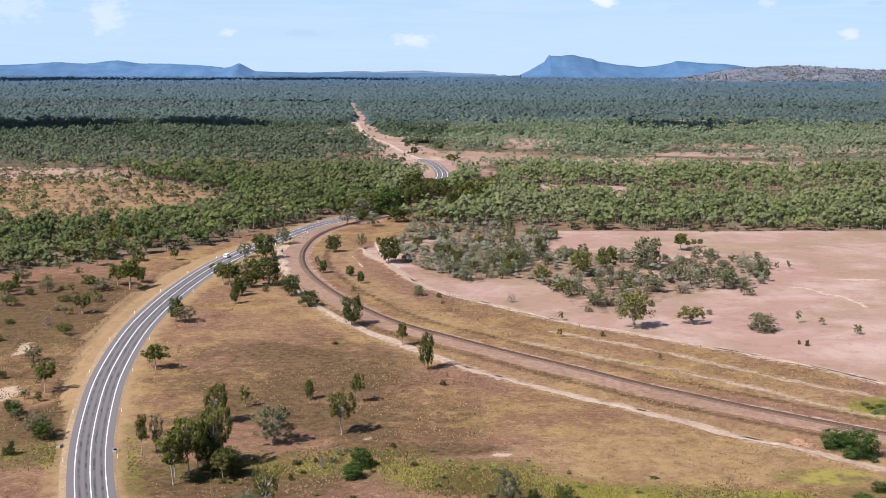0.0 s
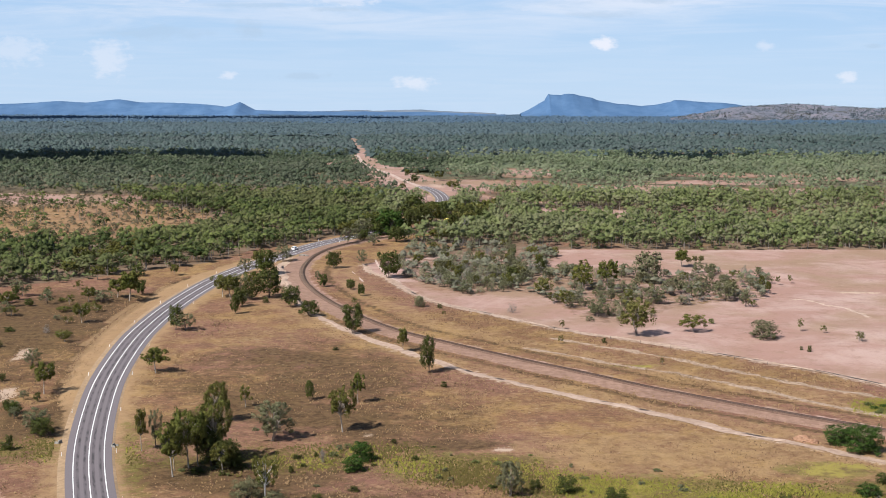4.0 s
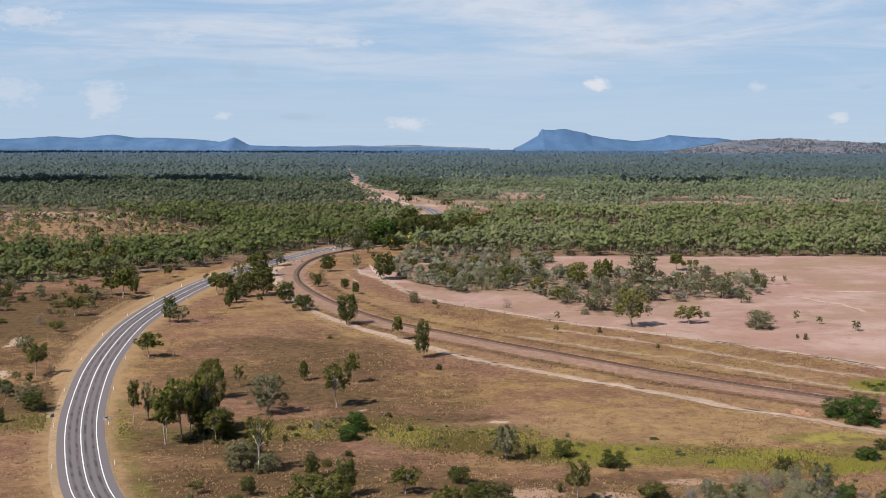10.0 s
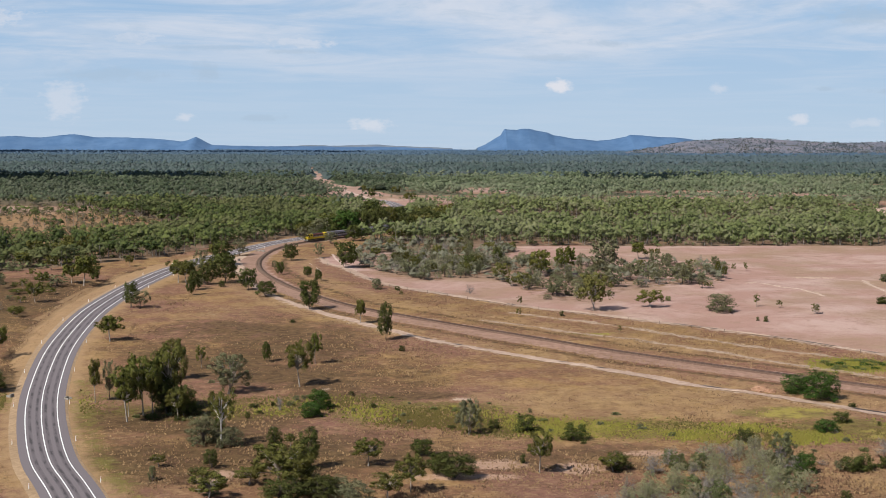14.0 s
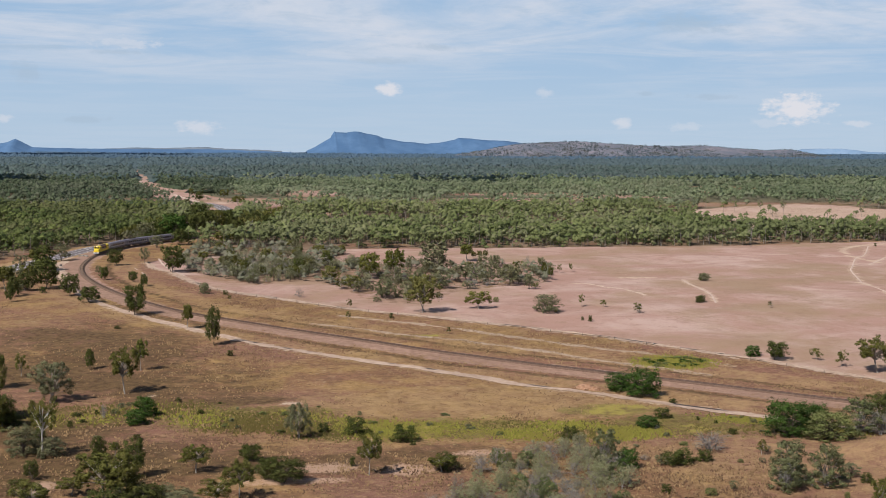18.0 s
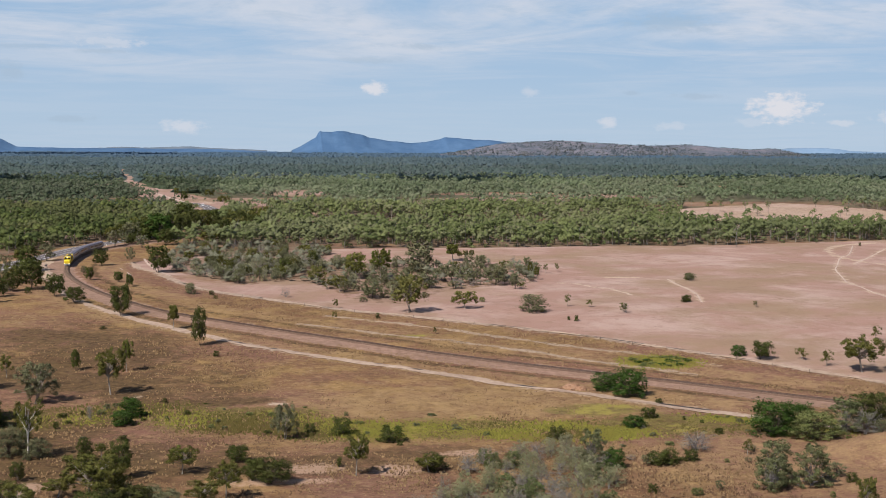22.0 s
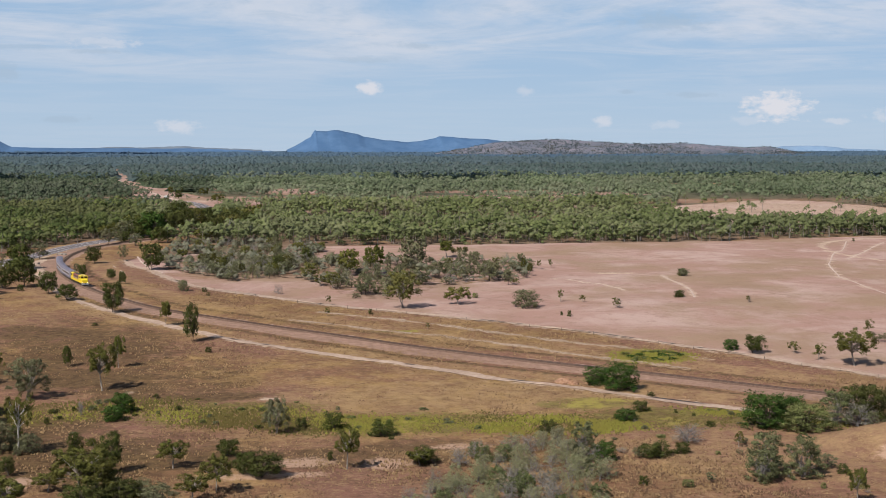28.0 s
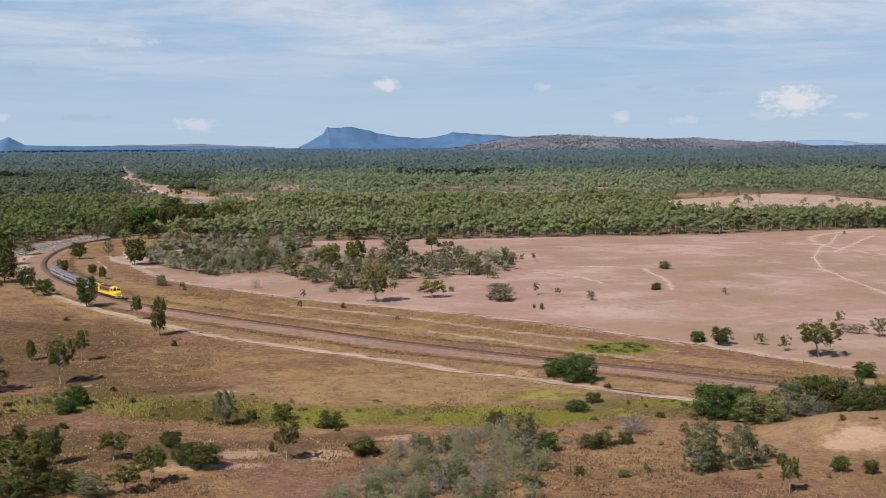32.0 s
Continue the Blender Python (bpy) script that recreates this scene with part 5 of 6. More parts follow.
# open scrub beyond the highway
for x, y, rng in scatter([(-128, 430), (-132, 500), (-128, 560), (-118, 610), (-150, 590), (-185, 545), (-195, 500), (-150, 400)], 34, 15):
    plant(x, y, rng.uniform(2.0, 6.5), rng.uniform(3, 6.5), rng.choice(["grey", "shrub", "gum", "sapling", "round", "gum"]), "scrub beyond the highway")
for x, y, rng in scatter([(-136, 392), (-118, 385), (-108, 340), (-98, 305), (-128, 305)], 7, 16):
    plant(x, y, rng.uniform(1.5, 5.0), rng.uniform(2.5, 5.5), rng.choice(["grey", "shrub", "greyround", "round"]), "scrub beyond the highway")


# heap of reddish soil and clods pushed up beside the big bush
def soil_heap(x, y, long, wide, high):
    rng = np.random.RandomState(61)
    bm = bmesh.new()
    bmesh.ops.create_icosphere(bm, subdivisions=4, radius=1.0, matrix=Matrix.Translation((x, y, float(ground_z(x, y)) - 0.1)) @ Matrix.Rotation(-0.7, 4, "Z") @ Matrix.Diagonal((long, wide, high, 1)))
    for v in bm.verts:
        lump = float(wander(np.array([v.co.x * 3]), np.array([v.co.y * 3]), 2.5)[0]) - 0.5
        v.co += v.normal * (lump * 0.9 + rng.normal() * 0.06)
    heap = tagged(new("soil_heap"), "heap of reddish soil and clods beside a green bush", "soil heap")
    part("soil", bm, RED_SOIL, heap)
    for _ in range(26):
        bm = bmesh.new()
        size = rng.uniform(0.15, 0.45)
        at = (x + rng.normal() * long * 0.7, y + rng.normal() * wide * 0.8, 0)
        bmesh.ops.create_icosphere(bm, subdivisions=1, radius=size, matrix=Matrix.Translation((at[0], at[1], float(ground_z(at[0], at[1])) + size * 0.3)) @ Matrix.Diagonal((1.3, 1, 0.7, 1)))
        for v in bm.verts:
            v.co += Vector(rng.normal(size=3)) * size * 0.15
        part("clod", bm, RED_SOIL, heap)


RED_SOIL = material("reddish pushed-up soil", two_tone((0.19, 0.095, 0.055), (0.33, 0.20, 0.13), 1.2, bump=0.5, size=0.15))
soil_heap(84.5, 331, 3.4, 1.5, 1.1)


# ---- woodland ----
def dome(rings, sides=5):
    """Points and faces of a low heap of foliage, one across, open below."""
    points, faces = [(0, 0, 1.0)], [(0, 1 + k, 1 + (k + 1) % sides) for k in range(sides)]
    for r in range(rings):
        a = math.pi / 2 * (0.58 + 0.56 * r if rings > 1 else 0.86)
        points += [(math.sin(a) * math.cos(2 * math.pi * (k + 0.5 * r) / sides), math.sin(a) * math.sin(2 * math.pi * (k + 0.5 * r) / sides), math.cos(a)) for k in range(sides)]
    for r in range(rings - 1):
        for k in range(sides):
            i, j = 1 + r * sides + k, 1 + r * sides + (k + 1) % sides
            faces += [(i, i + sides, j), (j, i + sides, j + sides)]
    return np.array(points), np.array(faces)


def woods(name, label, x0, x1, y0, y1, count, heaps, sprays, leaf, tall, wide, tone, seed, stems=False, rings=2, fade=(0, 0), where=woods_cover, clear=(0.03, 0.20)):
    """A joined stretch of woodland, thinned by the plan of clearings and, over the fade widths, at its near and far side."""
    rng = np.random.RandomState(seed)
    x, y = rng.uniform(x0, x1, count), np.sqrt(rng.uniform(y0 * y0, y1 * y1, count))
    edge = np.clip((y - y0) / (fade[0] + 1e-6), 0, 1) * np.clip((y1 - y) / (fade[1] + 1e-6), 0, 1)
    keep = (x > -0.37 * y - 70) & (x < 0.58 * y + 90) & (rng.rand(count) < where(x, y) * edge)
    x, y = x[keep], y[keep]
    n = len(x)
    h = rng.uniform(*tall, n) * (0.75 + 0.5 * wander(x, y, 60.0))
    w = rng.uniform(*wide, n)
    base = rng.uniform(*clear, n)
    # heaps of foliage that make up each crown
    a = rng.uniform(0, 6.28, (n, 1)) + np.arange(heaps)[None] * 2.4 + rng.uniform(-0.5, 0.5, (n, heaps))
    far = (0.31 * w[:, None] * rng.uniform(0.6, 1.2, (n, heaps))) * (heaps > 1)
    high = rng.uniform(0.35, 0.78, (n, heaps)) if heaps > 1 else np.full((n, 1), 0.45)
    middle = np.stack([x[:, None] + far * np.cos(a), y[:, None] + far * np.sin(a), (land(y) + h * base)[:, None] + (h * (1 - base))[:, None] * high], -1)
    wide_r = w[:, None] * (rng.uniform(0.17, 0.28, (n, heaps)) if heaps > 1 else rng.uniform(0.30, 0.42, (n, 1)))
    reach = np.stack([wide_r, wide_r, np.minimum((h * (1 - base))[:, None] * (1.03 - high), wide_r * 1.2)], -1)
    points, tris = dome(rings, 5 if rings > 1 else 6)
    k = len(points)
    turn = rng.uniform(0, 6.28, (n, heaps, 1))
    px, py = points[:, 0] * np.cos(turn) - points[:, 1] * np.sin(turn), points[:, 0] * np.sin(turn) + points[:, 1] * np.cos(turn)
    unit = np.stack([px, py, np.broadcast_to(points[:, 2], px.shape)], -1)
    shell_v = middle[:, :, None] + unit * reach[:, :, None] * rng.uniform(0.72, 1.18, (n, heaps, k, 1))
    shell_n = unit + np.array([0, 0, 0.15]) + rng.normal(size=unit.shape) * 0.3
    shell_f = (np.arange(n * heaps)[:, None, None] * k + tris[None]).reshape(-1, 3)
    # loose sprays that fray their outline
    pick = rng.randint(0, heaps, (n, sprays))
    d = rng.normal(size=(n, sprays, 3))
    d[..., 2] = np.abs(d[..., 2]) - 0.75
    d /= np.linalg.norm(d, axis=2)[..., None]
    spot = np.take_along_axis(middle, pick[..., None], 1) + d * np.take_along_axis(reach, pick[..., None], 1) * rng.uniform(0.8, 1.38, (n, sprays, 1))
    v, f = cards(rng, spot.reshape(-1, 3), leaf, d.reshape(-1, 3) + np.array([0, 0, 0.25]))
    lit = np.repeat(d.reshape(-1, 3) + np.array([0, 0, 0.15]) + rng.normal(size=(n * sprays, 3)) * 0.22, 3, 0)
    me = mesh_of(name, np.concatenate([shell_v.reshape(-1, 3), v]), np.concatenate([shell_f, f + n * heaps * k]), LEAF[tone])
    rounded(me, np.concatenate([shell_n.reshape(-1, 3), lit]))
    own = np.clip(rng.rand(n) * 0.75 + wander(x + 77, y, 70.0) * 0.4 - 0.08, 0, 1)
    me.attributes.new("tree", "FLOAT", "POINT").data.foreach_set("value", np.concatenate([np.repeat(own, heaps * k), np.repeat(own, sprays * 3)]).astype(np.float32))
    tagged(new(name, me), label, "woodland", kind="stuff")
    if stems:
        r = 0.10 + 0.010 * h
        around = [(math.cos(a), math.sin(a)) for a in (0, 2.1, 4.2)]
        low = np.stack([np.column_stack([x + c * r, y + s * r, land(y) - 0.2]) for c, s in around], 1)
        top = np.stack([np.column_stack([x + c * r * 0.4, y + s * r * 0.4, land(y) + h * 0.75]) for c, s in around], 1)
        verts = np.concatenate([low, top], 1).reshape(-1, 3)
        sides = np.array([(0, 1, 4, 3), (1, 2, 5, 4), (2, 0, 3, 5)])
        faces = (np.arange(n)[:, None, None] * 6 + sides[None]).reshape(-1, 4)
        tagged(new("woodland_trunks", mesh_of("woodland_trunks", verts, faces, WOOD_BARK)), "thin pale trunks of the woodland edge", "woodland", kind="stuff")


woods("dark_woodland", "dark green eucalypt woodland beyond the highway", -330, -50, 500, 1010, 7000, 4, 84, 0.55, (6, 11.5), (4.2, 8.0), "woods_dark", 20, True, 1, (0, 110))
woods("near_woodland", "dense yellow-green eucalypt woodland beyond the paddock", -50, 520, 500, 1010, 11500, 4, 74, 0.58, (6, 11.5), (4.2, 8.0), "woods", 21, True, 1, (0, 110))
woods("understorey", "low scrub under the edge of the woodland", -330, 520, 500, 800, 6500, 1, 24, 0.5, (1.4, 4), (2.0, 4.5), "woods", 25, False, 1, clear=(0.0, 0.1))
woods("grey_scrub", "dense low grey scrub at the back of the paddock", -40, 140, 465, 705, 9000, 1, 34, 0.36, (1.4, 4.2), (2.6, 5.4), "grey_scrub", 30, False, 1, where=lambda x, y: np.maximum(inside(GREY_WOOD, x, y) * 0.62 * clumped(x, y, 9.0), inside(GREY_WOOD_2, x, y) * 0.3 * (y > 515) * clumped(x, y, 7.0)), clear=(0.0, 0.15))
woods("glade_scrub", "low brown scrub in the woodland glade", -450, -110, 650, 1020, 5200, 1, 16, 0.5, (0.8, 2.8), (2.0, 4.5), "woods_dry", 27, False, 1, where=lambda x, y: inside(BROWN_GLADE, x, y) * np.clip(wander(x, y, 22.0) * 1.6 - 0.2, 0.1, 0.9), clear=(0.0, 0.1))
woods("strip_scrub", "low scrub along the cleared strip", -150, 60, 900, 1750, 2600, 1, 12, 0.6, (1.0, 3.4), (2.0, 5.0), "woods_mid", 29, False, 1, (60, 60), where=lambda x, y: 0.75 * soft(near_line([(-16, 940), (-24, 1060), (-52, 1180), (-72, 1260), (-106, 1400), (-130, 1620)], x, y, 20), 16, 34) * (near_line(HIGHWAY, x, y, 12) > 8) * np.clip(wander(x, y, 19.0) * 2 - 0.5, 0.08, 1), clear=(0.0, 0.1))
woods("east_woodland", "pale olive-green eucalypt woodland on the plain", -14, 900, 900, 1640, 14500, 2, 24, 0.92, (6, 12), (5, 9.5), "woods_east", 28, False, 1, (110, 200))
woods("mid_woodland", "olive-green eucalypt woodland on the plain", -620, -14, 900, 1640, 10500, 2, 24, 0.92, (6, 12), (5, 9.5), "woods_mid", 22, False, 1, (110, 200))
# The outer three bands take leaf tones with haze painted in.
woods("outer_woodland", "woodland further out on the plain, dulled by painted haze", -850, 1300, 1440, 2400, 22000, 1, 9, 1.6, (7, 12), (7, 12), "woods_haze_outer", 26, False, 1, (200, 250))
woods("far_woodland", "distant woodland plain, blue-green with painted haze", -1250, 1900, 2150, 3350, 31000, 1, 4, 2.4, (7.5, 10.5), (10, 15), "woods_haze_far", 23, False, 1, (250, 300))
woods("farthest_woodland", "woodland at the edge of the plain, blue with painted haze", -1900, 2900, 3050, 4560, 32000, 1, 2, 3.2, (7.5, 10), (12, 19), "woods_haze_last", 24, False, 1, (300, 0))


def canopy(name, label, x0, x1, y0, y1, step, tone, high, seed):
    """The closed lower canopy between the single crowns of far woodland; it sinks away where trees give out."""
    rng = np.random.RandomState(seed)
    xs, ys = np.arange(x0, x1, step), np.arange(y0, y1, step * 1.3)
    x, y = np.meshgrid(xs, ys)
    x, y = x.ravel() + rng.uniform(-0.3, 0.3, x.size) * step, y.ravel() + rng.uniform(-0.3, 0.3, x.size) * step
    z = land(y) - 1.5 + (high + 1.5) * np.clip((woods_cover(x, y) - 0.55) * 4.5, 0, 1) * rng.uniform(0.72, 1.12, x.size)
    nx = len(xs)
    i = (np.arange(len(ys) - 1)[:, None] * nx + np.arange(nx - 1)[None]).ravel()
    quads = np.stack([i, i + 1, i + nx + 1, i + nx], 1)
    mx, my = x[i], y[i]
    quads = quads[(mx > -0.37 * my - 90) & (mx < 0.58 * my + 110) & (z[quads].max(1) > land(my) - 1.0)]
    me = mesh_of(name, np.column_stack([x, y, z]), quads, LEAF[tone])
    me.polygons.foreach_set("use_smooth", np.ones(len(me.polygons), bool))
    me.attributes.new("tree", "FLOAT", "POINT").data.foreach_set("value", rng.uniform(0.15, 0.7, len(x)).astype(np.float32))
    tagged(new(name, me), label, "woodland", kind="stuff")


canopy("mid_canopy", "lower canopy of the olive-green woodland", -520, -14, 1260, 1560, 5.5, "woods_mid", 3.4, 41)
canopy("east_canopy", "lower canopy of the pale olive-green woodland", -14, 1050, 1260, 1560, 5.5, "woods_east", 3.4, 45)
# The three outer canopies share the haze-painted leaf tones.
canopy("outer_canopy", "lower canopy of the outer woodland, dulled by painted haze", -850, 1400, 1540, 2280, 8.0, "woods_haze_outer", 4.5, 42)
canopy("far_canopy", "lower canopy of the distant woodland", -1250, 1950, 2260, 3240, 12.0, "woods_haze_far", 7.0, 43)
canopy("farthest_canopy", "lower canopy at the edge of the plain", -1900, 2800, 3220, 4560, 17.0, "woods_haze_last", 7.0, 44)

# ---- hills ----
def hill(name, label, points, y, back, mat, seed):
    """A ridge with the given skyline (x, z), sloping down to the plain before and behind."""
    pts = np.array(points, float)
    xs = np.linspace(pts[0, 0], pts[-1, 0], 260)
    crest = np.interp(xs, pts[:, 0], pts[:, 1])
    crest = crest + (wander(xs, xs * 0, 40.0) - 0.5) * 1.4 + (wander(xs, xs * 0 + 9, 13.0) - 0.5) * 1.2
    rows = np.linspace(-1, 1, 17)
    verts = []
    for r in rows:
        yy = y + r * back + (wander(xs, xs * 0 + seed, 150.0) - 0.5) * 60 * (1 - abs(r))
        gully = (wander(xs, yy, 45.0) - 0.5) * 12 * min(1, abs(r) * 2.5)
        z = land(y) - 6 + (crest - land(y) + 6) * (1 - abs(r)) ** 1.15 + gully * (1 - abs(r))
        verts.append(np.column_stack([xs, yy, z]))
    verts = np.array(verts).reshape(-1, 3)
    nx = len(xs)
    i = (np.arange(len(rows) - 1)[:, None] * nx + np.arange(nx - 1)[None]).ravel()
    ob = tagged(new(name, mesh_of(name, verts, np.stack([i, i + 1, i + nx + 1, i + nx], 1), mat)), label, "hill", kind="structure")
    smooth(ob)


# Distance haze is put into these base colours as blue and grey.
HAZE_BLUE_HILL = material("wooded slopes with painted haze blue", two_tone((0.050, 0.106, 0.205), (0.076, 0.142, 0.250), 0.02, bump=0.4, size=6.0))
HAZE_PALE_HILL = material("slopes pale with painted haze", two_tone((0.14, 0.22, 0.33), (0.19, 0.27, 0.38), 0.02))
HAZE_LOW_HILL = material("low slopes greyed by painted haze", two_tone((0.105, 0.135, 0.175), (0.140, 0.165, 0.200), 0.02))
# Grey-blue haze is mixed into the brown of these slopes too.
HAZE_BROWN_HILL = material("brown wooded slopes with painted haze tint", two_tone((0.085, 0.100, 0.130), (0.185, 0.165, 0.190), 0.02, 7.0, 0.75, bump=0.35, size=6.0))
hill("hill_low", "low ridge far off on the horizon, grey-blue with painted haze", [(-645, 51.5), (-585, 54.3), (-524, 57.2), (-455, 59.3), (-367, 62.3), (-341, 63.3), (-279, 60.8), (-191, 64.5), (-128, 64.4), (-66, 60.7), (24, 57.4), (115, 54.0)], 4450, 90, HAZE_LOW_HILL, 6)
hill("hill_west", "low range of hills on the horizon, blue with painted haze", [(-1900, 60), (-1579, 72.5), (-1470, 80), (-1361, 85.5), (-1279, 91), (-1198, 85.7), (-1089, 97), (-1017, 86), (-926, 86.2), (-836, 82.7), (-790, 79), (-748, 73), (-724, 78), (-702, 88), (-680, 77), (-655, 63), (-564, 59.8), (-294, 58.5), (-59, 57.1), (157, 48)], 4350, 180, HAZE_BLUE_HILL, 2)
hill("hill_mesa", "flat-topped mountain with a cliff at one end, blue with painted haze", [(188, 54.4), (216, 66.9), (248, 86.5), (263, 95.4), (266, 102.5), (275, 115.9), (280, 113.2), (314, 111.6), (327, 114.4), (351, 116.3), (368, 111.9), (409, 105.0), (430, 96.2), (502, 84.1), (565, 79.0), (611, 81.9), (656, 90.1), (671, 96.5), (713, 94.9), (757, 90.6), (812, 89.1), (849, 85.6), (905, 76.8), (998, 60.8)], 4300, 180, HAZE_BLUE_HILL, 3)
hill("hill_east", "rocky brown wooded hills in front of the mountain, greyed by painted haze", [(560, 40), (671, 56.5), (754, 74.6), (937, 85.1), (1055, 77.5), (1140, 72.9), (1226, 71.6), (1329, 73.6), (1416, 65.7), (1521, 59.4), (1591, 63), (1680, 46), (1788, 40), (1947, 36)], 3850, 260, HAZE_BROWN_HILL, 4)
hill("hill_far_east", "hills far off, pale blue with painted haze", [(1780, 40), (1944, 66.1), (2071, 68.5), (2178, 56.8), (2325, 53.2), (2614, 44), (3300, 40)], 4560, 100, HAZE_PALE_HILL, 5)


def hill_trees():
    """Scattered trees over the rocky hills, seen against the sky along the crest."""
    rng = np.random.RandomState(77)
    n = 5200
    x = rng.uniform(600, 1850, n)
    r = -1 + 1.08 * rng.uniform(0, 1, n) ** 1.5
    crest = np.interp(x, (560, 671, 754, 937, 1055, 1140, 1226, 1329, 1416, 1521, 1591, 1680, 1850), (40, 56.5, 74.6, 85.1, 77.5, 72.9, 71.6, 73.6, 65.7, 59.4, 63, 46, 38))
    base = land(3850) - 6
    z = base + (crest - base) * (1 - np.abs(r)) ** 1.15
    spot = np.repeat(np.column_stack([x, 3850 + r * 260, z + 1.5]), 5, 0) + rng.normal(size=(n * 5, 3)) * np.array([4, 4, 0.9])
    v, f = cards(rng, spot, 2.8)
    tagged(new("hill_woodland", mesh_of("hill_woodland", v, f, HAZE_HILL_LEAF)), "thin dark woodland over the rocky hills, haze in its leaf tones", "woodland", kind="stuff")


# Leaves are blued for haze, as the slopes under them are.
HAZE_HILL_LEAF = foliage("hill leaves with painted haze tint", (0.060, 0.088, 0.110), (0.100, 0.130, 0.145), (0.080, 0.105, 0.124))
hill_trees()

# ---- clouds whose shadows lie on the woodland ----
CLOUD = material("cloud", lambda n: (0.9, 0.9, 0.92), 1.0, 0.0)


def cloud(x, y, long, deep, seed):
    """A flat-based heap of lumps, up sunward of the place that it shades."""
    rng = np.random.RandomState(seed)
    bm = bmesh.new()
    up = 900.0
    for _ in range(9):
        u = rng.uniform(-1, 1)
        at = Vector((x, y, float(land(y)))) + SUN_DIR * (up / SUN_DIR.z) + Vector((u * long * 0.42, rng.uniform(-0.3, 0.3) * deep, rng.uniform(0, 12)))
        size = rng.uniform(0.55, 1.0)
        bmesh.ops.create_icosphere(bm, subdivisions=2, radius=1.0, matrix=Matrix.Translation(at) @ Matrix.Diagonal((long * 0.2 * size, deep * 0.5 * size, 18 * size, 1)))
    tagged(part("cloud", bm, CLOUD), "small white cumulus cloud overhead", "cloud", kind="structure")


for x, y, long, deep, seed in ((-375, 1465, 330, 190, 1), (262, 1500, 160, 130, 2), (-640, 1490, 250, 170, 4), (640, 1545, 420, 46, 6), (-900, 3850, 1600, 380, 8)):
    cloud(x, y, long, deep, seed)

# ---- grass and low scrub ----
TUFT_STRAW = foliage("dry grass tufts", (0.150, 0.092, 0.050), (0.370, 0.250, 0.130), (0.235, 0.150, 0.080), (0.200, 0.122, 0.072), through=0.35)
TUFT_BROWN = foliage("dead brown grass tufts", (0.078, 0.046, 0.029), (0.185, 0.110, 0.066), (0.125, 0.073, 0.046), (0.130, 0.075, 0.050), through=0.3)
TUFT_OLIVE = foliage("olive sedge", (0.060, 0.055, 0.016), (0.140, 0.120, 0.034), (0.095, 0.085, 0.024), (0.12, 0.085, 0.030), through=0.3)
TUFT_GREEN = foliage("green reeds", (0.130, 0.128, 0.024), (0.260, 0.245, 0.046), (0.190, 0.172, 0.034), (0.19, 0.15, 0.045), through=0.3)


def tufts(name, label, count, size, mat, seed, where, area=(-150, 185, 205, 560)):
    """Loose low tufts, each a small leaning heap of three sides, joined; where(x, y) gives the chance of growth."""
    rng = np.random.RandomState(seed)
    x0, x1, y0, y1 = area
    x, y = rng.uniform(x0, x1, count), y0 + (y1 - y0) * rng.rand(count) ** 1.5
    keep = rng.rand(count) < where(x, y)
    x, y = x[keep], y[keep]
    lines = np.minimum(near_line(HIGHWAY, x, y) - 5.5, np.minimum(near_line(RAILWAY, x, y) - 1.5, np.minimum(near_line(TRACK, x, y), near_line(FENCE_TRACK, x, y))))
    x, y = x[lines > 3.0], y[lines > 3.0]
    n = len(x)
    high = rng.uniform(*size, n)
    wide, turn = high * rng.uniform(0.45, 0.95, n), rng.uniform(0, 6.28, n)
    foot = np.column_stack([x, y, ground_z(x, y) - 0.06])
    corners, normals = [], []
    for k in range(3):
        out = np.column_stack([np.cos(turn + 2.094 * k), np.sin(turn + 2.094 * k), np.zeros(n)])
        corners.append(foot + out * (wide * rng.uniform(0.7, 1.3, n))[:, None])
        normals.append(out * 0.55 + np.array([0, 0, 0.85]))
    lean = rng.normal(size=(n, 3)) * 0.4 * high[:, None]
    lean[:, 2] = high + 0.06
    corners.append(foot + lean)
    normals.append(np.tile([0, 0, 1.0], (n, 1)) + lean * 0.4)
    faces = (np.arange(n)[:, None, None] * 4 + np.array([(0, 1, 3), (1, 2, 3), (2, 0, 3)])[None]).reshape(-1, 3)
    me = mesh_of(name, np.stack(corners, 1).reshape(-1, 3), faces, mat)
    rounded(me, np.stack(normals, 1).reshape(-1, 3))
    tagged(new(name, me), label, "grass", kind="stuff")


def open_land(x, y):
    return (1 - inside(PADDOCK_EDGE, x, y)) * (1 - np.clip(woods_cover(x, y), 0, 1))


tufts("dry_grass", "tufts of straw-coloured dry grass", 400000, (0.14, 0.42), TUFT_STRAW, 31, lambda x, y: open_land(x, y) * np.clip(0.25 + 0.9 * wander(x, y, 31.0), 0, 1) * np.interp(x, (-60, 50), (0.35, 1.0)) * clumped(x, y, 3.4))
tufts("brown_grass", "tufts of dark brown dead grass", 280000, (0.12, 0.36), TUFT_BROWN, 32, lambda x, y: open_land(x, y) * (near_line(HIGHWAY, x, y) > 17) * np.clip(0.95 - 0.8 * wander(x, y, 31.0), 0.15, 1) * np.interp(x, (-40, 60), (1.0, 0.6)) * clumped(x + 200, y, 4.2))
# Added tufts that darken the line of shade along the drain.
tufts("drain_grass", "brown tufts added along the roadside drain for its shade line", 60000, (0.12, 0.26), TUFT_BROWN, 34, lambda x, y: soft(near_line(DITCH, x, y, 8.0), 0.25, 0.9), (-145, -70, 320, 620))
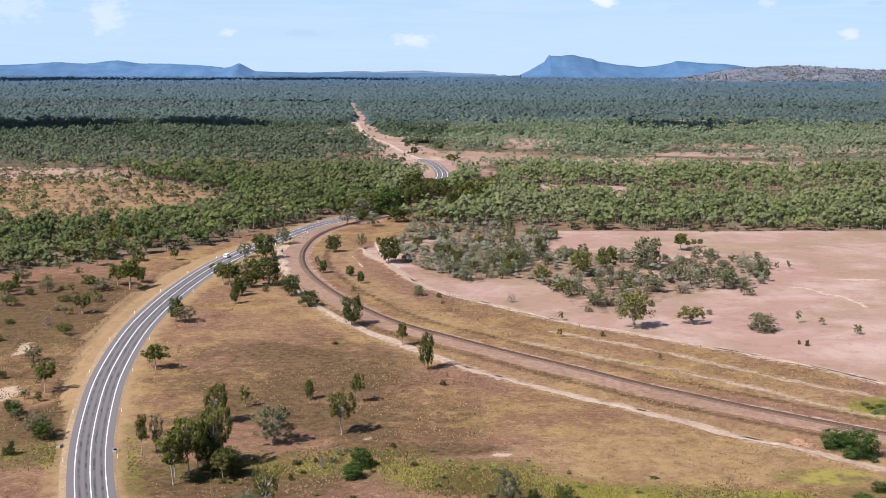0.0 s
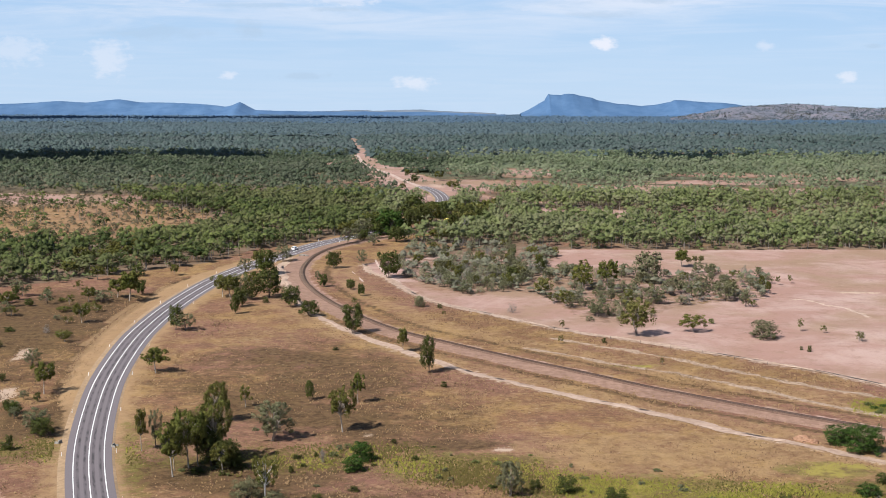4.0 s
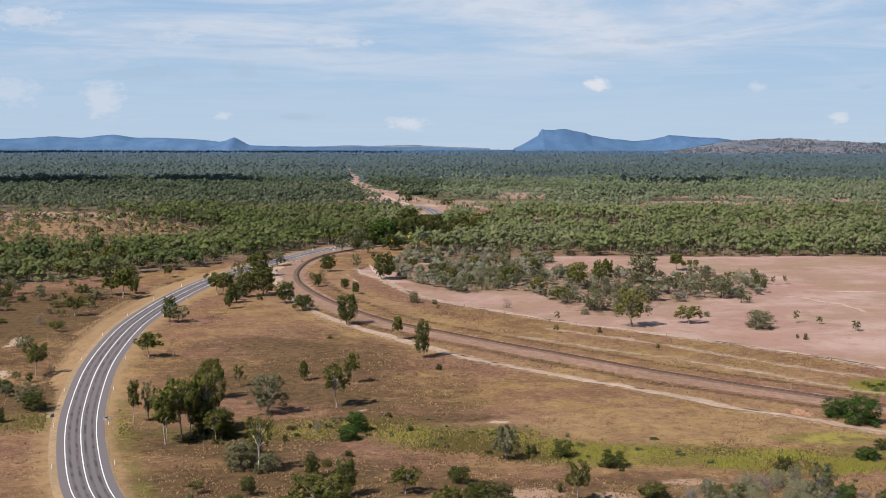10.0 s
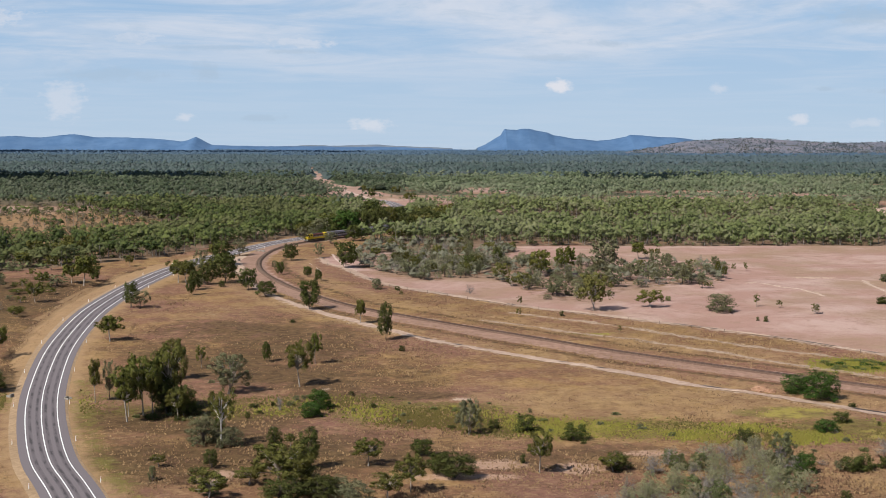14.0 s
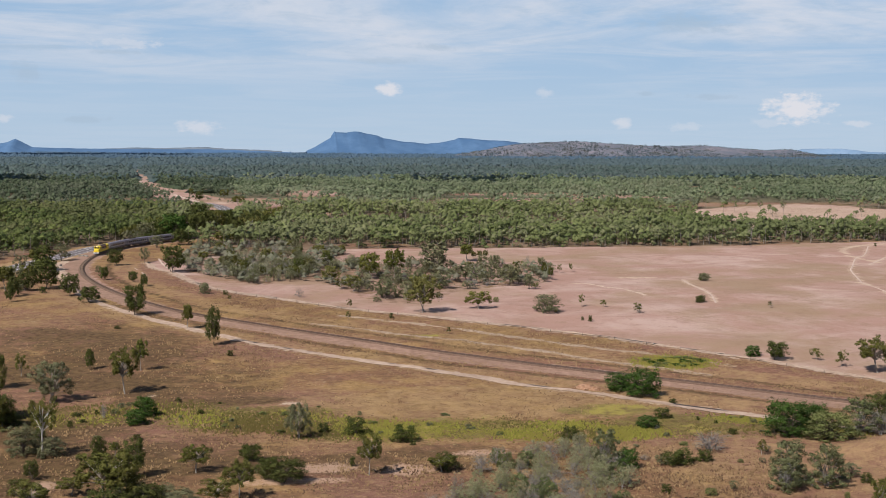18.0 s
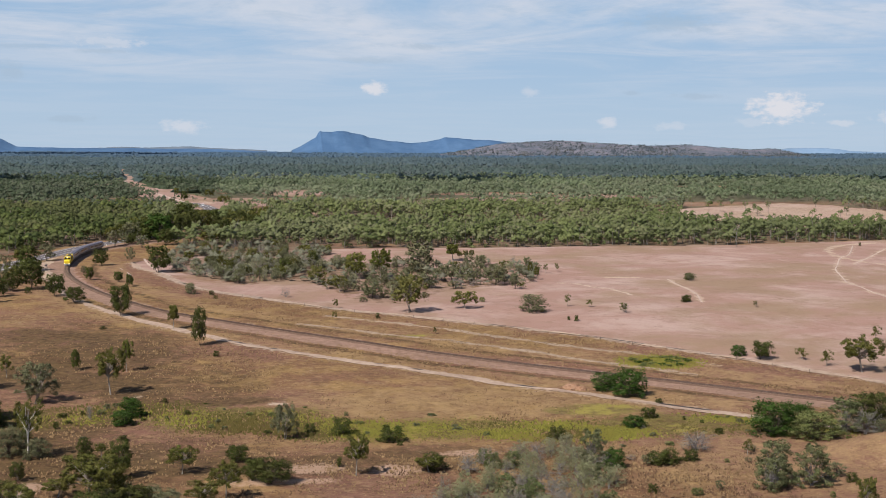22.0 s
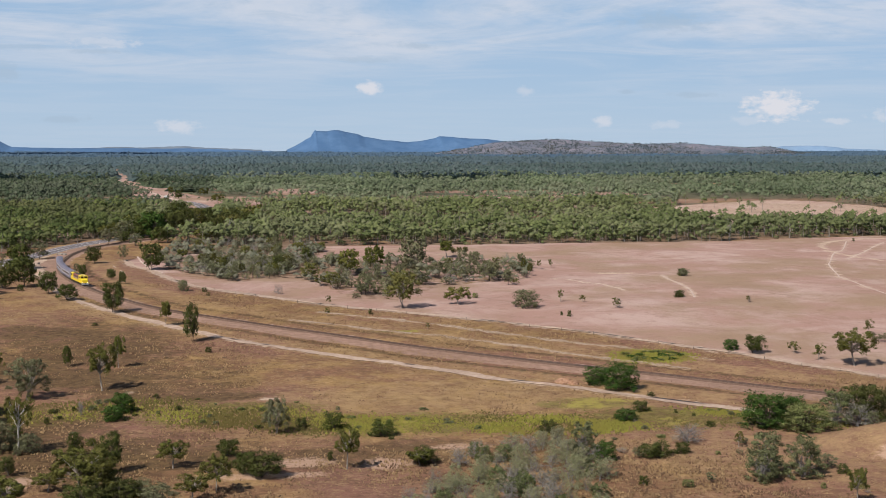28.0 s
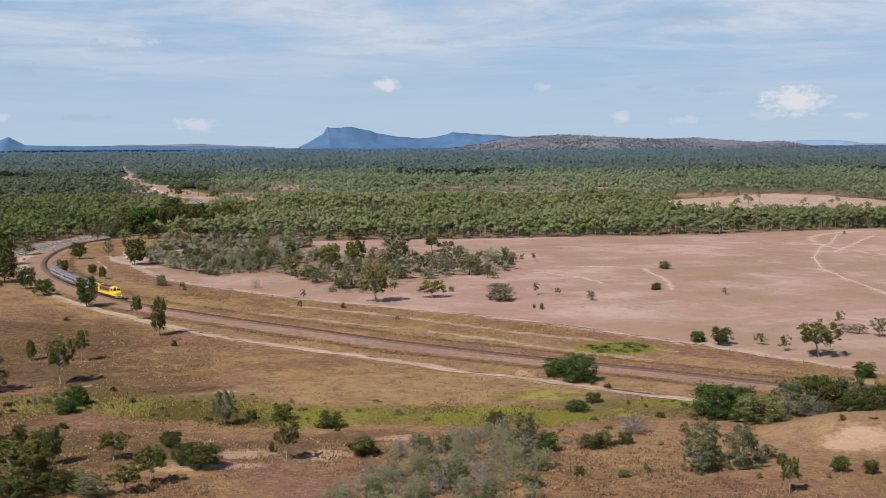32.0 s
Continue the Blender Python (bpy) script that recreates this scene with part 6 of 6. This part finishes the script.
tufts("creek_reeds", "yellow-green reeds along the creek", 260000, (0.2, 0.6), TUFT_GREEN, 33,
      lambda x, y: np.maximum(soft(near_line(CREEK_LINE, x, y), 2.0, 13.0) * np.interp(x, (-20, 40), (0.10, 1.0)) * np.clip(wander(x, y, 14.0) * 2.6 - 0.9, 0, 1), soft(np.hypot((x - 117) / 14, (y - 362) / 11), 0.3, 1.1)), (-115, 135, 270, 380))
tufts("creek_sedge", "olive-brown sedge along the creek", 170000, (0.2, 0.55), TUFT_OLIVE, 35,
      lambda x, y: soft(near_line(CREEK_LINE, x, y), 4.0, 16.0) * np.interp(x, (10, 70), (1.0, 0.4)) * np.clip(1.3 - 1.7 * wander(x, y, 14.0), 0.1, 1), (-115, 135, 255, 380))


# ---- fence, posts, culverts ----
def box(bm, x0, x1, y0, y1, z0, z1, bevel=0.0):
    made = bmesh.ops.create_cube(bm, size=1.0, matrix=Matrix.Translation(((x0 + x1) / 2, (y0 + y1) / 2, (z0 + z1) / 2)) @ Matrix.Diagonal((x1 - x0, y1 - y0, z1 - z0, 1)))
    if bevel:
        edges = list({e for v in made["verts"] for e in v.link_edges})
        bmesh.ops.bevel(bm, geom=edges, offset=bevel, segments=2, affect="EDGES", profile=0.6)
    return bm


def boxed(*size, bevel=0.0):
    return box(bmesh.new(), *size, bevel=bevel)


def cylinder(bm, at, radius, long, axis_name="Z", sides=16):
    turn = {"Z": Matrix(), "Y": Matrix.Rotation(math.pi / 2, 4, "X"), "X": Matrix.Rotation(math.pi / 2, 4, "Y")}[axis_name]
    bmesh.ops.create_cone(bm, cap_ends=True, segments=sides, radius1=radius, radius2=radius, depth=long, matrix=Matrix.Translation(at) @ turn)
    return bm


def build_fence():
    line, _ = spline(FENCE_TRACK, 11.0)
    way = np.gradient(line, axis=0)
    way /= np.linalg.norm(way, axis=1)[:, None]
    line = line + np.stack([-way[:, 1], way[:, 0]], 1) * 2.6
    fence = tagged(new("fence"), "weathered timber post and wire paddock fence", "fence")
    bm = cylinder(bmesh.new(), (0, 0, 0.45), 0.05, 1.2, "Z", 7)
    me = bpy.data.meshes.new("post")
    bm.to_mesh(me)
    bm.free()
    me.materials.append(FENCE_WOOD)
    rng = random.Random(4)
    for x, y in line:
        post = part("post", me, None, fence)
        post.matrix_world = pose(x, y, float(land(y)), rng.uniform(-4, 4), rng.uniform(-4, 4), rng.uniform(0, 90))
    for high in (0.5, 0.95):
        path = np.column_stack([line, land(line[:, 1]) + high])
        v, f = tube(path, [0.006] * len(path), 3)
        part("wire", mesh_of("wire", v, f, FENCE_WIRE), None, fence)


build_fence()


def guide_post():
    post = tagged(new("guide_post"), "white roadside guide post with red reflector", "post", "guide posts along the highway")
    part("post", boxed(-0.07, 0.07, -0.05, 0.05, -0.1, 1.05, bevel=0.02), WHITE_PLASTIC, post)
    part("reflector", boxed(-0.04, 0.04, -0.062, 0.062, 0.8, 0.92), RED_REFLECTOR, post)
    return post


def place_posts():
    first = guide_post()
    line, s = spline(HIGHWAY, 2.0)
    way = np.gradient(line, axis=0)
    way /= np.linalg.norm(way, axis=1)[:, None]
    left = np.stack([-way[:, 1], way[:, 0]], 1)
    k = 0
    for d in np.arange(110, 640, 39.5):
        i = int(np.argmin(np.abs(s - d)))
        for side in (6.3, -6.3):
            x, y = line[i] + left[i] * side
            m = pose(x, y, float(land(y)), 0, 0, math.degrees(math.atan2(way[i, 1], way[i, 0])) + 90)
            if k == 0:
                first.matrix_world = m
            else:
                copy_thing(first, m)
            k += 1


place_posts()
PIPE_SHADE = material("painted shade of pipe mouth", lambda n: (0.015, 0.013, 0.012), 0.9)


def culvert(x, y, turn, wide=2.6):
    head = tagged(new("culvert"), "small concrete culvert headwall beside the road", "culvert")
    part("headwall", boxed(-wide / 2, wide / 2, -0.15, 0.15, -0.5, 0.75, bevel=0.03), CONCRETE, head)
    # Solid disc, coloured near black for the shade inside a pipe.
    part("pipe_mouth", cylinder(bmesh.new(), (0, -0.16, 0.15), 0.42, 0.1, "Y", 20), PIPE_SHADE, head)
    for side in (-1, 1):
        part("wing_wall", boxed(side * wide / 2 - 0.08, side * wide / 2 + 0.08, -1.0, 0.1, -0.5, 0.55, bevel=0.03), CONCRETE, head)
    head.matrix_world = pose(x, y, float(land(y)), 0, 0, turn)


culvert(-84.6, 322.5, 75, 1.5)
culvert(-98.4, 325.5, 255, 1.5)
culvert(-75.5, 649.5, -35, 5.0)

# ---- train ----
YELLOW = material("yellow locomotive paint", two_tone((0.60, 0.43, 0.015), (0.70, 0.52, 0.02), 0.8, bump=0.05), 0.4, 0.5)
MAROON = material("maroon locomotive paint", two_tone((0.16, 0.045, 0.035), (0.22, 0.07, 0.05), 0.8, bump=0.05), 0.45, 0.5)
BLACK_IRON = material("black running gear", two_tone((0.02, 0.018, 0.017), (0.06, 0.05, 0.045), 2.0), 0.6, 0.4)
GREY_ROOF = material("grey coach roof", two_tone((0.115, 0.098, 0.120), (0.175, 0.155, 0.185), 0.7, bump=0.1), 0.5, 0.5, 0.1)
STEEL = material("brushed steel coach side", two_tone((0.32, 0.31, 0.34), (0.42, 0.41, 0.44), 1.2, bump=0.1), 0.4, 0.5, 0.3)
BLUE_BAND = material("dark blue coach band", two_tone((0.035, 0.04, 0.085), (0.05, 0.055, 0.11), 1.0, bump=0.05), 0.4, 0.5)
DARK_GLASS = material("tinted train glass", lambda n: (0.012, 0.014, 0.016), 0.08, 0.6)
WHEEL_STEEL = material("wheel steel", lambda n: (0.16, 0.13, 0.11), 0.5, 0.5, 0.6)


def glow(name, colour, power):
    m = bpy.data.materials.new(name)
    m.use_nodes = True
    n = Nodes(m.node_tree)
    n.add("ShaderNodeOutputMaterial", {0: n.add("ShaderNodeEmission", {0: (*colour, 1), 1: power}).outputs[0]})
    return m


LAMP = glow("lit headlight", (1.0, 0.93, 0.75), 1.6)
TAIL = material("red tail lamp", lambda n: (0.5, 0.02, 0.02), 0.3, 0.5)


def bogie(vehicle, x, axles, spacing):
    bm = boxed(x - spacing * (axles - 1) / 2 - 0.5, x + spacing * (axles - 1) / 2 + 0.5, -1.05, -0.9, 0.35, 0.75)
    box(bm, x - spacing * (axles - 1) / 2 - 0.5, x + spacing * (axles - 1) / 2 + 0.5, 0.9, 1.05, 0.35, 0.75)
    box(bm, x - 0.5, x + 0.5, -0.95, 0.95, 0.45, 0.9)
    frame_part = part("bogie", bm, BLACK_IRON, vehicle)
    for k in range(axles):
        at = x + (k - (axles - 1) / 2) * spacing
        bm = cylinder(bmesh.new(), (at, 0.57, 0.46), 0.46, 0.13, "Y", 18)
        cylinder(bm, (at, -0.57, 0.46), 0.46, 0.13, "Y", 18)
        cylinder(bm, (at, 0, 0.46), 0.07, 1.9, "Y", 8)
        part("wheelset", bm, WHEEL_STEEL, frame_part)


def shell(x0, x1, half, z0, z1, crown, steps=5):
    """A coach-like shell: straight sides and a roof that curves over."""
    section = [(-half, z0), (-half, z1)]
    for i in range(1, steps * 2):
        a = math.pi * i / (steps * 2)
        section.append((-half * math.cos(a), z1 + crown * math.sin(a)))
    section += [(half, z1), (half, z0)]
    bm = bmesh.new()
    ends = [[bm.verts.new((x, y, z)) for y, z in section] for x in (x0, x1)]
    for i in range(len(section)):
        j = (i + 1) % len(section)
        bm.faces.new((ends[0][i], ends[0][j], ends[1][j], ends[1][i]))
    bm.faces.new(ends[0][::-1])
    bm.faces.new(ends[1])
    bmesh.ops.recalc_face_normals(bm, faces=bm.faces)
    return bm


def build_locomotive():
    loco = tagged(new("locomotive"), "yellow diesel locomotive with maroon engine hood", "locomotive")
    part("underframe", boxed(-8.7, 8.7, -1.38, 1.38, 0.98, 1.32, bevel=0.05), YELLOW, loco)
    part("long_hood", shell(-6.0, 4.2, 0.98, 1.32, 3.15, 0.38), MAROON, loco, "maroon engine hood")
    part("radiator_block", shell(-8.4, -5.6, 1.30, 1.32, 3.35, 0.36), YELLOW, loco)
    for side in (-1, 1):
        part("side_sill", boxed(-5.7, 4.3, side * 1.33 - 0.05, side * 1.33 + 0.05, 1.20, 1.85, bevel=0.02), YELLOW, loco)
        part("radiator_grille", boxed(-7.9, -6.2, side * 1.315 - 0.015, side * 1.315 + 0.015, 2.5, 3.2), BLACK_IRON, loco)
        for k in range(5):
            part("grille", boxed(-5.2 + k * 1.8, -4.0 + k * 1.8, side * 0.99 - 0.015, side * 0.99 + 0.015, 2.3, 2.95), BLACK_IRON, loco)
        v, f = tube([(-8.3, side * 1.36, 2.1), (-2, side * 1.36, 2.15), (4.2, side * 1.36, 2.1)], [0.025] * 3, 5)
        part("handrail", mesh_of("handrail", v, f, WHITE_PLASTIC), None, loco)
        part("side_window", boxed(5.0, 6.5, side * 1.385 - 0.02, side * 1.385 + 0.02, 2.6, 3.3, bevel=0.015), DARK_GLASS, loco)
    part("roof", boxed(-5.5, 4.0, -0.62, 0.62, 3.44, 3.60, bevel=0.04), BLACK_IRON, loco)
    for x in (-7.0, -4.4, -2.9):
        part("fan", cylinder(bmesh.new(), (x, 0, 3.74 if x < -6 else 3.66), 0.55, 0.14, "Z", 20), BLACK_IRON, loco)
    part("exhaust_stack", boxed(0.2, 1.2, -0.3, 0.3, 3.58, 3.82, bevel=0.03), BLACK_IRON, loco)
    part("cab", shell(4.2, 7.1, 1.38, 1.32, 3.45, 0.38), YELLOW, loco)
    bm = boxed(7.0, 8.6, -1.25, 1.25, 1.30, 2.55, bevel=0.22)
    for v in bm.verts:
        if v.co.x > 7.8 and v.co.z > 2.0:
            v.co.z -= 0.35
            v.co.y *= 0.88
    part("nose", bm, YELLOW, loco)
    for side in (-1, 1):
        part("windscreen", boxed(7.09, 7.13, side * 0.68 - 0.52, side * 0.68 + 0.52, 2.62, 3.32, bevel=0.015), DARK_GLASS, loco)
        part("ditch_light", cylinder(bmesh.new(), (8.68, side * 0.95, 1.15), 0.12, 0.1, "X", 14), LAMP, loco)
    part("headlight", cylinder(bmesh.new(), (7.16, 0, 3.55), 0.16, 0.14, "X", 14), LAMP, loco)
    part("number_board", boxed(7.09, 7.14, -0.9, -0.3, 3.4, 3.62), BLACK_IRON, loco)
    bm = boxed(8.55, 8.85, -1.3, 1.3, 0.25, 1.0, bevel=0.06)
    part("pilot", bm, STEEL, loco)
    part("coupler", boxed(8.7, 9.3, -0.15, 0.15, 0.75, 1.02, bevel=0.04), BLACK_IRON, loco)
    part("fuel_tank", boxed(-2.6, 2.4, -1.2, 1.2, 0.42, 1.0, bevel=0.12), BLACK_IRON, loco)
    bogie(loco, 5.6, 3, 1.7)
    bogie(loco, -5.6, 3, 1.7)
    return loco


def build_coach():
    coach = tagged(new("railway_coach"), "steel passenger coach with grey roof and dark windows", "railway coach", "coaches of the train")
    part("body", shell(-10.1, 10.1, 1.37, 0.95, 3.05, 0.02, 2), STEEL, coach)
    part("roof", shell(-10.1, 10.1, 1.33, 3.06, 3.10, 0.62), GREY_ROOF, coach)
    for side in (-1, 1):
        part("band", boxed(-10.05, 10.05, side * 1.375 - 0.012, side * 1.375 + 0.012, 1.05, 1.45), BLUE_BAND, coach)
        for k in range(9):
            part("window", boxed(-7.9 + k * 1.8, -6.6 + k * 1.8, side * 1.38 - 0.015, side * 1.38 + 0.015, 1.95, 2.75, bevel=0.01), DARK_GLASS, coach)
        for x in (-9.2, 9.2):
            part("door", boxed(x - 0.38, x + 0.38, side * 1.38 - 0.015, side * 1.38 + 0.015, 1.1, 2.95, bevel=0.01), GREY_ROOF, coach)
    for x in (-6, -2, 2, 6):
        part("roof_vent", boxed(x - 0.5, x + 0.5, -0.35, 0.35, 3.66, 3.82, bevel=0.04), GREY_ROOF, coach)
    part("underframe_box", boxed(-3.5, 3.5, -1.2, 1.2, 0.45, 0.95, bevel=0.05), BLACK_IRON, coach)
    for end in (-1, 1):
        part("gangway", boxed(end * 10.25 - 0.2, end * 10.25 + 0.2, -0.5, 0.5, 1.0, 3.0, bevel=0.03), BLACK_IRON, coach)
    bogie(coach, 7.2, 2, 2.1)
    bogie(coach, -7.2, 2, 2.1)
    return coach


locomotive = build_locomotive()
coach = build_coach()
coaches = [coach] + [copy_thing(coach, Matrix()) for _ in range(2)]

# ---- car on the highway ----
CAR_WHITE = material("white car paint", lambda n: (0.78, 0.78, 0.77), 0.25, 0.6)
TYRE = material("tyre rubber", lambda n: (0.02, 0.02, 0.02), 0.8)


def build_car():
    car = tagged(new("car"), "white four-wheel-drive wagon on the highway", "car")
    part("body", boxed(-2.4, 2.4, -0.93, 0.93, 0.45, 1.12, bevel=0.12), CAR_WHITE, car)
    bm = boxed(-2.25, 1.0, -0.85, 0.85, 1.08, 1.85, bevel=0.14)
    for v in bm.verts:
        if v.co.z > 1.5:
            v.co.y *= 0.9
            v.co.x = v.co.x * 0.94 - 0.12
    part("cabin", bm, CAR_WHITE, car)
    for side in (-1, 1):
        for x0, x1 in ((-2.0, -1.1), (-1.0, -0.15), (-0.05, 0.75)):
            part("side_window", boxed(x0, x1, side * 0.835 - 0.02, side * 0.835 + 0.02, 1.25, 1.62, bevel=0.01), DARK_GLASS, car)
        part("headlight", boxed(2.38, 2.43, side * 0.68 - 0.16, side * 0.68 + 0.16, 0.75, 0.92), WHITE_PLASTIC, car)
        part("tail_light", boxed(-2.43, -2.38, side * 0.75 - 0.09, side * 0.75 + 0.09, 0.8, 1.1), TAIL, car)
        for x in (-1.45, 1.5):
            wheel = part("wheel", cylinder(bmesh.new(), (x, side * 0.82, 0.38), 0.38, 0.25, "Y", 20), TYRE, car)
            part("rim", cylinder(bmesh.new(), (x, side * 0.95, 0.38), 0.22, 0.03, "Y", 14), WHEEL_STEEL, wheel)
    part("windscreen", boxed(0.86, 0.92, -0.7, 0.7, 1.2, 1.68, bevel=0.01), DARK_GLASS, car)
    part("rear_window", boxed(-2.31, -2.25, -0.65, 0.65, 1.25, 1.65, bevel=0.01), DARK_GLASS, car)
    return car


car = build_car()


def motions():
    """The train comes round the curve towards the camera's side; the car drives away along the highway."""
    def follower(points, high, side=0.0):
        line, s = spline(points, 1.0)

        def at(d):
            here = np.array([np.interp(d, s, line[:, 0]), np.interp(d, s, line[:, 1])])
            ahead = np.array([np.interp(d + 1.5, s, line[:, 0]), np.interp(d + 1.5, s, line[:, 1])])
            way = (ahead - here) / np.linalg.norm(ahead - here)
            here = here + np.array([-way[1], way[0]]) * side
            return Vector((here[0], here[1], float(land(here[1])) + high))
        return at

    def stand(front, rear):
        x = (front - rear).normalized()
        y = Vector((0, 0, 1)).cross(x).normalized()
        turn = Matrix((x, y, x.cross(y))).transposed().to_4x4()
        return Matrix.Translation((front + rear) / 2) @ turn
    rail, road_line = follower(RAILWAY, 0.68), follower(HIGHWAY, 0.24, 1.75)
    times = [0.5 * k for k in range(65)]
    nose = lambda t: 670.5 - 7.41 * t - 0.1267 * t * t
    walk(locomotive, [(t, stand(rail(nose(t) + 9.3 - 5.6), rail(nose(t) + 9.3 + 5.6))) for t in times])
    for k, one in enumerate(coaches):
        middle = 18.7 + 10.3 + 20.6 * k
        walk(one, [(t, stand(rail(nose(t) + middle - 7.2), rail(nose(t) + middle + 7.2))) for t in times])
    gone = lambda t: 505.0 + 20.4 * t
    walk(car, [(t, stand(road_line(gone(t) + 1.5), road_line(gone(t) - 1.45))) for t in times])


motions()
